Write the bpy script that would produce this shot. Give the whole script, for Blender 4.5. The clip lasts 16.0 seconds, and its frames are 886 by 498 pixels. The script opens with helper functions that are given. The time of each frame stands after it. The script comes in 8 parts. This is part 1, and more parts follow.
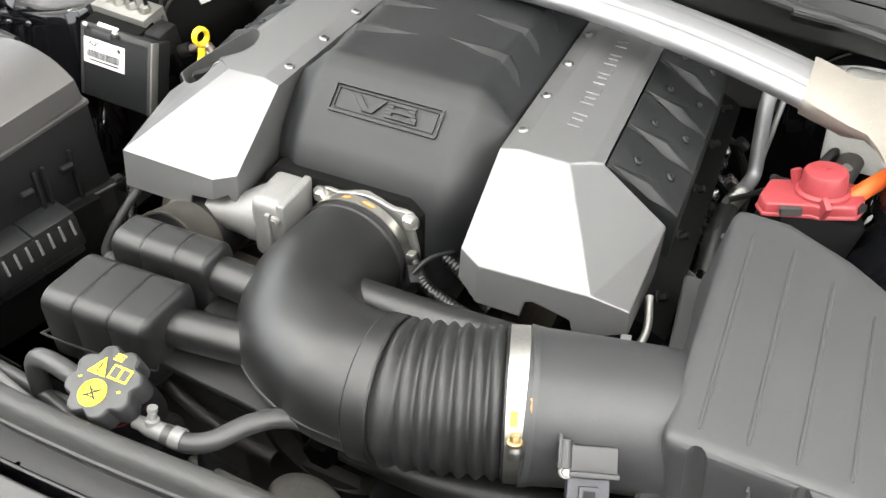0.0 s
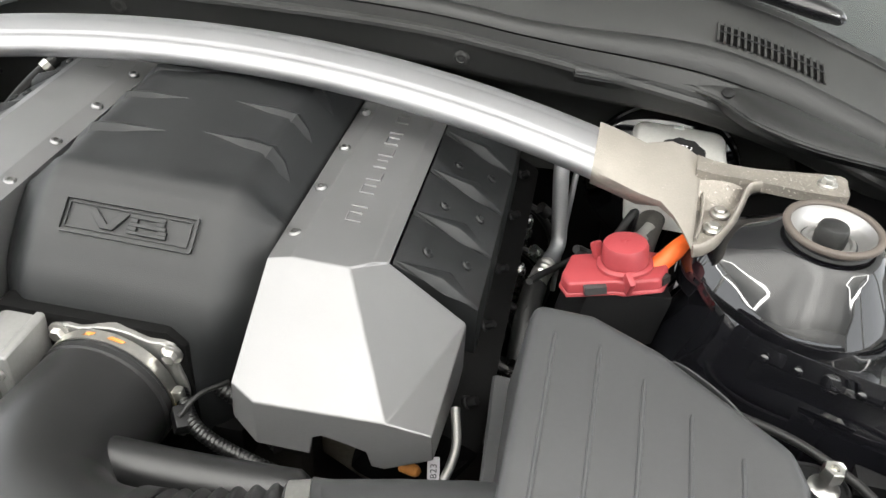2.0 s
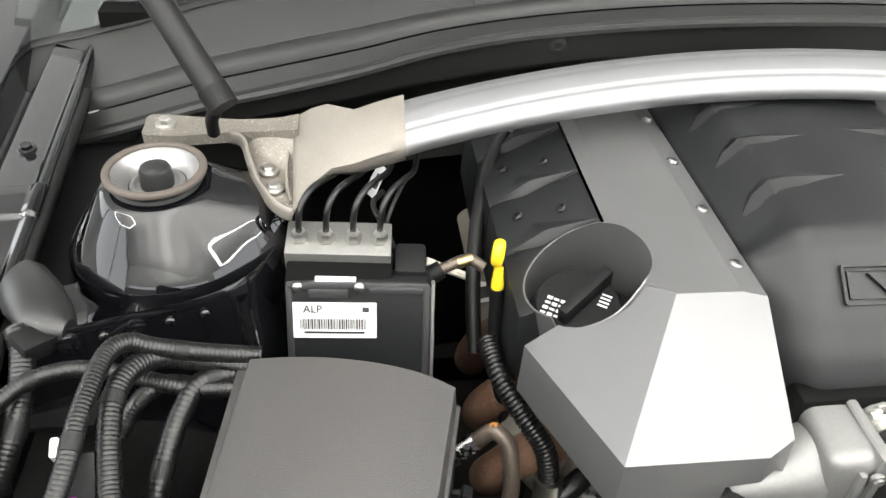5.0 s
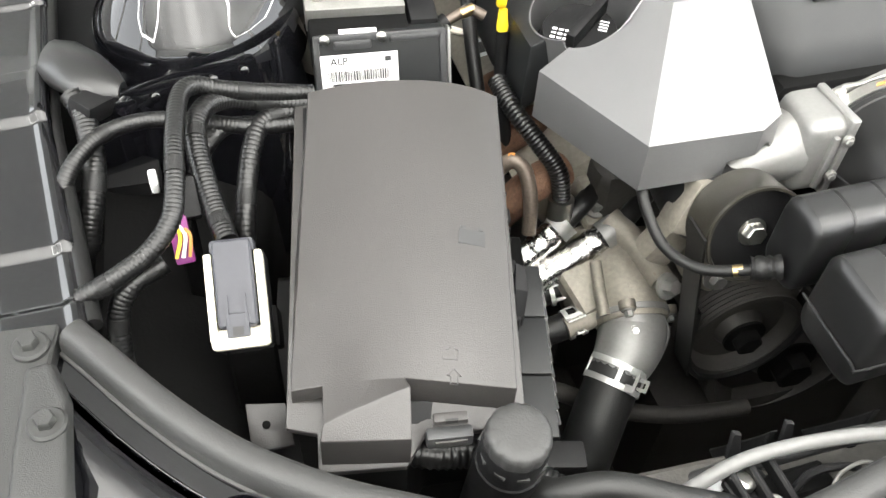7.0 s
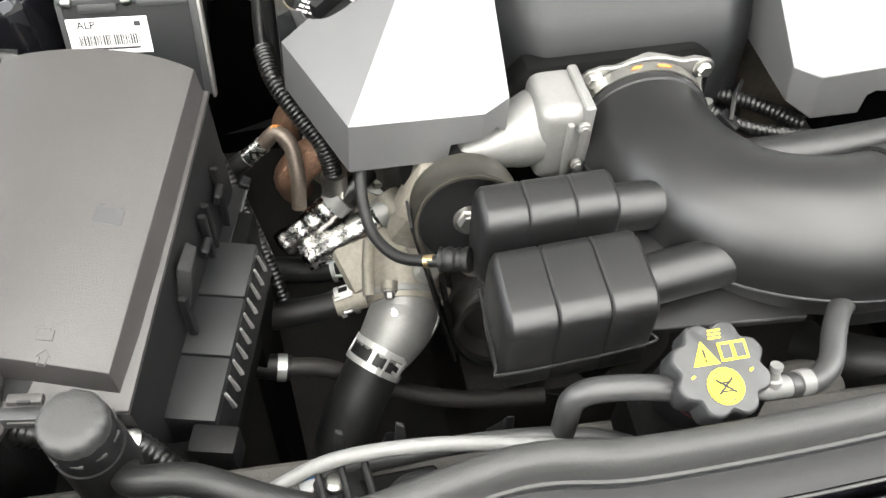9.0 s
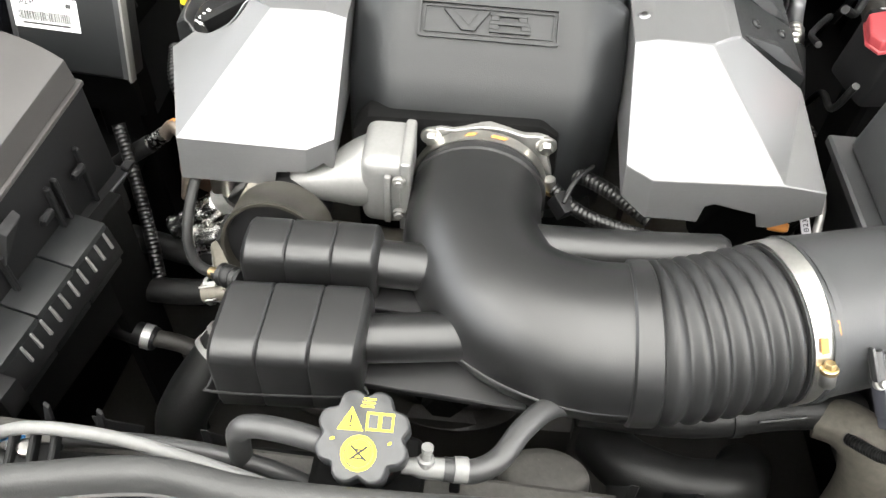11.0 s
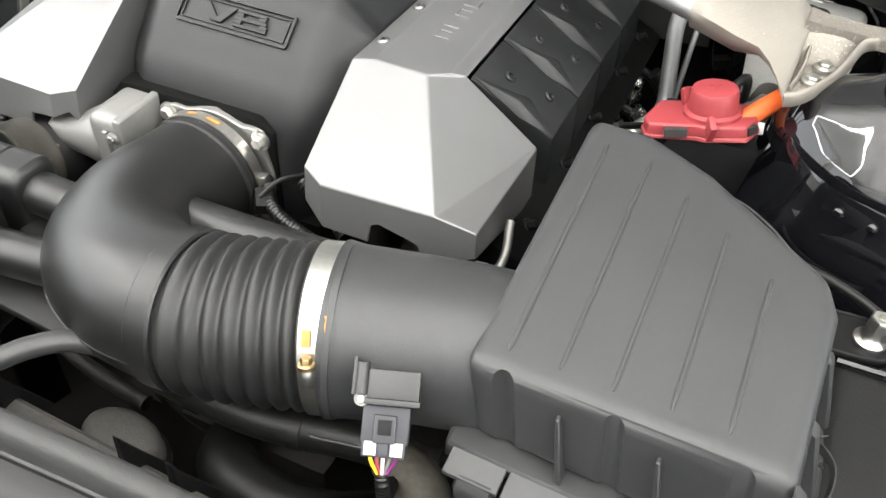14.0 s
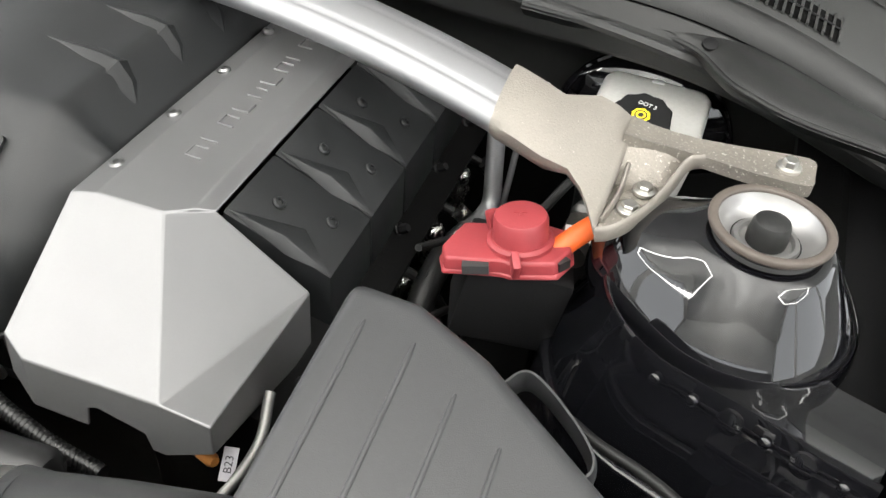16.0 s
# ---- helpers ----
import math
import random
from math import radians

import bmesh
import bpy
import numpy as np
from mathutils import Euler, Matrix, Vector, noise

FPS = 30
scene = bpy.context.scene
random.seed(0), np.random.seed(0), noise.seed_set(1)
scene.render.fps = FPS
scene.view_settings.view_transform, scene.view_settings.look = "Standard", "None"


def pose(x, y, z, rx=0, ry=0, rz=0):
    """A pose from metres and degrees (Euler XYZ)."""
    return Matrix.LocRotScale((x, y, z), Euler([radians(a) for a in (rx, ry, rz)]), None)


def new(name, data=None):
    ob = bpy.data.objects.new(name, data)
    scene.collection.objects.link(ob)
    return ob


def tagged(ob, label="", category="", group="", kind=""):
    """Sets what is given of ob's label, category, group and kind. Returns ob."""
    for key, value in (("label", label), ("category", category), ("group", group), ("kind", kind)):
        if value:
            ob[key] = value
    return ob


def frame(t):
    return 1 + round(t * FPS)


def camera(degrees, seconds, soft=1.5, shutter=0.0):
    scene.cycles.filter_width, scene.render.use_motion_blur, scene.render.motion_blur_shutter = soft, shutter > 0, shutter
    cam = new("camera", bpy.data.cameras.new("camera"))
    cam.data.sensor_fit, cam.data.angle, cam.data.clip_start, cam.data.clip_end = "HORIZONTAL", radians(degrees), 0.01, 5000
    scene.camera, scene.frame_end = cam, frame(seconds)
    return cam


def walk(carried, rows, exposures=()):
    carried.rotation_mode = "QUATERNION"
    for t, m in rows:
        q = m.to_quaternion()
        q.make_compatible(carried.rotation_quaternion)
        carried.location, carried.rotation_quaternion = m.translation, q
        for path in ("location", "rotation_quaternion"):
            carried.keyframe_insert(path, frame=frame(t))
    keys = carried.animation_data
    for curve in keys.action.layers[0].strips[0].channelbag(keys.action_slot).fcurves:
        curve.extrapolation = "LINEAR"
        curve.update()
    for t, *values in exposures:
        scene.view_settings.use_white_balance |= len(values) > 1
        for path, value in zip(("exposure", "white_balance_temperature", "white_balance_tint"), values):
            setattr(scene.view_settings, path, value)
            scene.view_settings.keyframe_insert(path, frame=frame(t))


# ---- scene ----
cam = camera(55.88, 16.0)
PATH = [
    (0.0, 0.3109, -0.5828, 1.4049, 23.566, -41.389, 3.225),
    (0.5, 0.3315, -0.5527, 1.4007, 20.620, -38.724, 4.545),
    (1.0, 0.3605, -0.5102, 1.3930, 17.228, -37.454, 5.544),
    (1.5, 0.3691, -0.4851, 1.3868, 13.673, -37.070, 5.088),
    (2.0, 0.3240, -0.4703, 1.3871, 10.179, -37.285, 5.256),
    (2.5, 0.2048, -0.4775, 1.3937, 7.539, -37.192, 5.212),
    (3.0, 0.0676, -0.5006, 1.4146, 5.258, -37.414, 4.648),
    (3.5, -0.0350, -0.4883, 1.4097, 2.587, -37.447, 4.529),
    (4.0, -0.1498, -0.4432, 1.3738, 0.580, -37.429, 3.830),
    (4.2, -0.1968, -0.4277, 1.3672, -0.535, -37.267, 3.665),
    (6.3, -0.5089, -0.4753, 1.3459, -16.576, -43.326, 5.177),
    (6.5, -0.5041, -0.4930, 1.3374, -16.833, -44.462, 4.905),
    (7.0, -0.4808, -0.5290, 1.3232, -17.044, -46.766, 4.257),
    (7.5, -0.4536, -0.5393, 1.3206, -17.055, -48.398, 3.662),
    (8.0, -0.3840, -0.5352, 1.3260, -16.312, -49.418, 3.152),
    (8.2, -0.3409, -0.5297, 1.3286, -15.488, -50.125, 2.672),
    (10.3, -0.1013, -0.6076, 1.3548, -1.061, -49.872, 4.837),
    (10.5, -0.0688, -0.5995, 1.3665, 0.649, -50.274, 4.744),
    (11.0, 0.0183, -0.5538, 1.3885, 4.002, -51.162, 3.582),
    (11.5, 0.0780, -0.5191, 1.3880, 9.964, -49.378, 1.675),
    (12.0, 0.1274, -0.5389, 1.3919, 14.050, -47.244, 2.867),
    (12.5, 0.2302, -0.5715, 1.3906, 19.040, -45.464, 3.545),
    (13.0, 0.3117, -0.5772, 1.3847, 22.744, -44.330, 3.313),
    (13.5, 0.3723, -0.5483, 1.3635, 24.955, -43.410, 2.666),
    (14.0, 0.4207, -0.5114, 1.3370, 24.404, -42.904, 3.322),
    (14.5, 0.4547, -0.4761, 1.3292, 22.661, -42.909, 4.475),
    (15.0, 0.4601, -0.4273, 1.3424, 21.389, -42.891, 5.109),
    (15.5, 0.4606, -0.3715, 1.3463, 19.855, -42.431, 5.606),
    (16.0, 0.4510, -0.3295, 1.3422, 17.095, -42.069, 6.717),
]
walk(cam, [(t, pose(x, y, z, 90 + pitch, 0, yaw) @ pose(0, 0, 0, 0, 0, roll)) for t, x, y, z, yaw, pitch, roll in PATH], [(0, -0.42), (1.0, -0.74), (3.0, -0.80), (4.2, -0.88), (6.3, -0.28), (8.2, -0.22), (10.3, -0.10), (11.5, -0.22), (12.5, -0.44), (14, -0.62), (16, -0.85)])

# ---- world and light: a workshop with hexagonal ceiling lamps, added window openings and fill, the bonnet raised over the bay ----
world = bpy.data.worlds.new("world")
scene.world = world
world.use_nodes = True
# strong white sky, added to light the bay through the openings
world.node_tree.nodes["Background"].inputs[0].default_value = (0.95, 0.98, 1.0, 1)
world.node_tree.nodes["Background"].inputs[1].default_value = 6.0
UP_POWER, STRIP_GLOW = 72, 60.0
scene.view_settings.exposure = 0.0


def up_fill(x, y, z, long, wide, power, rz=0.0):
    d = bpy.data.lights.new("ceiling_fill", "AREA")
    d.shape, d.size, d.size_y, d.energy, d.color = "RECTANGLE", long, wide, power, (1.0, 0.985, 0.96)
    ob = new("ceiling_fill", d)
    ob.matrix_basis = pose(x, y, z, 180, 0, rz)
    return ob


# unseen fill lamps facing up, added to brighten the ceiling
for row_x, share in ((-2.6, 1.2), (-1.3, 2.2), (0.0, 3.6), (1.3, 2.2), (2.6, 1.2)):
    up_fill(row_x, -1.9, 2.78, 4.4, 1.1, UP_POWER * share, 90)


# ---- materials ----
def material(name, colour, rough=0.5, metal=0.0, grain=0.1, scale=60.0, bump=0.05, bump_scale=400.0, coat=0.0, spots=None, streak=None, spec=0.5):
    """A surface with colour variation at two scales, fine relief and uneven gloss."""
    m = bpy.data.materials.new(name)
    m.use_nodes = True
    nt = m.node_tree
    n, lk = nt.nodes, nt.links
    b = n["Principled BSDF"]
    b.inputs["Metallic"].default_value = metal
    b.inputs["Coat Weight"].default_value = coat
    b.inputs["Coat Roughness"].default_value = 0.03
    b.inputs["Specular IOR Level"].default_value = spec
    tc = n.new("ShaderNodeTexCoord")
    mp = n.new("ShaderNodeMapping")
    if streak:
        mp.inputs["Scale"].default_value = streak
    lk.new(tc.outputs["Object"], mp.inputs[0])
    big = n.new("ShaderNodeTexNoise")
    big.inputs["Scale"].default_value = scale * 0.25
    big.inputs["Detail"].default_value = 5
    lk.new(tc.outputs["Object"], big.inputs["Vector"])
    fine = n.new("ShaderNodeTexNoise")
    fine.inputs["Scale"].default_value = scale * 5
    fine.inputs["Detail"].default_value = 3
    lk.new(mp.outputs[0], fine.inputs["Vector"])
    mix = n.new("ShaderNodeMix")
    mix.data_type = "FLOAT"
    mix.inputs[0].default_value = 0.45
    lk.new(big.outputs["Fac"], mix.inputs[2])
    lk.new(fine.outputs["Fac"], mix.inputs[3])
    ramp = n.new("ShaderNodeValToRGB")
    ramp.color_ramp.elements[0].position, ramp.color_ramp.elements[1].position = 0.3, 0.7
    lo = [max(0, c * (1 - grain)) for c in colour]
    hi = [min(1, c * (1 + grain)) for c in colour]
    ramp.color_ramp.elements[0].color = (*lo, 1)
    ramp.color_ramp.elements[1].color = (*hi, 1)
    lk.new(mix.outputs[0], ramp.inputs[0])
    out = ramp.outputs[0]
    if spots:
        sp_colour, sp_scale, sp_amount = spots
        v = n.new("ShaderNodeTexNoise")
        v.inputs["Scale"].default_value = sp_scale
        v.inputs["Detail"].default_value = 4
        v.inputs["Roughness"].default_value = 0.7
        lk.new(tc.outputs["Object"], v.inputs["Vector"])
        r2 = n.new("ShaderNodeValToRGB")
        r2.color_ramp.elements[0].position, r2.color_ramp.elements[1].position = 0.62 - sp_amount, 0.70 - sp_amount
        lk.new(v.outputs["Fac"], r2.inputs[0])
        m2 = n.new("ShaderNodeMix")
        m2.data_type = "RGBA"
        lk.new(r2.outputs[0], m2.inputs[0])
        lk.new(out, m2.inputs[6])
        m2.inputs[7].default_value = (*sp_colour, 1)
        out = m2.outputs[2]
    lk.new(out, b.inputs["Base Color"])
    mr = n.new("ShaderNodeMapRange")
    mr.inputs[3].default_value, mr.inputs[4].default_value = max(0.02, rough * 0.82), min(1, rough * 1.18)
    lk.new(mix.outputs[0], mr.inputs[0])
    lk.new(mr.outputs[0], b.inputs["Roughness"])
    if bump:
        bn = n.new("ShaderNodeTexNoise")
        bn.inputs["Scale"].default_value = bump_scale
        bn.inputs["Detail"].default_value = 3
        lk.new(mp.outputs[0], bn.inputs["Vector"])
        bu = n.new("ShaderNodeBump")
        bu.inputs["Strength"].default_value = bump
        bu.inputs["Distance"].default_value = 0.001
        lk.new(bn.outputs["Fac"], bu.inputs["Height"])
        lk.new(bu.outputs[0], b.inputs["Normal"])
    return m


M = {
    "cover": material("moulded_black_plastic", (0.0090, 0.0098, 0.0104), 0.46, spec=0.5, bump=0.25, bump_scale=1500, grain=0.12, spots=((0.06, 0.06, 0.057), 800, -0.10)),
    "tube": material("smooth_black_plastic", (0.010, 0.010, 0.0102), 0.34, spec=0.65, bump=0.04, bump_scale=1300, grain=0.10, scale=30),
    "bellows": material("soft_black_bellows_rubber", (0.013, 0.013, 0.0133), 0.42, bump=0.10, bump_scale=900, grain=0.15),
    "airbox": material("grey_black_plastic", (0.031, 0.0317, 0.033), 0.44, spec=0.6, bump=0.14, bump_scale=1400, grain=0.12, spots=((0.10, 0.10, 0.095), 700, -0.10)),
    "sensorblack": material("sensor_black_plastic", (0.022, 0.022, 0.023), 0.36, spec=0.6, bump=0.1),
    "lid": material("warm_grey_plastic", (0.040, 0.0375, 0.0365), 0.40, spec=0.6, bump=0.25, bump_scale=1200, grain=0.08, spots=((0.11, 0.105, 0.10), 900, -0.11)),
    "black": material("dull_black_plastic", (0.008, 0.008, 0.0085), 0.52, bump=0.2, bump_scale=700, spec=0.22),
    "rubber": material("black_rubber", (0.0085, 0.0085, 0.0085), 0.45, bump=0.2, bump_scale=900, spec=0.35),
    "frontseal": material("grey_rubber_seal", (0.030, 0.030, 0.0295), 0.5, bump=0.2, bump_scale=700),
    "seal": material("weathered_rubber_seal", (0.0115, 0.0118, 0.0115), 0.5, bump=0.2, bump_scale=700),
    "silver": material("brushed_silver_paint", (0.198, 0.197, 0.2005), 0.36, 0.62, grain=0.05, scale=80, streak=(1, 14, 1), bump=0.06, bump_scale=500),
    "edge": material("polished_edge", (0.26, 0.26, 0.26), 0.4, 1.0, grain=0.04),
    "tin": material("polished_aluminium_tube", (0.30, 0.30, 0.309), 0.48, 0.85, grain=0.05, streak=(1, 12, 12)),
    # pale specks in both cast colours are painted sparkle of the metal
    "cast": material("sand_cast_aluminium", (0.235, 0.215, 0.19), 0.52, 0.3, grain=0.09, scale=120, bump=0.28, bump_scale=700, spots=((0.6, 0.56, 0.5), 700, -0.04)),
    "castrough": material("rough_cast_aluminium", (0.225, 0.205, 0.18), 0.45, 0.45, grain=0.2, scale=140, bump=0.8, bump_scale=420, spots=((0.6, 0.56, 0.5), 420, 0.02)),
    "castgrey": material("grey_cast_aluminium", (0.27, 0.266, 0.255), 0.46, 0.7, grain=0.12, scale=90, bump=0.22, bump_scale=700),
    "castdull": material("stained_cast_aluminium", (0.25, 0.23, 0.195), 0.55, 0.35, grain=0.25, scale=45, bump=0.35, bump_scale=500, spots=((0.20, 0.15, 0.09), 40, -0.05)),
    "steel": material("zinc_plated_steel", (0.6, 0.59, 0.56), 0.32, 1.0, grain=0.12),
    "clamp": material("dull_zinc_clamp", (0.55, 0.55, 0.54), 0.4, 0.55, grain=0.1),
    "brass": material("passivated_steel", (0.5, 0.38, 0.2), 0.35, 1.0, grain=0.15),
    "paint": material("gloss_black_car_paint", (0.004, 0.004, 0.005), 0.03, 0.0, coat=0.5, bump=0.0, grain=0.1),
    # near-black colour standing in for shade in bay depths, gaps and openings
    "dark": material("bay_shade_black", (0.003, 0.003, 0.003), 0.7, bump=0.2, grain=0.4, spec=0.1),
    "red": material("red_plastic", (0.27, 0.036, 0.042), 0.5, grain=0.08, bump=0.15),
    "orange": material("orange_cable", (0.75, 0.12, 0.02), 0.5),
    "yellow": material("yellow_plastic", (0.85, 0.58, 0.02), 0.45, grain=0.06),
    "yellowink": material("yellow_print", (0.9, 0.72, 0.02), 0.6, bump=0),
    "white": material("white_label", (0.78, 0.78, 0.78), 0.5, bump=0, grain=0.03),
    "cream": material("cream_nylon", (0.75, 0.7, 0.6), 0.5),
    # print, and near-black pieces standing in for shaded openings
    "ink": material("black_print_and_openings", (0.015, 0.015, 0.015), 0.6, bump=0),
    "greyplug": material("blue_grey_plug_plastic", (0.035, 0.036, 0.044), 0.5),
    "paleplug": material("pale_lilac_plug_plastic", (0.42, 0.41, 0.44), 0.45),
    "purple": material("purple_plug_plastic", (0.17, 0.014, 0.14), 0.45),
    "foil": material("crinkled_foil", (0.62, 0.61, 0.59), 0.27, 1.0, bump=0.5, bump_scale=300, grain=0.1),
    "loom": material("corrugated_loom_plastic", (0.007, 0.007, 0.007), 0.33, bump=0.02),
    "tank": material("translucent_tank_plastic", (0.56, 0.555, 0.53), 0.45, bump=0.1),
    "brown": material("brown_grey_rubber", (0.085, 0.07, 0.06), 0.6, bump=0.3),
    "stained": material("heat_stained_steel", (0.12, 0.097, 0.08), 0.4, 0.5, grain=0.4, scale=90, bump=0.3),
    "hosedust": material("dusty_rubber", (0.062, 0.057, 0.047), 0.7, spec=0.3, grain=0.5, scale=45, bump=0.15),
    "rust": material("rusty_iron", (0.14, 0.075, 0.045), 0.8, grain=0.5, bump=0.8),
    "grey": material("grey_hose", (0.038, 0.038, 0.0385), 0.38),
    "orangemark": material("orange_paint_mark", (0.55, 0.22, 0.05), 0.6, bump=0),
    "cowl": material("cowl_plastic", (0.028, 0.0285, 0.0277), 0.5, bump=0.5, bump_scale=1800),
    "blue": material("blue_wire", (0.05, 0.25, 0.6), 0.5),
    "paleline": material("pale_grey_cable", (0.16, 0.16, 0.157), 0.4),
    "dish": material("dusty_zinc_dish", (0.33, 0.325, 0.32), 0.33, 0.8, grain=0.03, scale=60, bump=0),
    "dusty": material("dusty_pulley_plastic", (0.028, 0.026, 0.021), 0.36, spec=0.5, grain=0.25, scale=70, bump=0.1),
    "dust": material("dusty_grey_plastic", (0.060, 0.057, 0.052), 0.75, grain=0.35, scale=45, bump=0.3, bump_scale=500, spots=((0.12, 0.115, 0.10), 120, -0.06)),
    "grime": material("oily_grime", (0.026, 0.024, 0.021), 0.6, grain=0.4, scale=40, bump=0.4, bump_scale=300),
    "castsmooth": material("smooth_cast_aluminium", (0.245, 0.2425, 0.237), 0.48, 0.5, grain=0.1, scale=60, bump=0.12, bump_scale=500),
    # for the unseen south wall, darkened to dim surfaces facing it
    "southwall": material("dark_south_wall_paint", (0.16, 0.16, 0.162), 0.6, scale=3),
    "lowwall": material("pale_grey_wall_paint", (0.45, 0.45, 0.445), 0.8, scale=3),
    "lining": material("lightened_bonnet_underside", (0.22, 0.22, 0.22), 0.45, scale=20, bump=0.1),
    "wall": material("white_wall_paint", (0.8, 0.8, 0.78), 0.8, scale=3),
    "floor": material("concrete_floor", (0.3, 0.3, 0.29), 0.5, scale=8, grain=0.25),
}


# ---- mesh tools ----
def V(*p):
    return Vector(p)


def part(name, bm, mat, parent=None, label="", angle=35):
    me = bpy.data.meshes.new(name)
    bmesh.ops.recalc_face_normals(bm, faces=bm.faces)
    bm.to_mesh(me)
    bm.free()
    me.materials.append(M[mat])
    me.polygons.foreach_set("use_smooth", [True] * len(me.polygons))
    me.set_sharp_from_angle(angle=radians(angle))
    ob = new(name, me)
    if parent:
        ob.parent = parent
    if label:
        ob["label"] = label
    return ob


def thing(name, label, category, group="", kind="", at=None):
    ob = new(name)
    ob.empty_display_size = 0.02
    if at is not None:
        ob.matrix_basis = at
    return tagged(ob, label, category, group, kind)


def bevelled(bm, width, segs=2, angle=30):
    if width > 0:
        es = [e for e in bm.edges if len(e.link_faces) == 2 and e.calc_face_angle(0) > radians(angle)]
        bmesh.ops.bevel(bm, geom=es, offset=width, segments=segs, profile=0.6, affect="EDGES", clamp_overlap=True)
    return bm


def join(*bms):
    out = bmesh.new()
    for b in bms:
        me = bpy.data.meshes.new("tmp")
        b.to_mesh(me)
        b.free()
        out.from_mesh(me)
        bpy.data.meshes.remove(me)
    return out


def box(c, s, rot=(0, 0, 0), bevel=0.0, segs=2):
    bm = bmesh.new()
    bmesh.ops.create_cube(bm, size=1)
    bmesh.ops.scale(bm, vec=s, verts=bm.verts)
    bevelled(bm, bevel, segs)
    bm.transform(pose(*c, *rot))
    return bm


def solid(top, bottom, bevel=0.0, segs=2):
    """A closed body between two rings of equal length."""
    bm = bmesh.new()
    a = [bm.verts.new(p) for p in top]
    b = [bm.verts.new(p) for p in bottom]
    bm.faces.new(a)
    bm.faces.new(b[::-1])
    k = len(a)
    for i in range(k):
        bm.faces.new((a[i], b[i], b[(i + 1) % k], a[(i + 1) % k]))
    bmesh.ops.recalc_face_normals(bm, faces=bm.faces)
    return bevelled(bm, bevel, segs)


def faces(verts, polys, bevel=0.0, segs=2):
    bm = bmesh.new()
    vs = [bm.verts.new(p) for p in verts]
    for p in polys:
        bm.faces.new([vs[i] for i in p])
    bmesh.ops.recalc_face_normals(bm, faces=bm.faces)
    return bevelled(bm, bevel, segs)


def loft(rings, caps=True, closed=True):
    bm = bmesh.new()
    rs = [[bm.verts.new(p) for p in r] for r in rings]
    k = len(rs[0])
    for a, b in zip(rs, rs[1:]):
        for i in range(k if closed else k - 1):
            bm.faces.new((a[i], a[(i + 1) % k], b[(i + 1) % k], b[i]))
    if caps and closed:
        bm.faces.new(rs[0][::-1])
        bm.faces.new(rs[-1])
    return bm


def smooth_line(pts, n=8):
    """Points along a Catmull-Rom line through pts."""
    p = [Vector(q) for q in pts]
    p = [2 * p[0] - p[1]] + p + [2 * p[-1] - p[-2]]
    out = []
    for i in range(1, len(p) - 2):
        for j in range(n):
            t = j / n
            a, b, c, d = p[i - 1], p[i], p[i + 1], p[i + 2]
            out.append(0.5 * (2 * b + (c - a) * t + (2 * a - 5 * b + 4 * c - d) * t * t + (3 * b - a - 3 * c + d) * t**3))
    out.append(p[-2])
    return out


def tube(pts, r, segs=16, n=8, flat=1.0, caps=True, straight=False, up=(0, 0, 1)):
    """A pipe along pts; r is a number or a function of the share of the way (0 to 1). flat: height over width."""
    line = [Vector(q) for q in pts] if straight else smooth_line(pts, n)
    total = sum((b - a).length for a, b in zip(line, line[1:])) or 1
    rings, gone, side = [], 0.0, None
    for i, p in enumerate(line):
        if i:
            gone += (p - line[i - 1]).length
        d = (line[min(i + 1, len(line) - 1)] - line[max(i - 1, 0)]).normalized()
        if side is None:
            side = d.cross(Vector(up))
            if side.length < 0.1:
                side = d.cross(Vector((1, 0, 0)))
        side = (side - side.dot(d) * d).normalized()
        top = side.cross(d)
        rr = r(gone / total) if callable(r) else r
        rings.append([p + rr * (math.cos(a) * side + flat * math.sin(a) * top) for a in [2 * math.pi * j / segs for j in range(segs)]])
    return loft(rings, caps)


def lathe(profile, m=None, segs=32, caps=True):
    """A turned body: profile of (radius, height) about z, put at the pose m."""
    rings = [[Vector((r * math.cos(2 * math.pi * j / segs), r * math.sin(2 * math.pi * j / segs), z)) for j in range(segs)] for r, z in profile]
    bm = loft(rings, caps)
    if m is not None:
        bm.transform(m)
    return bm


def aim(at, way, spin=0):
    """The pose at a place whose z axis points along way."""
    return Matrix.Translation(at) @ Vector(way).to_track_quat("Z", "Y").to_matrix().to_4x4() @ pose(0, 0, 0, 0, 0, spin)


def hexbolt(at, way, r=0.006, h=0.005, flange=True, segs=6):
    bm = lathe([(r, 0.0), (r, h * 0.8), (r * 0.85, h)], aim(at, way), 6)
    if flange:
        bm = join(bm, lathe([(r * 1.5, -0.002), (r * 1.5, 0.0005), (r * 1.3, 0.0012)], aim(at, way), 20))
    return bm


def ribbed(pts, r, pitch=0.004, deep=0.12, segs=14):
    """Corrugated conduit."""
    line = smooth_line(pts, 12)
    total = sum((b - a).length for a, b in zip(line, line[1:]))
    k = max(4, int(total / pitch) * 3)
    # even steps
    at, acc, out = [0.0], 0.0, []
    for a, b in zip(line, line[1:]):
        acc += (b - a).length
        at.append(acc)
    j = 0
    for i in range(k + 1):
        s = total * i / k
        while j < len(at) - 2 and at[j + 1] < s:
            j += 1
        f = (s - at[j]) / max(1e-9, at[j + 1] - at[j])
        out.append(line[j].lerp(line[j + 1], f))
    return tube(out, lambda t: r * (1 + deep * (0.5 if round(t * k) % 3 == 0 else -0.5)), segs, straight=True)


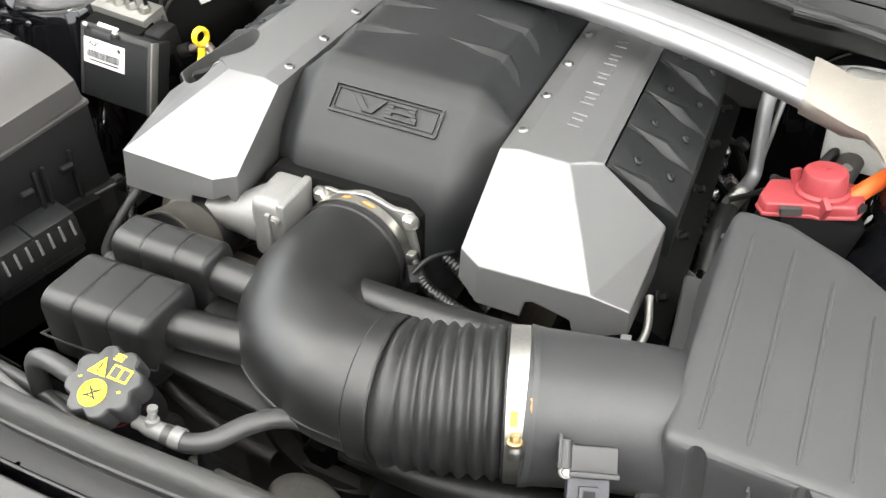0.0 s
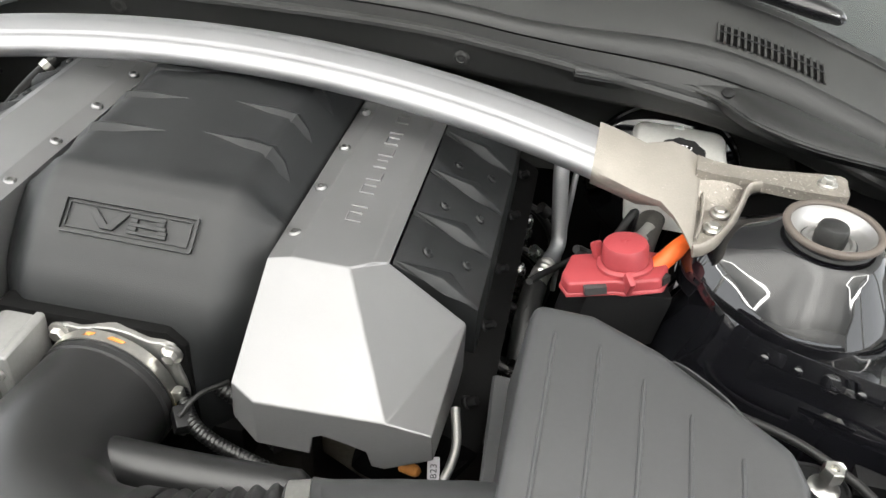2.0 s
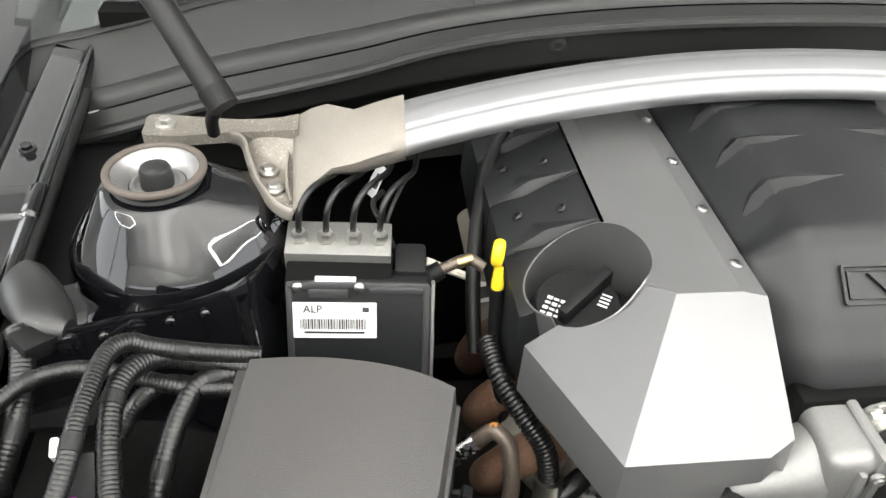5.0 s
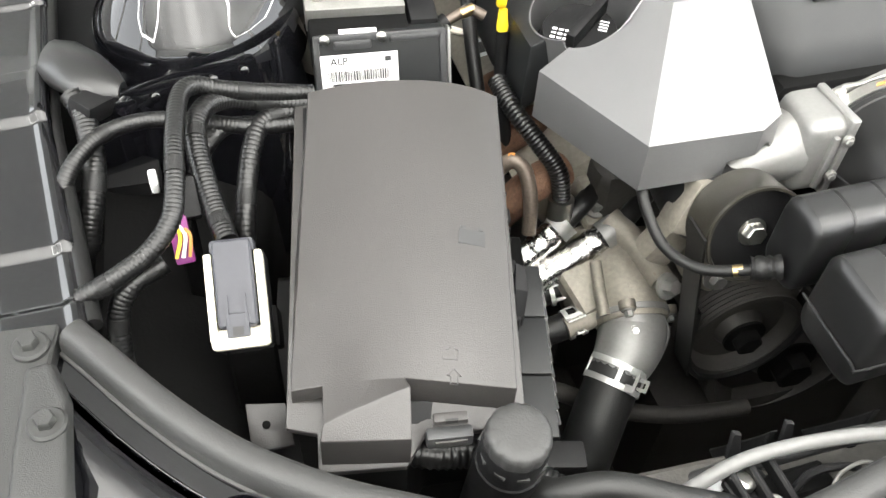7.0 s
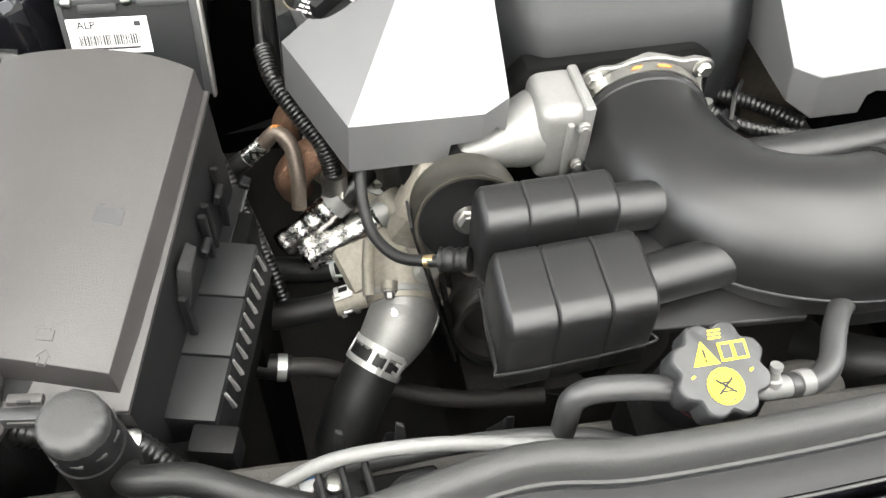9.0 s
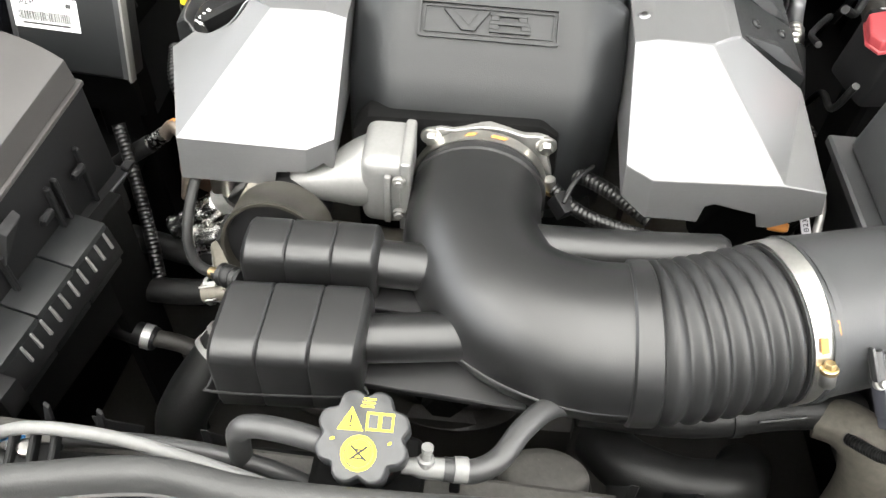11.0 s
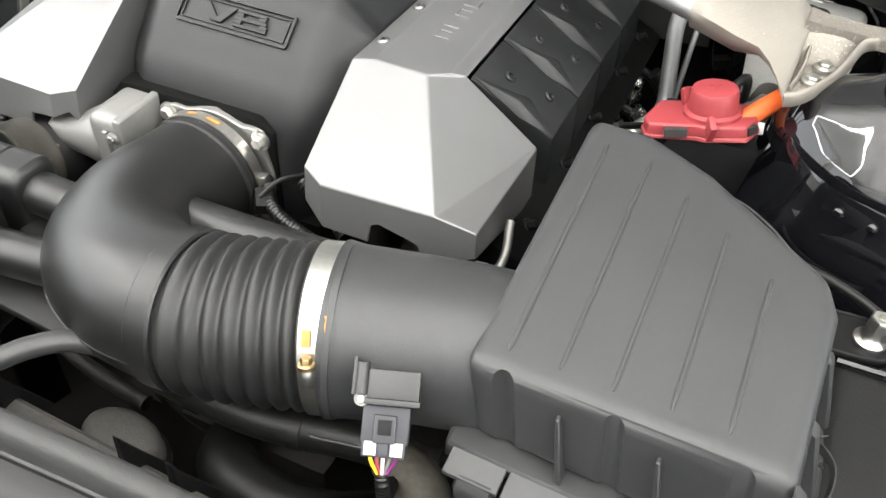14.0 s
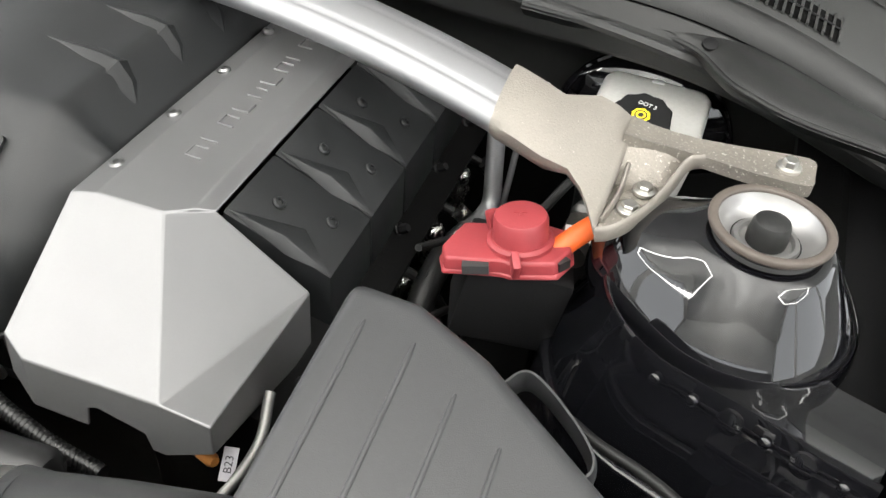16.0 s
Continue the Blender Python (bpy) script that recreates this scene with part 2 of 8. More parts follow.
def crumple(bm, amount, seed):
    """Push the points of a mesh about like crushed foil."""
    rnd = random.Random(seed)
    bm.normal_update()
    for v in bm.verts:
        v.co += v.normal * rnd.uniform(-amount, amount)
    return bm


def words(text, size, m, depth=0.0004, bold=0.0):
    cu = bpy.data.curves.new("txt", "FONT")
    cu.body, cu.size, cu.extrude, cu.offset = text, size, depth, bold
    cu.align_x, cu.align_y = "CENTER", "CENTER"
    ob = bpy.data.objects.new("txt", cu)
    scene.collection.objects.link(ob)
    me = bpy.data.meshes.new_from_object(ob.evaluated_get(bpy.context.evaluated_depsgraph_get()))
    bm = bmesh.new()
    bm.from_mesh(me)
    bm.transform(m)
    bpy.data.objects.remove(ob)
    bpy.data.meshes.remove(me)
    bpy.data.curves.remove(cu)
    return bm


def plane_pose(o, xdir, ydir):
    """The pose at o with its x along xdir and its y towards ydir."""
    x = Vector(xdir).normalized()
    y = Vector(ydir)
    y = (y - y.dot(x) * x).normalized()
    z = x.cross(y)
    return Matrix.Translation(o) @ Matrix((x, y, z)).transposed().to_4x4()


# ---- setting: the unseen workshop, added to close the place ----
def wall(name, c, s, mat="wall"):
    return tagged(part(name, box(c, s), mat), kind="structure")


wall("floor", (0, 0, -0.05), (9, 9, 0.1), "floor")
wall("ceiling", (0, 0, 3.25), (9, 9, 0.1))
wall("wall_north", (0, 4.45, 1.6), (9, 0.1, 3.2))
# a wide front opening and high side windows, added to let bright sky in
# unseen lower wall kept dark to cut light from the front
wall("wall_south_1", (0, -4.45, 1.05), (9, 0.1, 2.1), "southwall")
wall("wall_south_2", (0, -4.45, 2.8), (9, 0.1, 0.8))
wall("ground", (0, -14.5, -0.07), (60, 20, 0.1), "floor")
for side, nm in ((1, "east"), (-1, "west")):
    wall("wall_" + nm + "_1", (side * 4.45, 0, 0.65), (0.1, 8.8, 1.3), "lowwall")
    wall("wall_" + nm + "_2", (side * 4.45, 0, 3.13), (0.1, 8.8, 0.14))
    wall("wall_" + nm + "_3", (side * 4.45, 4.1, 2.18), (0.1, 0.6, 1.76))
    for y in (-4.2, -2.0, 0.4):
        wall("wall_" + nm + "_4", (side * 4.45, y, 2.18), (0.1, 0.18, 1.76))
for x in (-4.2, 4.2):
    wall("wall_south_3", (x, -4.45, 2.25), (0.4, 0.1, 0.3))

# hexagonal lamps of thin glowing strips
glow = bpy.data.materials.new("lamp_glow")
glow.use_nodes = True
gn = glow.node_tree.nodes["Principled BSDF"]
gn.inputs["Base Color"].default_value = (0.8, 0.8, 0.8, 1)
gn.inputs["Emission Color"].default_value = (1.0, 0.985, 0.95, 1)
gn.inputs["Emission Strength"].default_value = STRIP_GLOW
M["glow"] = glow
for cx, cy in ((-3.15, -1.2), (3.15, -1.2)):
    lamp = thing("ceiling_lamp", "hexagonal white strip lamp under the ceiling", "ceiling lamp", "hexagonal lamps")
    for k in range(6):
        p, q = (V(cx + 1.2 * math.sin(math.pi * w / 3), cy + 1.2 * math.cos(math.pi * w / 3), 2.66) for w in (k, k + 1))
        part("strip", box(p.lerp(q, 0.5), ((q - p).length - 0.06, 0.07, 0.02), (0, 0, math.degrees(math.atan2(q.y - p.y, q.x - p.x)))), "glow", lamp)
    part("cord", box((cx, cy + 1.2, 2.93), (0.012, 0.012, 0.54)), "wall", lamp)

# the raised bonnet, hinged at the cowl, unseen; narrowed and lightened to brighten the rails
hood = thing("raised_bonnet", "raised bonnet with a lightened grey underside", "bonnet")
part("panel", solid([(-0.60, 0.57, 1.21), (0.60, 0.57, 1.21), (0.34, 0.30, 2.15), (-0.34, 0.30, 2.15)], [(-0.60, 0.60, 1.22), (0.60, 0.60, 1.22), (0.34, 0.33, 2.16), (-0.34, 0.33, 2.16)], 0.008), "lining", hood)

# ---- engine, built about its own centre line ----
E = pose(0.006, 0, 0, 0, 0, 2)


def engine_cover():
    t = thing("engine_cover", "moulded black plastic engine cover with an embossed badge between silver rails", "engine cover", at=E)
    prof = smooth_line([(0, -0.080, 0.855), (0, -0.077, 0.90), (0, -0.072, 0.945), (0, -0.063, 0.968), (0, -0.050, 0.984), (0, -0.036, 0.9985), (0, -0.014, 1.0165), (0, 0.0, 1.0265), (0, 0.022, 1.0325), (0, 0.10, 1.035), (0, 0.20, 1.034), (0, 0.28, 1.03), (0, 0.31, 1.0)], 5)
    bm = bmesh.new()
    xs = [-0.1075 + 0.215 * i / 42 for i in range(43)]
    rows = []
    for k, p in enumerate(prof):
        row = []
        front = max(0.0, min(1.0, (0.02 - p.y) / 0.06))
        for x in xs:
            e = max(0.0, (abs(x) - 0.068) / 0.0395)
            e = e * e * (3 - 2 * e) * 0.7 + e**3 * 0.3
            drop = 0.034 * e * (1 - 0.75 * front)
            back = 0.030 * e * front
            # low swell between the fins
            z = p.z - drop - (0.0025 * (1 - math.cos(min(1, abs(x) / 0.06) * math.pi)) * 0.5 if p.y > 0.02 else 0)
            row.append(bm.verts.new((x, p.y + back, z)))
        rows.append(row)
    for a, b in zip(rows, rows[1:]):
        for i in range(len(xs) - 1):
            bm.faces.new((a[i], a[i + 1], b[i + 1], b[i]))
    # skirts down the sides
    for idx in (0, len(xs) - 1):
        low = [bm.verts.new((r[idx].co.x * 1.0, r[idx].co.y, 0.85)) for r in rows]
        for (a, b), (c, d) in zip(zip(rows, rows[1:]), zip(low, low[1:])):
            if (a[idx].co - c.co).length > 0.006:
                bm.faces.new((a[idx], b[idx], d, c))
    part("shell", bm, "cover", t, angle=60)
    # badge: a frame and letters on the slope
    m = plane_pose((-0.0015, -0.0264, 1.0079), (1, 0, 0), (0, 0.0215, 0.0177))
    w, h = 0.0535, 0.0142

    def ring(w, h, r, z0, z1, thick):
        out = bmesh.new()
        outer, inner = [], []
        for sx, sy, a0 in ((1, 1, 0), (-1, 1, 90), (-1, -1, 180), (1, -1, 270)):
            for j in range(4):
                a = radians(a0 + 30 * j)
                for store, ww, hh, rr in ((outer, w, h, r), (inner, w - thick, h - thick, max(r - thick, 0.0003))):
                    store.append((sx * (ww - rr) + rr * math.cos(a), sy * (hh - rr) + rr * math.sin(a)))
        k = len(outer)
        v = [[out.verts.new((*p, z)) for p in pts] for pts, z in ((outer, z0), (outer, z1), (inner, z1), (inner, z0))]
        for a, b in ((0, 1), (1, 2), (2, 3)):
            for i in range(k):
                out.faces.new((v[a][i], v[a][(i + 1) % k], v[b][(i + 1) % k], v[b][i]))
        out.transform(m)
        return out

    part("badge_frame", ring(w, h, 0.0025, -0.004, 0.0018, 0.0022), "cover", t)
    part("badge_border", ring(w - 0.0045, h - 0.0042, 0.0012, -0.003, 0.0008, 0.0009), "cover", t)
    s = 0.0074
    tops = [[(-0.0345, s), (-0.0265, s), (-0.0155, -s * 0.45), (-0.0075, s), (0.0005, s), (-0.0105, -s), (-0.0205, -s)]]
    cells = ((0.0005, 0.0285, 0.0048, s), (0.0005, 0.0300, -0.0015, 0.0015), (0.0005, 0.0315, -s, -0.0048), (0.0005, 0.0075, -0.0048, -0.0015), (0.0245, 0.0315, -0.0048, -0.0015), (0.0015, 0.0075, 0.0015, 0.0048), (0.0220, 0.0285, 0.0015, 0.0048))
    tops += [[(x0, y0), (x1, y0), (x1, y1), (x0, y1)] for x0, x1, y0, y1 in cells]
    letters = [solid([m @ V(x, y, 0.0019) for x, y in pts], [m @ V(x, y, -0.003) for x, y in pts], 0.0006, 2) for pts in tops]
    part("badge_lettering", join(*letters), "cover", t, "embossed V8 lettering")
    # sharp-edged fins on the top
    def surf(x):
        e = max(0.0, (abs(x) - 0.068) / 0.0395)
        e = e * e * (3 - 2 * e) * 0.7 + e**3 * 0.3
        return 1.0347 - 0.034 * e - 0.0025 * (1 - math.cos(min(1, abs(x) / 0.06) * math.pi)) * 0.5

    for sx in (-1, 1):
        for y0 in (0.050, 0.108, 0.166, 0.228):
            yo = y0 + (0.0 if sx < 0 else 0.008)
            P = lambda x, dy, up: V(sx * x, yo + dy, surf(x) + up)
            crest = [P(0.094, 0.002, 0.0002), P(0.087, 0.010, 0.0030), P(0.076, 0.013, 0.0042), P(0.058, 0.0145, 0.0032), P(0.036, 0.016, 0.0016), P(0.014, 0.018, 0.0)]
            foot = [P(0.094, -0.002, -0.001), P(0.086, -0.003, -0.0008), P(0.074, 0.0005, -0.0008), P(0.057, 0.006, -0.0008), P(0.036, 0.012, -0.0008), P(0.014, 0.0175, -0.0008)]
            back = [P(0.094, 0.004, -0.001), P(0.087, 0.016, -0.0008), P(0.076, 0.024, -0.0008), P(0.058, 0.026, -0.0008), P(0.036, 0.024, -0.0008), P(0.014, 0.0185, -0.0008)]
            part("fin", loft([foot, crest, back], caps=False, closed=False), "cover", t, angle=25)
    return t


engine_cover()


RIM = []


def drill(ob):
    """Cut the filler hole through a part."""
    cut = new("cutter", bpy.data.meshes.new("cutter"))
    cb = lathe([(0.0441, -0.2), (0.0441, 0.2)], aim((-0.2105, 0.032, 0.95), (-0.12, -0.18, 1)), 64)
    cb.to_mesh(cut.data)
    cb.free()
    cut.matrix_basis = E
    bo = ob.modifiers.new("hole", "BOOLEAN")
    bo.object, bo.operation, bo.solver = cut, "DIFFERENCE", "EXACT"
    bpy.context.view_layer.update()
    me = bpy.data.meshes.new_from_object(ob.evaluated_get(bpy.context.evaluated_depsgraph_get()))
    ob.modifiers.clear()
    ob.data = me
    bpy.data.objects.remove(cut)


def rail_cover(side):
    """A facetted silver cover over one cylinder bank, with a dark ribbed flank."""
    left = side < 0
    t = thing("rail_cover", "brushed silver faceted rail cover with " + ("oil filler recess" if left else "pointed corner") + " and ribbed flank", "engine cover", "silver rail covers", at=E)
    X = lambda x, y, z: V(side * x, y, z)
    yb = 0.285
    a, a2 = X(0.1085, -0.1085, 0.953), X(0.128, -0.1185, 0.949)
    e, d, d2 = X(0.1085, -0.031, 1.0045), X(0.1685, -0.023, 1.0025), X(0.194, -0.005, 0.999)
    e1 = X(0.126, -0.0285, 1.0075)
    b = X(0.2215, -0.1205, 0.957) if not left else X(0.2235, -0.1215, 0.953)
    c = X(0.2565, -0.004, 0.953) if not left else X(0.2615, -0.006, 0.943)
    k = X(0.2535, -0.120, 0.953)
    low = 0.912
    verts = [e, e1, d, d2, a, a2, b, c]
    polys = [(0, 4, 5, 1), (1, 5, 6, 2), (2, 6, 7, 3)]
    # rail running back
    r = [X(0.1085, yb, 1.0), X(0.126, yb, 1.004), X(0.183, yb, 1.003), X(0.194, yb, 0.998)]
    dd = X(0.183, -0.013, 1.003)
    verts += r + [dd]
    polys += [(0, 1, 9, 8), (1, 2, 12, 10, 9), (12, 3, 11, 10), (2, 3, 12)]
    # skirts
    la, la2, lb, lc_ = (X(p.x * side + o, p.y - 0.004, z) for p, o, z in ((a, 0.001, low + 0.012), (a2, 0.002, low), (b, 0.002, low + 0.003), (c, 0.002, low - 0.01)))
    n = len(verts)
    verts += [la, la2, lb, lc_, X(0.1085, yb, 0.93), X(0.110, -0.03, 0.93)]
    if not left:
        verts += [k, X(0.2565, -0.124, low + 0.022)]
        polys += [(6, n + 6, 7), (6, n + 2, n + 7, n + 6), (7, n + 6, n + 7, n + 3)]
    else:
        polys += [(6, n + 2, n + 3, 7)]
    polys += [(0, 8, n + 4, n + 5), (0, n + 5, n, 4)]
    # a notch in the lower edge of the front skirt
    g = len(verts)
    if left:
        f0, f1 = la.lerp(la2, 0.05), la2.lerp(lb, 0.26)
        verts += [f0, la.lerp(a, 0.42), la2.lerp(a2, 0.42), la2.lerp(lb, 0.24).lerp(a2.lerp(b, 0.24), 0.36), f1]
        polys += [(4, n, g, g + 1, g + 2, 5), (5, g + 2, g + 3, g + 4, n + 2, 6)]
    else:
        q0, q1, q2 = 0.42, 0.52, 0.86
        verts += [la2.lerp(lb, q0), la2.lerp(lb, q0 + 0.03).lerp(a2.lerp(b, q0 + 0.03), 0.40), la2.lerp(lb, q1).lerp(a2.lerp(b, q1), 0.48), la2.lerp(lb, q2).lerp(a2.lerp(b, q2), 0.30), la2.lerp(lb, q2 + 0.04)]
        polys += [(4, n, n + 1, 5), (5, n + 1, g, g + 1, g + 2, g + 3, g + 4, n + 2, 6)]
    bm = faces(verts, polys)
    bmesh.ops.solidify(bm, geom=bm.faces, thickness=0.0022)
    shell = part("shell", bm, "silver", t, angle=12)
    bv = shell.modifiers.new("edges", "BEVEL")
    bv.width, bv.segments, bv.limit_method, bv.angle_limit = 0.0020, 3, "ANGLE", radians(9)
    if left:
        cut = new("cutter", bpy.data.meshes.new("cutter"))
        cb = lathe([(0.0434, -0.2), (0.0442, 0.2)], aim((-0.2105, 0.032, 0.95), (-0.12, -0.18, 1)), 64)
        cb.to_mesh(cut.data)
        cb.free()
        cut.matrix_basis = E
        bo = shell.modifiers.new("hole", "BOOLEAN")
        bo.object, bo.operation, bo.solver = cut, "DIFFERENCE", "EXACT"
        bpy.context.view_layer.update()
        ax0, b0 = V(-0.12, -0.18, 1).normalized(), V(-0.2105, 0.032, 0.95)
        m0 = aim(b0, ax0)
        for i in range(64):
            q = 2 * math.pi * i / 64
            p0 = m0 @ V(0.0435 * math.cos(q), 0.0435 * math.sin(q), 0)
            p1 = m0 @ V(0.0485 * math.cos(q), 0.0485 * math.sin(q), 0)
            ok, where, _, _ = shell.ray_cast(p1 + ax0 * 0.3, -ax0)
            flank_z = 0.9965 - (abs(p0.x) - 0.1945) * 0.642
            high = (where - p0).dot(ax0) if ok and where.z > 0.93 else (flank_z - p0.z) / ax0.z
            RIM.append((q, high))
        me = bpy.data.meshes.new_from_object(shell.evaluated_get(bpy.context.evaluated_depsgraph_get()))
        shell.modifiers.clear()
        shell.data = me
        me.set_sharp_from_angle(angle=radians(12))
        bpy.data.objects.remove(cut)
    # top of the recess wall, found on the uncut faces further up
    # screws along the inner strip
    for y in (0.003, 0.068, 0.135, 0.204, 0.268):
        s_ = part("screw", lathe([(0.0052, -0.001), (0.0052, 0.0012), (0.004, 0.0028), (0.002, 0.0028), (0.0018, 0.0012)], aim(X(0.1175, y, 1.0045), (-side * 0.18, 0, 1)), 20), "edge", t, "bright round screw head")
    # raised brand lettering shown as plain bars
    lens = (0.012, 0.013, 0.012, 0.013, 0.011, 0.013, 0.012, 0.012, 0.012)
    for i, w in enumerate(lens):
        y = (0.038 + 0.0205 * i) if side > 0 else (0.215 - 0.0205 * i)
        cx = 0.1545
        th = 0.0013
        bars = [box((side * cx, y - 0.0058, 1.0038), (w, th, 0.0018), bevel=0.0003, segs=1)]
        if i % 3 != 1:
            bars.append(box((side * (cx + (0.0058 if i % 2 else -0.0058)), y, 1.0038), (th, 0.0116, 0.0018), bevel=0.0003, segs=1))
        if i % 2 == 0:
            bars.append(box((side * cx, y + 0.0058, 1.0038), (w * 0.8, th, 0.0018), bevel=0.0003, segs=1))
        part("raised_bar", join(*bars), "silver", t)
    # dark ribbed flank in stepped panels
    y0 = 0.004
    fo = lambda y, o=0.0: X(0.2630 + o, y, 0.9525)
    up = lambda y, o=0.0: X(0.1945, y, 0.9965 + o)
    steps = [(-0.001, 0.068), (0.068, 0.135), (0.135, 0.205), (0.205, 0.285)]
    for i, (ya, yc) in enumerate(steps):
        hole = left and i == 0
        ya_ = ya
        top = [up(ya_), up(yc), fo(yc + 0.014), fo(ya_ + 0.014)]
        bot = [X(0.190, ya_, 0.97), X(0.190, yc, 0.97), X(0.2640, yc + 0.014, 0.890), X(0.2650, ya_ + 0.014, 0.885)]
        fp_ = part("flank_panel", solid(top, bot, 0.0035, 2), "cover", t, "dark moulded flank panel")
        if left and i < 2:
            drill(fp_)
        if not hole:
            # wedge along the joint
            w0, w1 = up(ya + 0.004, 0.0), fo(ya + 0.016)
            wm = w0.lerp(w1, 0.55) + X(0.0, 0.0, 0.0095)
            part("flank_fin", faces([w0, w1, wm, w0.lerp(w1, 0.6) + V(0, 0.022, 0.001), w0.lerp(w1, 0.6) + V(0, -0.006, -0.001)], [(0, 2, 3), (1, 3, 2), (0, 4, 2), (1, 2, 4), (0, 3, 1, 4)], 0.0006, 1), "cover", t)
            for u, v in ((0.30, 0.46), (0.74, 0.62)):
                y = ya + (yc - ya) * v + 0.014 * u
                p = up(y).lerp(fo(y), u)
                part("flank_screw", lathe([(0.0048, -0.002), (0.0048, 0.0015), (0.0038, 0.0026), (0.0024, 0.0026), (0.002, 0.001)], aim(p, (side * 0.55, 0, 0.83)), 16), "cover", t)
    if left:
        # filler recess with its black cap
        ax = V(-0.12, -0.18, 1).normalized()
        base = V(-0.2105, 0.032, 0.95)
        m = aim(base, ax)
        wall_rings = [[m @ V(0.0435 * math.cos(q), 0.0435 * math.sin(q), -0.05) for q, h in RIM], [m @ V(0.0435 * math.cos(q), 0.0435 * math.sin(q), h + 0.0004) for q, h in RIM], [m @ V(0.0448 * math.cos(q), 0.0448 * math.sin(q), h + 0.0002) for q, h in RIM]]
        part("filler_recess", loft(wall_rings, caps=False), "silver", t, angle=60)
        part("recess_floor", lathe([(0.043, -0.03), (0.043, -0.028)], m, 32), "black", t)
    return t


rail_cover(1)
rail_cover(-1)


def oil_cap():
    t = thing("oil_filler_cap", "black round oil filler cap with a grip bar and white print", "cap", at=E)
    m = aim(V(-0.2195, 0.019, 0.9665), V(-0.12, -0.18, 1))
    part("cap_body", lathe([(0.0315, -0.038), (0.0315, -0.013), (0.0300, -0.0085), (0.012, -0.0080)], m, 40), "black", t)
    gb = box((0.004, 0.004, -0.003), (0.0085, 0.054, 0.016), (0, 0, -18), bevel=0.002)
    gb.transform(m)
    part("grip_bar", gb, "black", t)
    for i, (x, y, w, h) in enumerate([(-0.0195 + 0.0052 * (k % 3), -0.019 + 0.0048 * (k // 3), 0.0038, 0.0016 + 0.0009 * (k % 2)) for k in range(12)] + [(0.0175, 0.004 + 0.0034 * k, 0.0075, 0.0014) for k in range(4)]):
        q = box((x, y, -0.0078), (w, h, 0.0006))
        q.transform(m)
        part("print_mark", q, "white", t)


oil_cap()


def throttle_body():
    t = thing("throttle_body", "cast aluminium throttle body with a bolted flange", "throttle body", at=E)
    # flange plate with four ears
    c = V(0.0065, -0.0785, 0.9005)
    pts = []
    for i in range(48):
        q = 2 * math.pi * i / 48
        r = 0.0535 + 0.0115 * max(0, math.cos(4 * (q - radians(45)))) ** 3
        pts.append((r * math.cos(q), r * math.sin(q)))
    fl = solid([c + V(x, -0.004, y) for x, y in pts], [c + V(x, 0.006, y) for x, y in pts], 0.001, 1)
    part("flange", fl, "castgrey", t)
    for sx in (-1, 1):
        for sz in (-1, 1):
            part("bolt", hexbolt(c + V(sx * 0.0445, -0.0045, sz * 0.0395), (0, -1, 0), 0.0055, 0.006), "steel", t)
    # neck behind the flange and the motor housing on the side
    part("neck", lathe([(0.05, 0.0), (0.05, 0.04)], aim(c + V(0, 0.004, 0), (0, 1, 0)), 32), "castgrey", t)
    part("motor_housing", box((-0.0690, -0.094, 0.9150), (0.038, 0.064, 0.068), (0, 0, 0), 0.012, 4), "castsmooth", t)
    part("cover_plate", box((-0.0535, -0.093, 0.9150), (0.0085, 0.070, 0.074), (0, 0, 0), 0.0035, 3), "castsmooth", t)
    part("plate_rib", box((-0.0665, -0.1275, 0.9135), (0.005, 0.005, 0.05), (0, 0, 0), 0.0015, 2), "castsmooth", t)
    part("motor_cone", loft([[V(x, -0.097 + dy + r * math.cos(q), 0.9120 + dz + r * math.sin(q)) for q in [2 * math.pi * i / 28 for i in range(28)]] for x, r, dy, dz in ((-0.082, 0.0290, 0.0, 0.0), (-0.090, 0.0285, -0.0005, -0.0005), (-0.096, 0.0270, -0.002, -0.0015), (-0.105, 0.0232, -0.004, -0.003), (-0.114, 0.0195, -0.007, -0.0045), (-0.124, 0.0165, -0.009, -0.006), (-0.138, 0.0140, -0.011, -0.007), (-0.143, 0.0134, -0.0115, -0.007), (-0.1445, 0.0118, -0.0115, -0.007))]), "castsmooth", t, angle=50)
    part("terminal", lathe([(0.009, 0), (0.009, 0.008)], aim((-0.144, -0.1085, 0.9050), (-1, 0, 0)), 16), "black", t)
    for dx, dz in ((-0.055, 0.03), (-0.055, -0.02)):
        part("cover_bolt", hexbolt((dx - 0.0025, -0.1305, 0.9145 + dz * 0.7), (0, -1, 0), 0.0034, 0.003), "castgrey", t)
    return t


throttle_body()
# dark gap in the cover round the throttle, its shade a near-black block
tagged(part("throttle_gap_shade", solid([(-0.100, -0.0815, 0.875), (-0.100, -0.0815, 0.938), (-0.088, -0.0795, 0.953), (0.046, -0.0775, 0.955), (0.060, -0.0775, 0.945), (0.066, -0.0815, 0.865)], [(-0.100, -0.06, 0.875), (-0.100, -0.06, 0.938), (-0.088, -0.06, 0.953), (0.046, -0.06, 0.955), (0.060, -0.06, 0.945), (0.066, -0.06, 0.865)], 0.004, 2), "dark"), "near-black block standing in for the shaded gap round the throttle", "manifold").matrix_basis = E



# ---- intake duct ----
R_TUBE = 0.0515
DUCT = [(0.0115, -0.092, 0.899), (0.011, -0.130, 0.903), (0.016, -0.176, 0.912), (0.040, -0.222, 0.922), (0.082, -0.246, 0.931), (0.128, -0.2485, 0.936)]
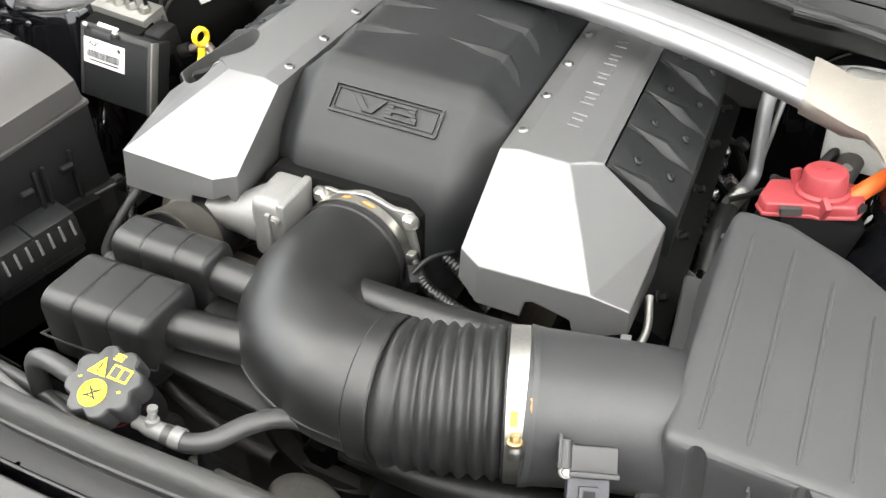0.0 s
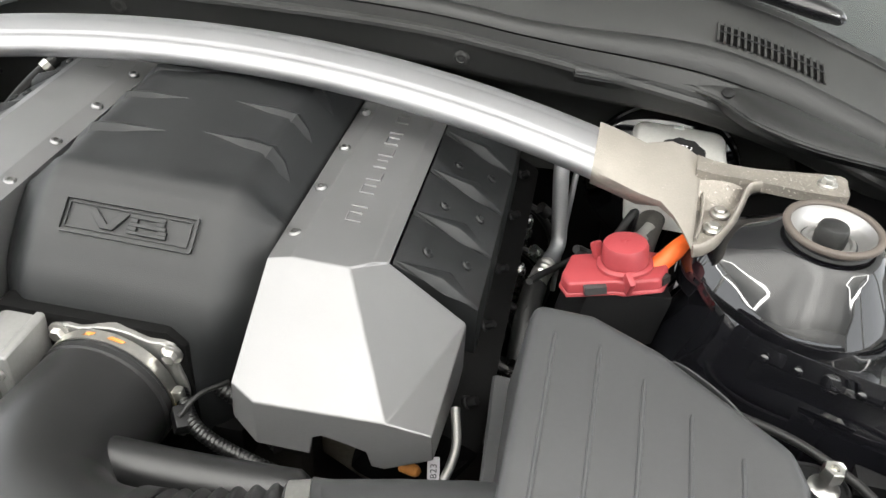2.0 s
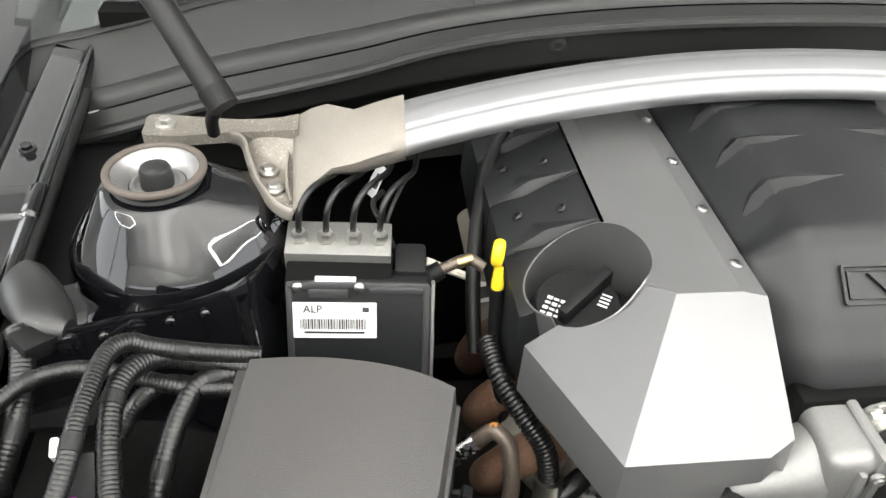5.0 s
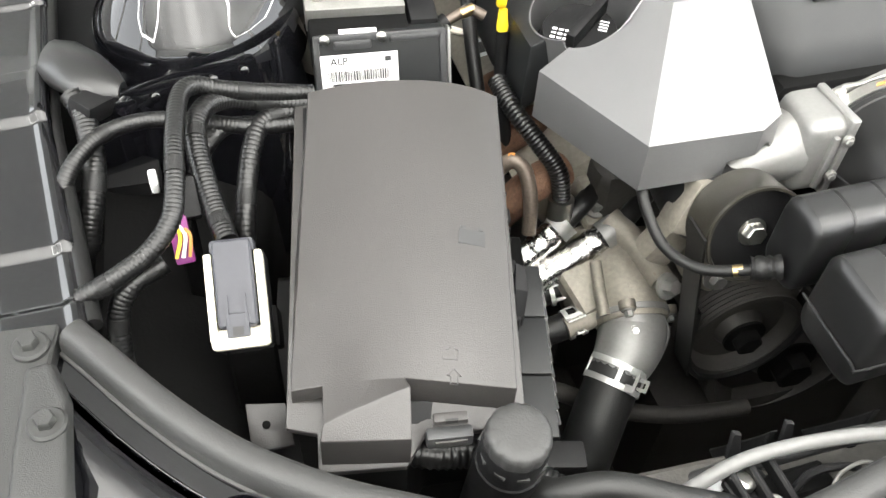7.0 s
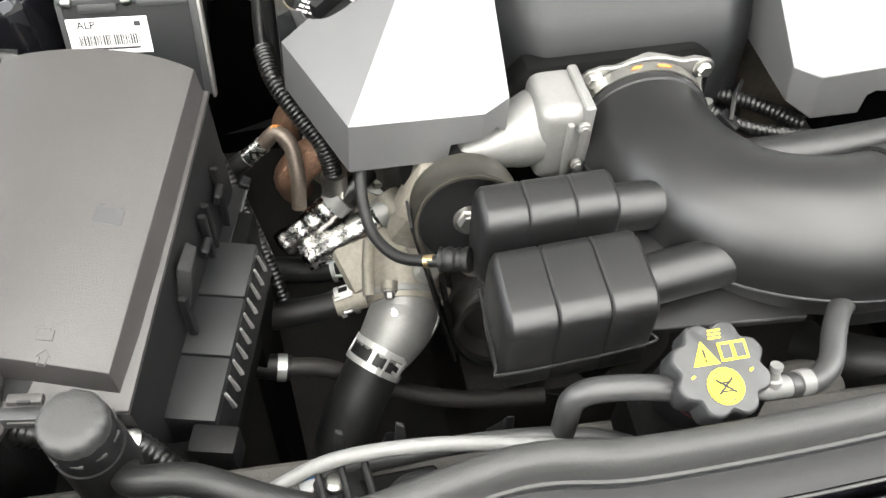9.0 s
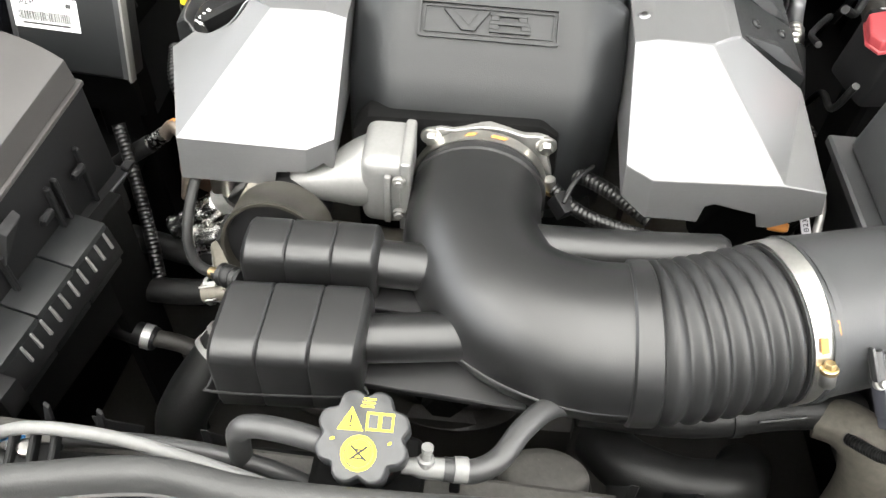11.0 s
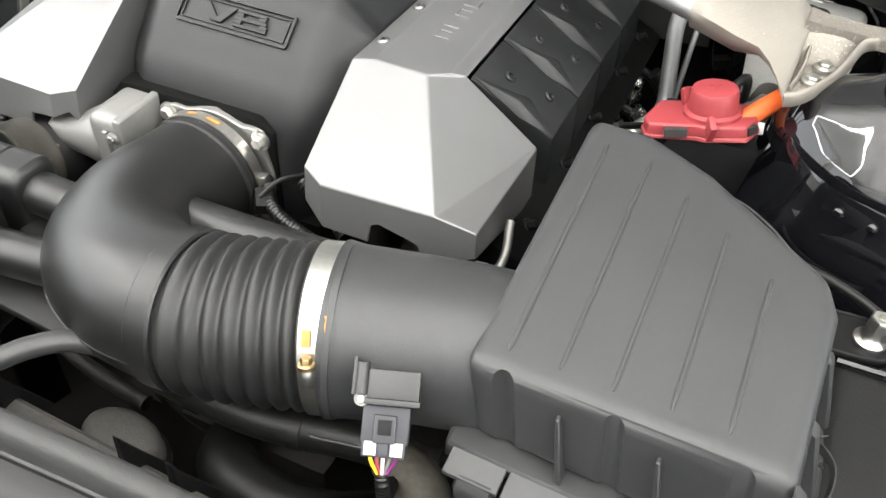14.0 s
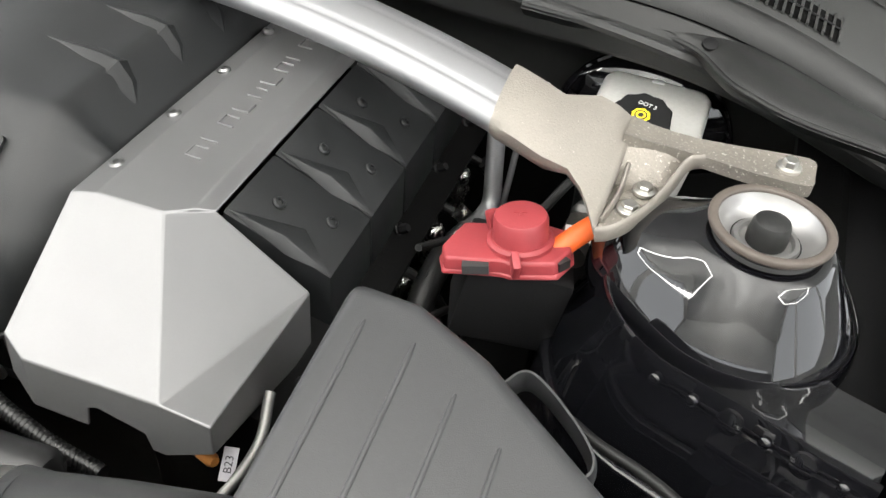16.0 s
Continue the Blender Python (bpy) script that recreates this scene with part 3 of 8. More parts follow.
DUCT_END = [(0.128, -0.2485, 0.936), (0.165, -0.2405, 0.9385), (0.2125, -0.2240, 0.9414)]


def intake_duct():
    t = thing("intake_duct", "black plastic air intake elbow with bellows and two resonator boxes", "air duct")
    whole = smooth_line(DUCT + DUCT_END[1:], 60)
    cut = 60 * (len(DUCT) - 1)
    part("elbow", tube(whole[: cut + 1 : 6], R_TUBE, 40, straight=True), "tube", t, angle=50)
    part("coupling", lathe([(0.0500, 0.0), (0.0528, 0.001), (0.0532, 0.006), (0.0520, 0.0075), (0.0520, 0.013), (0.0535, 0.0145), (0.0535, 0.019), (0.0515, 0.0205)], aim((0.0115, -0.0855, 0.8993), (0.0, -1, 0.03)), 48), "bellows", t, "soft black coupling sleeve")
    # moulding seam along the outside
    seam = smooth_line(DUCT, 8)
    out = []
    for i in range(6, len(seam)):
        d = (seam[min(i + 1, len(seam) - 1)] - seam[i - 1]).normalized()
        side = d.cross(V(0, 0, 1)).normalized()
        out.append(seam[i] + side * (R_TUBE * 0.992) - V(0, 0, R_TUBE * 0.06))
    part("seam", tube(out, 0.0013, 8, 2), "airbox", t)
    # bellows
    line = whole[cut:]
    n = len(line)

    def fold(s):
        if s < 0.06 or s > 0.95:
            return R_TUBE + (0.0016 if s > 0.95 else 0.0005)
        u = (s - 0.06) / 0.89 * 7
        return R_TUBE - 0.0016 + 0.0040 * (0.5 - 0.5 * math.cos(2 * math.pi * u)) ** 0.8

    part("bellows", tube(line, fold, 48, straight=True), "bellows", t, "ribbed rubber bellows", angle=70)
    part("cuff", tube(whole[cut - 14 : cut + 9 : 2], lambda s: R_TUBE + (0.0024 if 0.06 < s < 0.94 else 0.0008), 40, straight=True), "tube", t)
    # resonator boxes with two grooves each
    def resonator(x0, x1, y0, y1, z0, z1, lean):
        cx, cy = (x0 + x1) / 2, (y0 + y1) / 2
        rings = []
        lens = [0, 0.02, 0.05, 0.318, 0.333, 0.348, 0.652, 0.667, 0.682, 0.95, 0.98, 1.0]
        for u in lens:
            x = x0 + (x1 - x0) * u
            s = 1.0
            if u in (0, 1.0):
                s = 0.80
            elif u in (0.02, 0.98):
                s = 0.93
            elif u in (0.333, 0.667):
                s = 0.965
            ring = []
            hy, hz = (y1 - y0) / 2 * s, (z1 - z0) / 2 * s
            r = 0.013
            for sy, sz, q0 in ((1, 1, 0), (-1, 1, 90), (-1, -1, 180), (1, -1, 270)):
                for j in range(6):
                    q = radians(q0 + 18 * j)
                    ring.append(V(x, cy + sy * (hy - r) + r * math.cos(q) + lean * (u - 0.5), (z0 + z1) / 2 + sz * (hz - r) + r * math.sin(q)))
            rings.append(ring)
        return loft(rings)

    rb = part("resonator_box", resonator(-0.141, -0.046, -0.3035, -0.2415, 0.884, 0.9555, 0.008), "tube", t, "black three-lobed resonator box", angle=40)
    part("parting_line", tube([(-0.1425, -0.245, 0.912), (-0.143, -0.30, 0.912), (-0.137, -0.3085, 0.912), (-0.05, -0.300, 0.912), (-0.0445, -0.292, 0.912)], 0.0011, 6, 5), "tube", rb)
    part("resonator_box", resonator(-0.140, -0.048, -0.2285, -0.189, 0.89, 0.9575, 0.006), "tube", t, "black three-lobed resonator box", angle=40)
    part("neck", tube([(-0.05, -0.206, 0.932), (0.0, -0.204, 0.93)], 0.0165, 20, 3), "tube", t)
    part("neck", tube([(-0.052, -0.264, 0.925), (0.03, -0.25, 0.925)], 0.0165, 20, 3), "tube", t)
    part("web", solid([(-0.05, -0.232, 0.915), (-0.05, -0.213, 0.915), (0.0, -0.205, 0.917), (0.012, -0.238, 0.917)], [(-0.05, -0.232, 0.909), (-0.05, -0.213, 0.909), (0.0, -0.205, 0.911), (0.012, -0.238, 0.911)], 0.001, 1), "tube", t)
    part("web", solid([(-0.05, -0.288, 0.909), (-0.05, -0.25, 0.909), (0.06, -0.25, 0.911), (0.06, -0.292, 0.909)], [(-0.05, -0.288, 0.903), (-0.05, -0.25, 0.903), (0.06, -0.25, 0.905), (0.06, -0.292, 0.903)], 0.001, 1), "tube", t)
    # closed side pipe behind the elbow
    part("side_pipe", tube([(0.04, -0.168, 0.921), (0.12, -0.167, 0.925), (0.188, -0.163, 0.928), (0.193, -0.163, 0.928)], lambda s: 0.0175 if s < 0.97 else 0.014, 22, 4), "tube", t, angle=50)
    return t


intake_duct()


def hose_clamp(name, label, c, way, r, width, towards, thick=0.0012, mat="steel"):
    t = thing(name, label, "hose clamp", "hose clamps on the intake")
    m = aim(c, way)
    band = loft([[m @ V(rr * math.cos(q), rr * math.sin(q), z) for q in [2 * math.pi * i / 48 for i in range(48)]] for rr, z in ((r, -width / 2), (r + thick, -width / 2), (r + thick, width / 2), (r, width / 2), (r, -width / 2))], caps=False)
    part("band", band, mat, t)
    q = max((i * math.pi / 36 for i in range(72)), key=lambda w: (m.to_3x3() @ V(math.cos(w), math.sin(w), 0)).dot(Vector(towards)))
    p = m @ V((r + 0.0042) * math.cos(q), (r + 0.0042) * math.sin(q), 0)
    tang = (m.to_3x3() @ V(-math.sin(q), math.cos(q), 0)).normalized()
    part("worm_housing", lathe([(0.0042, -0.006), (0.0048, -0.005), (0.0048, 0.005), (0.0042, 0.006)], aim(p, tang), 16), mat, t)
    part("screw", hexbolt(p - tang * 0.0065, -tang, 0.0036, 0.005), "brass", t, "yellow passivated screw")
    return t


hose_clamp("hose_clamp", "wide bright steel clamp band round the bellows end", (0.2165, -0.2225, 0.9415), (0.94, 0.33, 0.06), 0.0535, 0.0135, (0.0, -0.95, 0.31))
cuff_ = thing("paint_marks", "orange inspection paint marks on the intake couplings", "paint mark")
for k_, (q0, q1) in enumerate(((70, 82), (95, 103))):
    part("mark", loft([[V(0.0115, -0.0885 - 0.0011 * w, 0.8995) + V(0.0541 * math.cos(radians(q0 + (q1 - q0) * j / 6 + w)), 0, 0.0541 * math.sin(radians(q0 + (q1 - q0) * j / 6 + w))) for j in range(7)] for w in (0, 1, 3)], caps=False, closed=False), "orangemark", cuff_)
m_ = aim((0.2165, -0.2225, 0.9415), (0.94, 0.33, 0.06))
for z0_, z1_, q0 in ((0.0068, 0.0094, 0), (-0.004, 0.001, 9)):
    best_ = max(range(72), key=lambda w: (m_.to_3x3() @ V(math.cos(radians(5 * w)), math.sin(radians(5 * w)), 0)).dot(V(0.0, -0.62, 0.78)))
    part("mark", loft([[m_ @ V(0.0562 * math.cos(radians(5 * best_ + q0 + 2 * j)), 0.0562 * math.sin(radians(5 * best_ + q0 + 2 * j)), z) for j in range(6)] for z in (z0_, z1_)], caps=False, closed=False), "orangemark", cuff_)
hose_clamp("hose_clamp", "narrow steel clamp on the throttle coupling", (0.0115, -0.0915, 0.8995), (0.0, -1, 0.03), 0.0525, 0.010, (0.95, 0, 0.15))


# ---- air filter box ----
def air_box():
    t = thing("air_filter_box", "dark grey plastic air filter box with raised ribs on its lid", "air filter box")
    zt = lambda y: 1.0185 + 0.183 * (y + 0.06)
    top2 = [(0.312, -0.034), (0.352, -0.034), (0.398, -0.0525), (0.480, -0.104), (0.489, -0.125), (0.491, -0.236), (0.313, -0.240)]
    top = [V(x, y, zt(y)) for x, y in top2]
    mid = [V(x, y, 0.928) for x, y in ((0.302, -0.028), (0.356, -0.026), (0.404, -0.042), (0.491, -0.096), (0.501, -0.120), (0.500, -0.2435), (0.325, -0.2435))]
    lid = part("lid", solid(top, mid, 0.0105, 5), "airbox", t, angle=40)
    for low_, high_ in (((0.3475, -0.2460, 0.915), (0.3360, -0.2425, 0.990)), ((0.4075, -0.2460, 0.915), (0.3985, -0.2420, 0.990)), ((0.4735, -0.2455, 0.915), (0.4655, -0.2410, 0.990)), ((0.5075, -0.1500, 0.915), (0.4945, -0.1500, 0.995)), ((0.5085, -0.2060, 0.915), (0.4955, -0.2060, 0.995))):
        cut = new("cutter", bpy.data.meshes.new("cutter"))
        cb = tube([low_, high_], 0.0072, 20, 1, straight=True)
        bmesh.ops.recalc_face_normals(cb, faces=cb.faces)
        cb.to_mesh(cut.data)
        cb.free()
        bo = lid.modifiers.new("channel", "BOOLEAN")
        bo.object, bo.operation, bo.solver = cut, "DIFFERENCE", "EXACT"
        bpy.context.view_layer.update()
        me = bpy.data.meshes.new_from_object(lid.evaluated_get(bpy.context.evaluated_depsgraph_get()))
        lid.modifiers.clear()
        lid.data = me
        bpy.data.objects.remove(cut)
    lid.data.set_sharp_from_angle(angle=radians(40))
    # five raised ribs
    for tx, ty, bx, by in ((0.329, -0.057, 0.3335, -0.225), (0.359, -0.060, 0.363, -0.224), (0.389, -0.079, 0.3925, -0.224), (0.419, -0.097, 0.4235, -0.222), (0.450, -0.119, 0.4535, -0.222)):
        part("rib", tube([(tx, ty, zt(ty) - 0.0003), (tx * 0.5 + bx * 0.5, (ty + by) / 2, zt((ty + by) / 2) - 0.0002), (bx, by, zt(by) - 0.0003)], lambda f: 0.0016 if 0.02 < f < 0.98 else 0.0009, 10, 12), "airbox", t)
    # flared inlet joining the duct
    rings = []
    axis = [(0.2215, -0.2215, 0.942, 0.0545, 0.0545), (0.232, -0.218, 0.9425, 0.0525, 0.0525), (0.27, -0.205, 0.9435, 0.0515, 0.0495), (0.30, -0.197, 0.944, 0.0515, 0.0495), (0.322, -0.190, 0.944, 0.050, 0.047), (0.345, -0.187, 0.944, 0.044, 0.042)]
    for x, y, z, ry, rz in axis:
        way = V(0.95, 0.3, 0.03).normalized() if x < 0.29 else V(1, 0.1, 0.02).normalized()
        s = way.cross(V(0, 0, 1)).normalized()
        u = s.cross(way)
        rings.append([V(x, y, z) + s * ry * math.copysign(abs(math.cos(q)) ** 0.9, math.cos(q)) + u * rz * math.copysign(abs(math.sin(q)) ** 0.9, math.sin(q)) for q in [2 * math.pi * i / 40 for i in range(40)]])
    part("inlet", loft(rings), "airbox", t, angle=50)
    part("inlet_lip", tube([(0.2225, -0.2213, 0.942), (0.2265, -0.2199, 0.942)], 0.0555, 40, 2), "airbox", t)
    for q, h in ((0.95, 0.004), (0.70, 0.003)):
        part("clip", box((0.2315, -0.206 + h, 0.985 + h * 0.5), (0.007, 0.007, 0.009), (15, 0, 18), 0.001, 1), "black", t)
    # front wall buttresses
    for x in (0.371, 0.4260, 0.4880):
        part("buttress", solid([(x - 0.0012, -0.239, 0.972), (x + 0.0012, -0.239, 0.972), (x + 0.0012, -0.2435, 0.972), (x - 0.0012, -0.2435, 0.972)], [(x + 0.0086, -0.2415, 0.925), (x + 0.0114, -0.2415, 0.925), (x + 0.0120, -0.2525, 0.925), (x + 0.0080, -0.2525, 0.925)], 0.0006, 1), "airbox", t)
    # right wall buttresses
    for y in (-0.135, -0.19, -0.235):
        part("buttress", solid([(0.489, y - 0.005, 0.985), (0.489, y + 0.005, 0.985), (0.496, y + 0.005, 0.98), (0.496, y - 0.005, 0.98)], [(0.498, y - 0.006, 0.925), (0.498, y + 0.006, 0.925), (0.512, y + 0.006, 0.925), (0.512, y - 0.006, 0.925)], 0.0015, 1), "airbox", t)
    # lower case with its flange
    fl = lambda o, z: [V(x + ox * o, y + oy * o, z) for (x, y), (ox, oy) in zip(((0.300, -0.026), (0.357, -0.024), (0.405, -0.040), (0.493, -0.094), (0.503, -0.118), (0.503, -0.2455), (0.323, -0.2455)), ((-1, 1), (0.5, 1), (0.7, 1), (0.8, 0.8), (1, 0.5), (1, -1), (-1, -1)))]
    part("flange", solid(fl(0.010, 0.928), fl(0.010, 0.918), 0.002, 1), "airbox", t)
    for x0, x1 in ((0.318, 0.352), (0.354, 0.402), (0.404, 0.470), (0.472, 0.512)):
        part("flange_plate", solid([(x0, -0.252, 0.9275), (x1, -0.252, 0.9275), (x1, -0.270, 0.9215), (x0, -0.270, 0.9215)], [(x0, -0.252, 0.9245), (x1, -0.252, 0.9245), (x1, -0.270, 0.9185), (x0, -0.270, 0.9185)], 0.0006, 1), "airbox", t)
    part("side_arm", solid([(0.3085, -0.206, 0.930), (0.3115, -0.206, 0.930), (0.3160, -0.253, 0.926), (0.3120, -0.253, 0.926)], [(0.3085, -0.206, 0.915), (0.3115, -0.206, 0.915), (0.3160, -0.253, 0.911), (0.3120, -0.253, 0.911)], 0.0008, 1), "airbox", t)
    part("case", solid(fl(0.003, 0.920), fl(-0.015, 0.74), 0.004, 2), "black", t)
    for x in (0.338, 0.40, 0.46):
        part("clip", solid([(x - 0.012, -0.267, 0.924), (x + 0.012, -0.267, 0.924), (x + 0.012, -0.274, 0.916), (x - 0.012, -0.274, 0.916)], [(x - 0.012, -0.267, 0.90), (x + 0.012, -0.267, 0.90), (x + 0.009, -0.274, 0.896), (x - 0.009, -0.274, 0.896)], 0.002, 1), "airbox", t)
    # thin edge wall beside the flank, on gussets
    part("edge_wall", tube([(0.494, -0.058, 0.930), (0.505, -0.062, 0.928), (0.5115, -0.078, 0.924), (0.513, -0.108, 0.922), (0.5135, -0.138, 0.922), (0.506, -0.146, 0.922)], 0.0016, 10, 6, flat=5.0), "airbox", t)
    part("edge_wall", tube([(0.500, -0.152, 0.926), (0.512, -0.160, 0.926), (0.5175, -0.170, 0.924), (0.5165, -0.188, 0.922), (0.508, -0.196, 0.922)], 0.0016, 10, 6, flat=5.0), "airbox", t)
    for y in (-0.088, -0.118, -0.168):
        part("gusset", solid([(0.494, y - 0.001, 0.945), (0.494, y + 0.001, 0.945), (0.514, y + 0.001, 0.926), (0.514, y - 0.001, 0.926)], [(0.494, y - 0.001, 0.918), (0.494, y + 0.001, 0.918), (0.514, y + 0.001, 0.918), (0.514, y - 0.001, 0.918)]), "airbox", t)
    # open cable loop moulded on the flank
    part("cable_loop", tube([(0.402, -0.034, 0.966), (0.412, -0.019, 0.970), (0.424, -0.021, 0.971), (0.446, -0.038, 0.971), (0.461, -0.053, 0.969), (0.464, -0.064, 0.967), (0.456, -0.074, 0.964)], 0.0022, 10, 6, flat=5.0), "airbox", t)
    return t


air_box()


def air_sensor():
    t = thing("air_flow_sensor", "black air flow sensor with a grey plug on the intake", "sensor")
    m = pose(0.2772, -0.2566, 0.9547, 40, 0, 22) @ Matrix.Scale(0.70, 4)

    def pt(name, c, s, mat, bev=0.0015, label=""):
        b = box(c, s, (0, 0, 0), bev, 2)
        b.transform(m)
        return part(name, b, mat, t, label)

    pt("base", (0.004, 0.004, 0.005), (0.042, 0.025, 0.019), "sensorblack", 0.002)
    pt("collar", (0.004, -0.009, 0.006), (0.045, 0.005, 0.024), "sensorblack")
    pt("side_tab", (-0.018, 0.004, 0.004), (0.010, 0.030, 0.012), "sensorblack")
    pt("plug", (0.0, -0.027, 0.003), (0.038, 0.03, 0.018), "greyplug", 0.002, "blue-grey plug housing")
    pt("latch", (0.0, -0.030, 0.014), (0.018, 0.022, 0.006), "greyplug", 0.0015)
    pt("plug_end", (0.0, -0.046, 0.003), (0.035, 0.013, 0.019), "greyplug", 0.0015)
    for x in (-0.0105, 0.0105):
        pt("retainer", (x, -0.0455, 0.0130), (0.010, 0.011, 0.002), "paleplug", 0.0006, "pale plug retainer")
    pt("key", (0.0, -0.044, 0.0135), (0.008, 0.012, 0.003), "greyplug", 0.0006)
    part("screw_post", tube([m @ V(-0.0225, -0.004, 0.012), m @ V(-0.0225, 0.008, 0.012), m @ V(-0.0225, 0.021, 0.012)], 0.0046, 20, 4), "sensorblack", t)
    pt("post_rib", (-0.0275, 0.010, 0.015), (0.003, 0.030, 0.006), "sensorblack", 0.0008)
    part("bolt", hexbolt(m @ V(-0.021, -0.008, 0.011), m.to_3x3() @ V(0, 0, 1), 0.0030, 0.004), "castgrey", t)
    pt("latch_window", (0.0, -0.0285, 0.0172), (0.011, 0.012, 0.0008), "black", 0.0002)
    for i, mat in enumerate(("yellow", "red", "white", "paleline", "purple")):
        x = -0.011 + 0.0055 * i
        part("wire", tube([m @ V(x, -0.050, 0.005), m @ V(x * 0.85, -0.057, 0.004), m @ V(x * 0.35, -0.066, 0.001), m @ V(x * 0.2, -0.072, -0.003)], 0.0011, 8, 4), mat, t)
    part("sheath", ribbed([m @ V(0, -0.066, 0.0), m @ V(0.001, -0.078, -0.006), m @ V(0.002, -0.09, -0.03), m @ V(0.004, -0.085, -0.08)], 0.0042, 0.0028), "loom", t, "black corrugated sheath")
    return t


air_sensor()



# ---- car body round the bay; the shell leans a little to one side ----
B = pose(0, 0, 1) @ pose(0, 0, 0, 0, -1.3, 0) @ pose(0, 0, -1)
CENTRE = (0.520, 0.102)


def flange_path(side, r, z):
    """A line at the distance r round the strut tower and on along the wing."""
    cx, cy = CENTRE
    out = []
    for q in range(98, 254, 6):
        out.append(V(side * (cx + r * math.cos(radians(q))), cy + r * math.sin(radians(q)), z))
    n = V(math.cos(radians(253)), math.sin(radians(253)), 0)
    d = V(-n.y, n.x, 0)
    for s in (0.02, 0.05, 0.08, 0.115):
        p = V(cx, cy, z) + n * r + d * s
        out.append(V(side * p.x, p.y, p.z))
    return out


def car_body():
    t = thing("car_body", "gloss black painted engine bay of a car with wings and bulkhead", "car body", at=B)
    for side in (1, -1):
        cx, cy = side * CENTRE[0], CENTRE[1]
        # domed tower, drawn out towards the foot of the brace
        rings = []
        for r, z, k in ((0.020, 1.014, 0), (0.034, 1.0170, 0), (0.0395, 1.0155, 0.04), (0.0425, 1.0130, 0.10), (0.0472, 1.0065, 0.30), (0.0525, 0.9985, 0.50), (0.0580, 0.9905, 0.52), (0.0633, 0.9825, 0.50), (0.0683, 0.9745, 0.46), (0.0722, 0.9680, 0.43), (0.0740, 0.9630, 0.41), (0.0748, 0.9560, 0.40), (0.0755, 0.9500, 0.39)):
            ring = []
            for j in range(96):
                q = 2 * math.pi * j / 96
                w = r * (1 + k * max(0.0, math.cos(q - radians(166))) ** 5)
                ring.append(V(cx + side * w * math.cos(q), cy + w * math.sin(q), z))
            rings.append(ring)
        part("strut_tower", loft(rings, caps=False), "paint", t, "gloss black domed strut tower", angle=60)
        prof = [(0.015, 0.949), (0.045, 0.951), (0.080, 0.951), (0.0845, 0.957), (0.0855, 0.969), (0.0875, 0.970), (0.0895, 0.966), (0.0925, 0.953), (0.097, 0.940), (0.107, 0.920), (0.122, 0.904), (0.132, 0.9005), (0.137, 0.8995), (0.141, 0.896), (0.146, 0.880), (0.152, 0.84), (0.16, 0.78)]
        if side < 0:
            prof = prof[:8] + [(0.096, 0.935), (0.104, 0.900), (0.110, 0.870), (0.116, 0.83), (0.12, 0.78)]
        else:
            prof = prof[:10] + [(0.1115, 0.8960), (0.1130, 0.8940), (0.1160, 0.8945), (0.1185, 0.8920), (0.1220, 0.865), (0.128, 0.82), (0.13, 0.78)]
        part("inner_wing", loft([flange_path(side, r, z) for r, z in prof], caps=False, closed=False), "paint", t, angle=60)
        # weld tabs and plugs along the flange face
        n = V(math.cos(radians(253)), math.sin(radians(253)), 0)
        d = V(-n.y, n.x, 0)
        for i, s in enumerate((-0.012, 0.012, 0.035, 0.056, 0.078, 0.10)):
            p = V(CENTRE[0], CENTRE[1], 0.9585) + n * 0.0925 + d * s
            way = V(side * n.x, n.y, 0.35)
            part("weld_tab" if i in (2, 4) else "plug", lathe([(0.0075, 0.0), (0.0075, 0.0015), (0.004, 0.0022)] if i in (2, 4) else [(0.0035, 0.0), (0.0035, 0.0012), (0.0022, 0.002)], aim((side * p.x, p.y, p.z), way), 18), "paint", t)
        # wing top flange with its folded edge, and the outer wing down to the floor
        rows = []
        steps = [(0.62, 0.0), (0.182, 0.0), (0.178, 0.004), (0.140, 0.004), (0.136, 0.0), (0.052, 0.0), (0.046, 0.0055), (-0.008, 0.0055), (-0.014, 0.0), (-0.136, 0.0), (-0.142, -0.0045), (-0.180, -0.0045), (-0.186, -0.0015), (-0.214, -0.0015)]
        for y, lift in steps:
            x = 0.624 + 0.17 * (y - 0.0) - 0.10 * max(0, y)
            z = 0.957 + lift + 0.03 * max(0, y)
            rows.append([V(side * (x - 0.004), y, z - 0.025), V(side * (x - 0.004), y, z - 0.004), V(side * (x - 0.001), y, z), V(side * (x + 0.004), y, z + 0.0015), V(side * (x + 0.010), y, z - 0.002), V(side * (x + 0.045), y, z - 0.004), V(side * (x + 0.058), y, z - 0.018), V(side * (x + 0.064), y, z - 0.024), V(side * (x + 0.075), y, z + 0.004), V(side * (x + 0.14), y, z + 0.002), V(side * (x + 0.26), y, z - 0.05), V(side * (x + 0.31), y, z - 0.2), V(side * (x + 0.32), y, 0.0)])
        wing = part("wing", loft(rows, caps=False, closed=False), "paint", t, angle=60)
        bv = wing.modifiers.new("pressed_edges", "BEVEL")
        bv.width, bv.segments, bv.limit_method, bv.angle_limit = 0.0017, 3, "ANGLE", radians(8)
        part("wing_seal", tube([(side * (0.620 + 0.17 * y - 0.10 * max(0, y)), y, 0.949 + 0.03 * max(0, y)) for y in (0.35, 0.2, 0.1, 0.0, -0.1, -0.2)], 0.0055, 12, 4), "rubber", t, "black rubber edge strip")
        for y in (0.240,):
            part("wing_bolt", hexbolt((side * (0.652 + 0.07 * y), y, 0.955 + 0.03 * y), (0, 0, 1), 0.0055, 0.005), "paint", t)
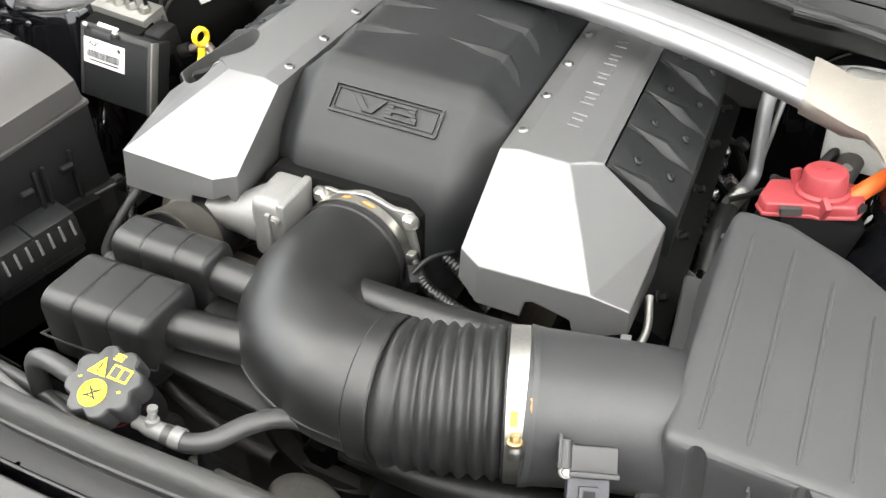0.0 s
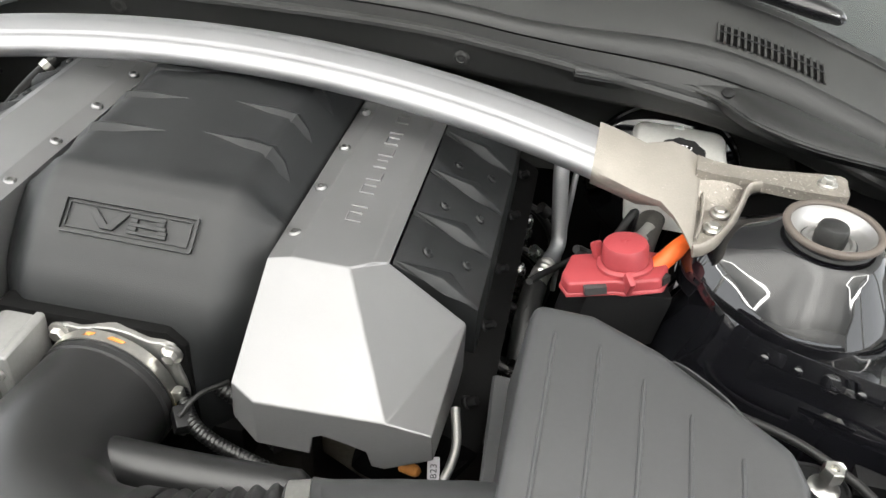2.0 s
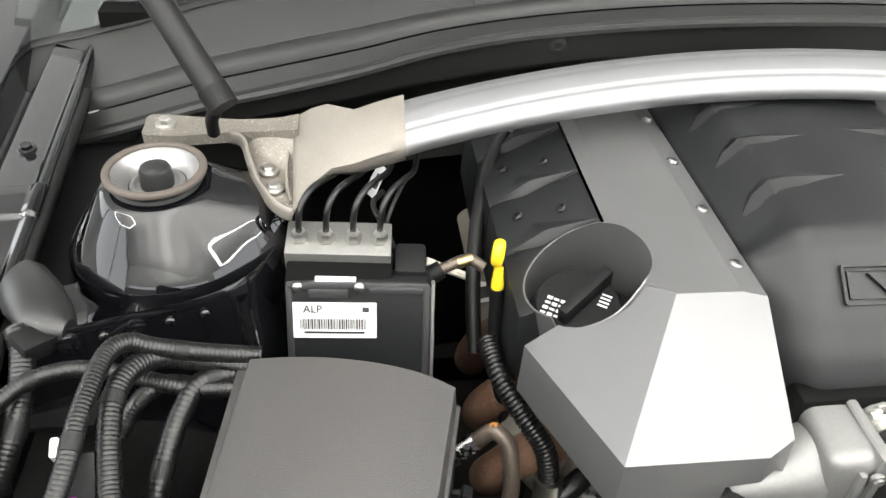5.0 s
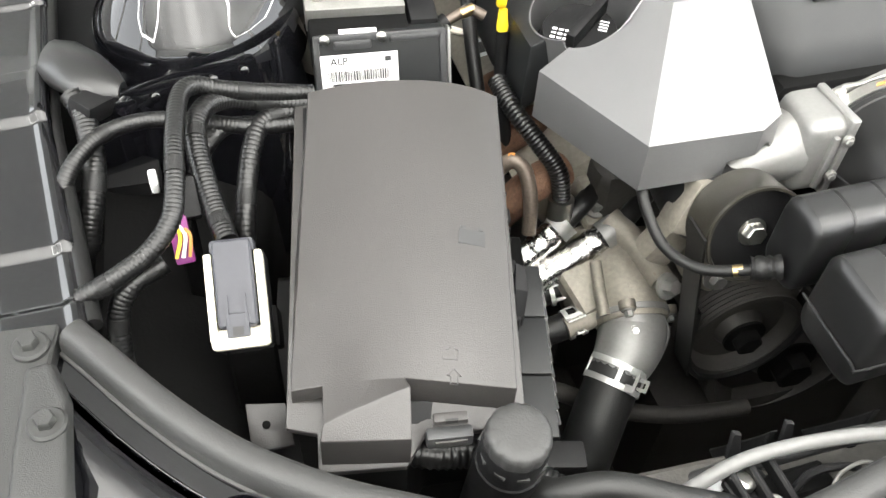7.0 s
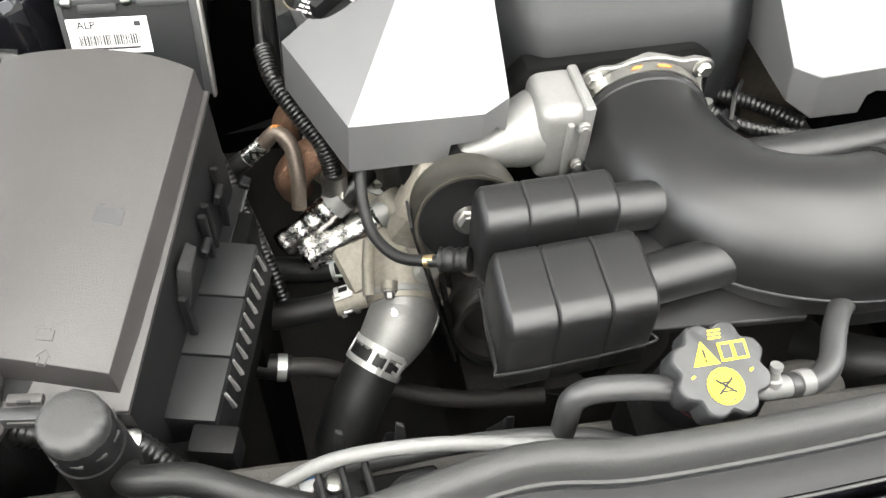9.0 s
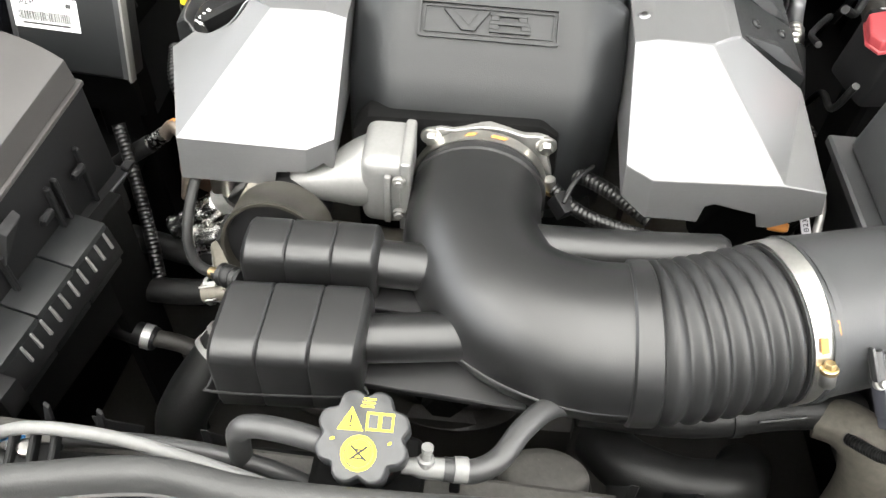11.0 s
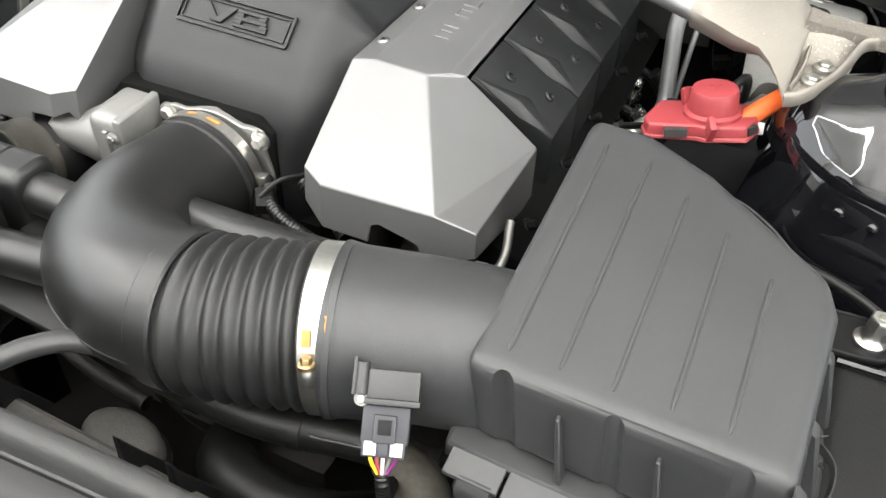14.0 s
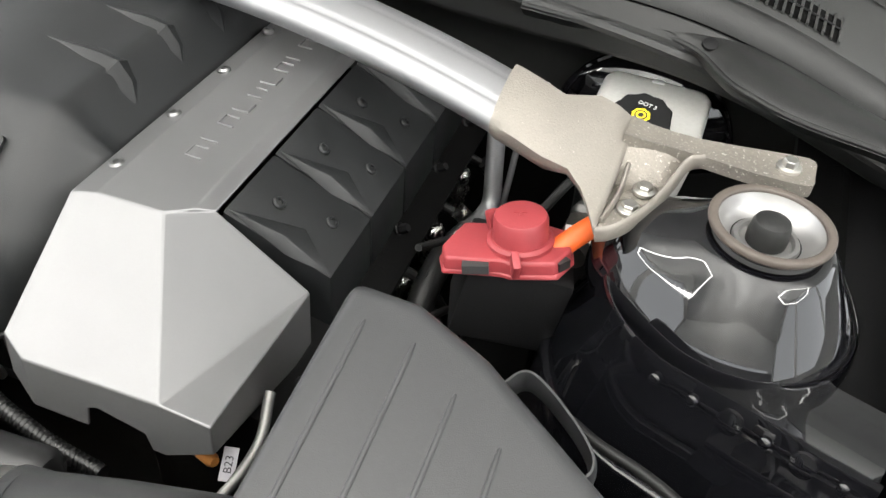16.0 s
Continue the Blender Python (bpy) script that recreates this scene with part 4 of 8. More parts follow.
    # bulkhead, bay floor and chassis sides, most in near-black that stands in for shade
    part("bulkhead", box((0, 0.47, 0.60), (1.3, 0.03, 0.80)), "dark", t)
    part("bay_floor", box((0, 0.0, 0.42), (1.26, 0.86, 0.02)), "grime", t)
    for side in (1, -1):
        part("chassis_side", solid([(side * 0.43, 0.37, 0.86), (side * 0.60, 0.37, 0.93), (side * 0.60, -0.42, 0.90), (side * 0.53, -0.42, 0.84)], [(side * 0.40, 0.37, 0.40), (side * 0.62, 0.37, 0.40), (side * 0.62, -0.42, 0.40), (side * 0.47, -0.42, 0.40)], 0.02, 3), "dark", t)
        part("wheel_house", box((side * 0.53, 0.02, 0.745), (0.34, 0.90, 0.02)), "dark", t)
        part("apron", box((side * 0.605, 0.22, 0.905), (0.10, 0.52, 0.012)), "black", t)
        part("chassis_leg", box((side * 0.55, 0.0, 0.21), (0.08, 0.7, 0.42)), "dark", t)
    return t


car_body()


def strut_mount(side):
    t = thing("strut_mount", "round strut top with brown-grey rubber ring and grey cap", "strut mount", "strut tops", at=B)
    c = (side * CENTRE[0], CENTRE[1], 0)
    ring = []
    for i in range(25):
        q = 2 * math.pi * i / 24
        ring.append((0.0346 + 0.0030 * math.copysign(abs(math.cos(q)) ** 0.7, math.cos(q)), 1.0262 + 0.0027 * math.copysign(abs(math.sin(q)) ** 0.7, math.sin(q))))
    part("rubber_ring", lathe(ring, pose(*c), 56, caps=False), "brown", t)
    part("boot", lathe([(0.031, 1.012), (0.0335, 1.0165), (0.0315, 1.019), (0.0332, 1.0215), (0.032, 1.0245)], pose(*c), 48, caps=False), "rubber", t)
    part("dish", lathe([(0.0330, 1.0265), (0.0312, 1.0262), (0.0285, 1.0205), (0.0245, 1.0155), (0.0205, 1.0140), (0.0195, 1.0160), (0.0170, 1.0162), (0.0155, 1.0135), (0.004, 1.0130)], pose(*c), 64, caps=False), "dish", t, "bright steel dish")
    part("cap", lathe([(0.0122, 1.0130), (0.0125, 1.0195), (0.0118, 1.0215), (0.0117, 1.0262), (0.0104, 1.0290), (0.0078, 1.0303), (0.003, 1.0308)], pose(*c), 36), "seal", t, "grey rubber cap")
    return t


strut_mount(1)
strut_mount(-1)


# ---- strut brace ----
def strut_brace():
    t = thing("strut_brace", "polished aluminium strut brace tube with cast end brackets", "strut brace", at=B)
    rings = []
    for i in range(41):
        x = -0.365 + 0.73 * i / 40
        k = 1 - (x / 0.345) ** 2
        c = V(x, 0.148 + 0.049 * k, 1.0285 + 0.0235 * k)
        wide, thin = V(0, 0.0245, 0.0085), V(0, -0.004, 0.0115)
        ring = []
        for j in range(72):
            q = 2 * math.pi * j / 72
            u, w = math.copysign(abs(math.cos(q)) ** 0.9, math.cos(q)), math.copysign(abs(math.sin(q)) ** 0.8, math.sin(q))
            if math.sin(q) > 0.2:
                # shallow drawn grooves along the top
                w *= 1 - 0.085 * math.exp(-((u + 0.40) / 0.055) ** 2) - 0.045 * math.exp(-((u - 0.45) / 0.05) ** 2)
            ring.append(c + wide * u + thin * w)
        rings.append(ring)
    part("tube", loft(rings), "tin", t, "polished oval tube", angle=60)
    for side in (1, -1):
        X = lambda x, y, z: V(side * x, y, z)
        # casting over the tube end, drawn out into a pointed toe
        secs, plan = [], []
        for x, crown in ((0.334, 0.0135), (0.339, 0.0142), (0.354, 0.0138), (0.374, 0.0118)):
            k = 1 - (x / 0.345) ** 2
            c = V(x, 0.148 + 0.049 * k, 1.0285 + 0.0235 * k)
            plan.append((tuple(c - V(0, 0.0262, 0.0092)), tuple(c + V(0, 0.0262, 0.0092)), 0.016, crown))
        plan += [((0.392, 0.1165, 1.0105), (0.396, 0.1785, 1.0335), 0.013, 0.0088), ((0.4035, 0.1085, 1.0065), (0.4085, 0.1800, 1.0310), 0.012, 0.0048), ((0.4115, 0.0985, 1.0025), (0.4160, 0.1800, 1.0280), 0.011, 0.0026), ((0.4175, 0.0890, 0.9985), (0.4205, 0.1792, 1.0258), 0.010, 0.0018), ((0.4212, 0.0838, 0.9950), (0.4232, 0.1784, 1.0240), 0.010, 0.0014)]
        for f, b, thick, crown in plan:
            F_, B_ = X(*f), X(*b)
            up_ = V(0, -0.25, 0.97)
            secs.append([F_, F_.lerp(B_, 0.01) + up_ * crown * 0.62, F_.lerp(B_, 0.22) + up_ * crown * 0.92, F_.lerp(B_, 0.5) + up_ * crown, F_.lerp(B_, 0.78) + up_ * crown * 0.92, F_.lerp(B_, 0.99) + up_ * crown * 0.62, B_, F_.lerp(B_, 0.85) - up_ * thick, F_.lerp(B_, 0.17) - up_ * thick])
        br = part("bracket", bevelled(loft(secs), 0.0032, 3, 40), "cast", t, "beige sand-cast bracket", angle=62)
        # pan with two bolts between the ridge and a raised rim, and the long flat arm
        pan = [(0.4215, 0.0850), (0.4290, 0.0880), (0.4370, 0.0960), (0.4455, 0.1095), (0.4515, 0.1240), (0.4575, 0.1440), (0.4625, 0.1630), (0.4480, 0.1640), (0.4215, 0.1640)]
        part("pan", solid([X(x, y, 0.9975 + 0.055 * (y - 0.084)) for x, y in pan], [X(x, y, 0.9895 + 0.055 * (y - 0.084)) for x, y in pan], 0.0012, 2), "castrough", br)
        part("scoop", loft([[X(x, y0 + (y1 - y0) * f, z0 + (z1 - z0) * (f * f * 0.7 + 0.3 * f)) for f in (0, 0.2, 0.4, 0.6, 0.8, 1.0)] for x, y0, y1, z0, z1 in ((0.4200, 0.134, 0.160, 1.0000, 1.0225), (0.4330, 0.138, 0.161, 1.0002, 1.0208), (0.4460, 0.143, 0.162, 1.0005, 1.0195), (0.4530, 0.147, 0.163, 1.0010, 1.0188), (0.4610, 0.156, 0.1645, 1.0020, 1.0182))], caps=False, closed=False), "castrough", br, angle=60)
        arm = [(0.4190, 0.1560, 0.1796, 1.0240), (0.4330, 0.1590, 0.1794, 1.0210), (0.4500, 0.1612, 0.1794, 1.0196), (0.4680, 0.1622, 0.1806, 1.0188), (0.4880, 0.1606, 0.1838, 1.0184), (0.5080, 0.1592, 0.1880, 1.0180), (0.5260, 0.1596, 0.1914, 1.0178), (0.5380, 0.1610, 0.1930, 1.0176), (0.5420, 0.1634, 0.1910, 1.0174), (0.5436, 0.1680, 0.1868, 1.0172)]
        part("arm", bevelled(loft([[X(x, y0, z + 0.0030), X(x, (y0 + y1) / 2, z + 0.0022), X(x, y1, z + 0.0042), X(x, y1, z - 0.0062), X(x, y0, z - 0.0062)] for x, y0, y1, z in arm]), 0.0009, 2, 50), "castrough", br, angle=50)
        rim = [(0.4215, 0.0852, 0.9945), (0.4290, 0.0880, 0.9960), (0.4375, 0.0962, 0.9985), (0.4462, 0.1100, 1.0015), (0.4525, 0.1245, 1.0045), (0.4585, 0.1440, 1.0085), (0.4640, 0.1600, 1.0140), (0.4740, 0.1640, 1.0172)]
        part("rim", tube([X(*p) for p in rim], 0.0021, 12, 8, flat=3.0), "cast", br, angle=60)
        part("rib", tube([X(0.4225, 0.094, 0.9985), X(0.4262, 0.112, 1.0010), X(0.4275, 0.130, 1.0045), X(0.4270, 0.146, 1.0105)], 0.0016, 10, 6, flat=2.5), "cast", br)
        for x, y, z in ((0.4420, 0.1345, 1.0015), (0.4365, 0.1120, 1.0000)):
            part("bolt", hexbolt(X(x, y, z + 0.0015), (0, 0, 1), 0.0054, 0.0042), "steel", t, "zinc-plated flange bolt")
        part("bolt", hexbolt(X(0.5260, 0.1765, 1.0218), (0, 0, 1), 0.0054, 0.006), "steel", t, "zinc-plated flange bolt")
    return t


strut_brace()


# ---- cowl, rubber seal and windscreen ----
SEAL_LINE = [(-0.75, 0.33, 0.895), (-0.62, 0.340, 0.926), (-0.53, 0.343, 0.953), (-0.45, 0.338, 0.975), (-0.373, 0.325, 1.002), (-0.30, 0.309, 1.033), (-0.22, 0.30, 1.054), (-0.10, 0.30, 1.067), (0.02, 0.30, 1.073), (0.145, 0.30, 1.074), (0.24, 0.307, 1.064), (0.313, 0.325, 1.048), (0.38, 0.345, 1.031), (0.447, 0.358, 1.015), (0.51, 0.364, 0.999), (0.565, 0.364, 0.982), (0.65, 0.36, 0.955), (0.75, 0.35, 0.925)]


def rise(x, dy):
    """How far the cowl edge stands up more steeply towards its sides."""
    f = max(0.0, min(1.0, (abs(x) - 0.22) / 0.24))
    return (0.032 if x > 0 else 0.016) * f * f * (3 - 2 * f) * max(0.0, min(1.0, (dy + 0.02) / 0.048))


BEAD = [(0.30, 0.300, 1.039), (0.345, 0.318, 1.030), (0.38, 0.335, 1.026), (0.42, 0.345, 1.021), (0.445, 0.338, 1.019), (0.463, 0.318, 1.018), (0.478, 0.296, 1.020), (0.499, 0.280, 1.021), (0.522, 0.268, 1.021), (0.55, 0.262, 1.020), (0.60, 0.258, 1.017), (0.64, 0.252, 1.01)]


def sweep(line, prof):
    """The cowl's edge line carried along a profile."""
    rows = [[V(p.x, p.y + dy, p.z + dz + rise(p.x, dy)) for p in line] for dy, dz in prof]
    return loft(rows, caps=False, closed=False)


def cowl_seal():
    t = thing("cowl_seal", "weathered black rubber seal along the cowl edge", "rubber seal")
    line = smooth_line(SEAL_LINE, 6)
    part("bulb", sweep(line, [(0.004, -0.001), (0.006, 0.0045), (0.011, 0.0085), (0.018, 0.0095), (0.024, 0.0075), (0.0275, 0.003), (0.028, -0.004)]), "seal", t, angle=70)
    part("lip", sweep(line, [(-0.020, -0.014), (-0.0195, -0.0105), (-0.016, -0.0085), (-0.0135, -0.0095), (-0.0125, -0.0065), (-0.005, -0.0045), (0.0025, -0.002), (0.0045, -0.003), (0.0045, -0.008)]), "seal", t, angle=30)
    return t


cowl_seal()


def cowl():
    t = thing("windscreen_cowl", "dark grey textured plastic cowl panel with slotted vents", "cowl panel")
    line = smooth_line(SEAL_LINE, 6)
    # front face under the seal
    part("front_face", sweep(line, [(-0.013, -0.011), (-0.009, -0.02), (-0.001, -0.047), (0.004, -0.055), (0.06, -0.075), (0.085, -0.13), (0.09, -0.2)]), "cowl", t, angle=60)
    for x, y, z in ((-0.1845, 0.2925, 1.0307), (0.1870, 0.2965, 1.0350)):
        part("push_pin", lathe([(0.0085, -0.004), (0.0085, 0.0008), (0.0070, 0.0022), (0.0045, 0.0026), (0.0040, 0.0014), (0.001, 0.0014)], aim((x, y, z), (0, -0.96, -0.2)), 28), "cowl", t)
    # top, rising to the glass
    rows = []
    for dy, dz in ((0.022, 0.003), (0.030, 0.006), (0.06, 0.016), (0.10, 0.028)):
        rows.append([V(p.x * (1 + 0.0 * dy), p.y + dy + 0.03 * abs(p.x) ** 1.5 * (dy / 0.1), p.z + dz + rise(p.x, dy)) for p in line])
    part("top", loft(rows, caps=False, closed=False), "cowl", t, angle=60)
    # vents: frames of upright bars over a near-black sheet for the slot's shade
    def at(x, dy, dz):
        best = min(line, key=lambda p: abs(p.x - x))
        i = line.index(best)
        a, b = (line[i - 1], best) if best.x > x else (best, line[min(i + 1, len(line) - 1)])
        f = (x - a.x) / max(1e-6, b.x - a.x)
        p = a.lerp(b, f)
        return V(p.x, p.y + dy + 0.03 * abs(p.x) ** 1.5 * max(0, dy / 0.1), p.z + dz + rise(p.x, dy))

    for x0, x1, d0, d1, z0, z1 in ((-0.212, 0.068, 0.030, 0.060, 0.0085, 0.0185), (0.435, 0.553, 0.032, 0.056, 0.009, 0.017)):
        n = int((x1 - x0) / 0.0072)
        xs = [x0 + (x1 - x0) * i / n for i in range(n + 1)]
        part("vent_shade", loft([[at(x, d0, z0 - 0.001) for x in xs], [at(x, d1, z1 - 0.001) for x in xs]], caps=False, closed=False), "dark", t, "near-black sheet standing in for the shaded vent slot")
        for x in xs:
            p, q = at(x, d0 - 0.002, z0 + 0.0005), at(x, d1 + 0.002, z1 + 0.0005)
            part("vent_bar", solid([p + V(-0.0012, 0, 0.001), p + V(0.0012, 0, 0.001), q + V(0.0012, 0, 0.001), q + V(-0.0012, 0, 0.001)], [p + V(-0.0012, 0, -0.002), p + V(0.0012, 0, -0.002), q + V(0.0012, 0, -0.002), q + V(-0.0012, 0, -0.002)]), "cowl", t)
        mid = [at(x, (d0 + d1) / 2, (z0 + z1) / 2 + 0.001) for x in xs]
        part("vent_crossbar", tube(mid, 0.0010, 6, 1, straight=True), "black", t)
    # panel joint and push pins
    part("joint", tube([at(-0.262, 0.024, 0.006), at(-0.262, 0.06, 0.0175), at(-0.262, 0.098, 0.0285)], 0.0009, 6, 3), "ink", t)
    for x, dy, dz in ((-0.193, 0.006, -0.042), (0.22, 0.006, -0.042)):
        part("push_pin", lathe([(0.010, 0), (0.009, 0.002), (0.005, 0.003)], aim(at(x, dy, dz), (0, -0.85, 0.5)), 20), "airbox", t)
    part("push_pin", lathe([(0.007, 0), (0.0065, 0.002), (0.003, 0.003)], aim((0.453, 0.340, 1.0245), (0, -0.35, 0.9)), 16), "black", t)
    # sealing flaps that swing forward beside the strut tops
    for side in (1,):
        bead = smooth_line([(side * x, y, z - (0.03 if side < 0 else 0)) for x, y, z in BEAD], 5)
        ease = lambda x: (lambda f: f * f * (3 - 2 * f))(max(0, min(1, (abs(x) - 0.37) / 0.12)))
        back = [at(p.x, -0.0135 + 0.018 * ease(p.x), -0.0108 + 0.0085 * ease(p.x)) for p in bead]
        mid = [a.lerp(b, 0.5) + V(0, 0, 0.003 + 0.05 * (a - b).length) for a, b in zip(bead, back)]
        part("side_flap", loft([back, [a.lerp(b, 0.5) + V(0, 0, 0.002) for a, b in zip(back, mid)], mid, [a.lerp(b, 0.5) + V(0, 0, 0.002) for a, b in zip(bead, mid)], bead, [p + V(0, -0.002, -0.004) for p in bead], [p + V(0, 0.012, -0.016) for p in bead]], caps=False, closed=False), "seal", t, "rubber side flap", angle=70)
        part("flap_bead", tube([p + V(0, -0.001, -0.001) for p in bead], 0.0022, 10, straight=True), "seal", t)
    # rear edge strip
    rear = [V(p.x, p.y + 0.10 + 0.03 * abs(p.x) ** 1.5, p.z + 0.029 + rise(p.x, 0.1)) for p in line]
    part("rear_strip", loft([[p + V(0, -0.003, 0.0006) for p in rear], [p + V(0, 0.002, 0.004) for p in rear], [p + V(0, 0.010, 0.004) for p in rear]], caps=False, closed=False), "seal", t)
    return t, rear


cowl_thing, REAR = cowl()

glass = bpy.data.materials.new("windscreen_glass")
glass.use_nodes = True
gb = glass.node_tree.nodes["Principled BSDF"]
gb.inputs["Base Color"].default_value = (0.85, 0.9, 0.9, 1)
gb.inputs["Transmission Weight"].default_value = 1.0
gb.inputs["Roughness"].default_value = 0.02
gb.inputs["IOR"].default_value = 1.5
M["glass"] = glass
ws = thing("windscreen", "curved windscreen glass above the cowl", "windscreen")
part("pane", loft([[p + V(0, 0.006 + s * 0.95, 0.004 + s * 0.52) for p in REAR] for s in (0, 0.2, 0.4, 0.7)] + [[p + V(0, 0.012 + s * 0.95, 0.000 + s * 0.52) for p in REAR] for s in (0.7, 0.4, 0.2, 0)], caps=False, closed=False), "glass", ws, angle=60)
dash = thing("dashboard", "grey dashboard top behind the windscreen", "dashboard")
part("dash_top", loft([[p + V(0, 0.03, -0.02) for p in REAR], [p + V(0, 0.35, 0.02) for p in REAR], [p + V(0, 0.75, -0.1) for p in REAR], [p + V(0, 0.75, -0.6) for p in REAR], [p + V(0, 0.02, -0.6) for p in REAR]], caps=False, closed=False), "grey", dash, angle=60)


# wiper arm at rest behind the vent
wp = thing("wiper_arm", "gloss black wiper arm end on the cowl", "wiper")
part("arm_cover", loft([[V(x, y, z) + V(0, w * math.cos(q), h * math.sin(q)) for q in [2 * math.pi * j / 16 for j in range(16)]] for x, y, z, w, h in ((0.20, 0.50, 1.115, 0.010, 0.005), (0.36, 0.468, 1.105, 0.012, 0.007), (0.47, 0.452, 1.095, 0.014, 0.010), (0.53, 0.447, 1.086, 0.015, 0.011), (0.555, 0.447, 1.081, 0.012, 0.009), (0.562, 0.447, 1.079, 0.004, 0.004))]), "paint", wp)



# ---- right side of the bay ----
def jump_terminal():
    t = thing("battery_terminal_cover", "red plastic jump terminal cover with a round cap", "terminal cover")
    m = plane_pose((0.367, 0.090, 0.966), (0.94, 0.30, 0.14), (-0.25, 0.95, -0.1))

    def put(bm):
        bm.transform(m @ Matrix.Scale(0.93, 4))
        return bm

    out = [(-0.047, -0.004), (-0.032, 0.026), (0.030, 0.022), (0.046, 0.014), (0.046, -0.010), (0.034, -0.027), (0.002, -0.027), (-0.004, -0.024), (-0.044, -0.020)]
    part("tray", put(solid([V(x, y, 0.006) for x, y in out], [V(x * 1.03, y * 1.03, -0.007) for x, y in out], 0.003, 3)), "red", t)
    part("tray_lip", put(solid([V(x * 1.05, y * 1.06, -0.004) for x, y in out], [V(x * 1.06, y * 1.08, -0.008) for x, y in out], 0.001, 1)), "red", t)
    part("collar", put(lathe([(0.0245, 0.004), (0.0245, 0.009), (0.022, 0.011)], pose(0.010, 0.000, 0), 36)), "red", t)
    part("cap", put(lathe([(0.0205, 0.009), (0.0200, 0.026), (0.0185, 0.029), (0.014, 0.0302), (0.004, 0.0305)], pose(0.010, 0.000, 0), 40)), "red", t, "round red cap with a plus sign")
    part("plus_sign", join(put(box((0.010, 0.001, 0.0306), (0.010, 0.0016, 0.001))), put(box((0.010, 0.001, 0.0306), (0.0016, 0.010, 0.001)))), "red", t)
    part("strap", put(box((0.006, -0.027, 0.004), (0.006, 0.014, 0.020), (30, 0, 10), 0.002, 2)), "red", t)
    part("strap", put(box((-0.010, 0.018, 0.012), (0.010, 0.008, 0.018), (-20, 0, 30), 0.003, 2)), "red", t)
    # solid pieces in place of open slots, the right one near-black as shade
    for x in (-0.022, 0.038):
        part("slot", put(box((x, -0.0235 if x < 0 else -0.019, 0.0005), (0.019 if x < 0 else 0.010, 0.010, 0.007), (0, 0, 0 if x < 0 else 38))), "grey" if x < 0 else "ink", t, "open slot showing the clamp inside")
    part("cable", tube([(0.398, 0.097, 0.970), (0.416, 0.117, 0.983), (0.436, 0.140, 0.990)], 0.0078, 16, 6), "orange", t, "orange battery cable")
    part("base", box((0.372, 0.098, 0.925), (0.075, 0.055, 0.07), (0, 8, 18), 0.006, 2), "black", t)
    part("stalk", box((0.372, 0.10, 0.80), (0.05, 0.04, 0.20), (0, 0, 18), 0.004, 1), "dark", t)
    return t


jump_terminal()


def brake_reservoir():
    t = thing("brake_fluid_reservoir", "white translucent brake fluid reservoir with a black cap", "reservoir")
    rings = []
    for z, s in ((0.88, 0.86), (0.90, 0.92), (0.925, 0.97), (0.945, 1.0), (0.953, 0.985), (0.957, 0.93), (0.958, 0.85)):
        ring = []
        for sx, sy, q0 in ((1, 1, 0), (-1, 1, 90), (-1, -1, 180), (1, -1, 270)):
            for j in range(6):
                q = radians(q0 + 18 * j)
                ring.append(V(0.4215 + s * (sx * 0.036 + 0.014 * math.cos(q)), 0.338 + s * (sy * 0.036 + 0.014 * math.sin(q)), z + 0.05 * (sx * 0.036) * 0.2))
        rings.append(ring)
    part("tank", loft(rings), "tank", t, angle=50)
    pts = []
    for i in range(40):
        q = 2 * math.pi * i / 40
        r = 0.029 + 0.0012 * math.cos(10 * q)
        pts.append((r * math.cos(q), r * math.sin(q)))
    m = aim((0.4187, 0.2885, 0.9705), (-0.05, -0.25, 1)) @ Matrix.Scale(0.87, 4)
    part("cap", solid([m @ V(x * 0.97, y * 0.97, 0.008) for x, y in pts], [m @ V(x, y, -0.014) for x, y in pts], 0.001, 1), "black", t, "black screw cap with yellow disc")
    part("yellow_disc", lathe([(0.0092, 0.008), (0.0092, 0.0088)], m @ pose(0, -0.003, 0), 8), "yellowink", t)
    part("disc_mark", lathe([(0.0062, 0.0088), (0.0062, 0.0091), (0.0048, 0.0091), (0.0048, 0.0088)], m @ pose(0, -0.003, 0), 24, caps=False), "ink", t)
    part("disc_mark", lathe([(0.0028, 0.0088), (0.0028, 0.0091)], m @ pose(0, -0.003, 0), 16), "ink", t)
    part("cap_print", words("DOT 3", 0.0064, m @ pose(0, 0.0125, 0.0083, 0, 0, 0), 0.0002), "white", t, "white DOT 3 print")
    part("tab", box((0.4200, 0.3860, 0.9545), (0.012, 0.020, 0.006), (-15, 0, 0), 0.002, 2), "white", t)
    part("outlet", lathe([(0.0075, 0), (0.0075, 0.02), (0.0100, 0.022), (0.0100, 0.028), (0.006, 0.032)], aim((0.405, 0.270, 0.895), (-0.3, -0.8, -0.1)), 20), "castgrey", t)
    return t


brake_reservoir()
bst = thing("brake_booster", "black round brake booster against the bulkhead", "brake booster")
part("drum", lathe([(0.084, -0.05), (0.087, -0.002), (0.087, 0.004), (0.081, 0.010), (0.055, 0.018), (0.03, 0.022)], aim((0.415, 0.392, 0.8885), (0, -1, 0.12)), 72), "paint", bst)
part("rim", lathe([(0.0868, -0.002), (0.0892, 0.0), (0.0895, 0.003), (0.0885, 0.0055), (0.0862, 0.0060)], aim((0.415, 0.392, 0.8885), (0, -1, 0.12)), 72, caps=False), "paint", bst)
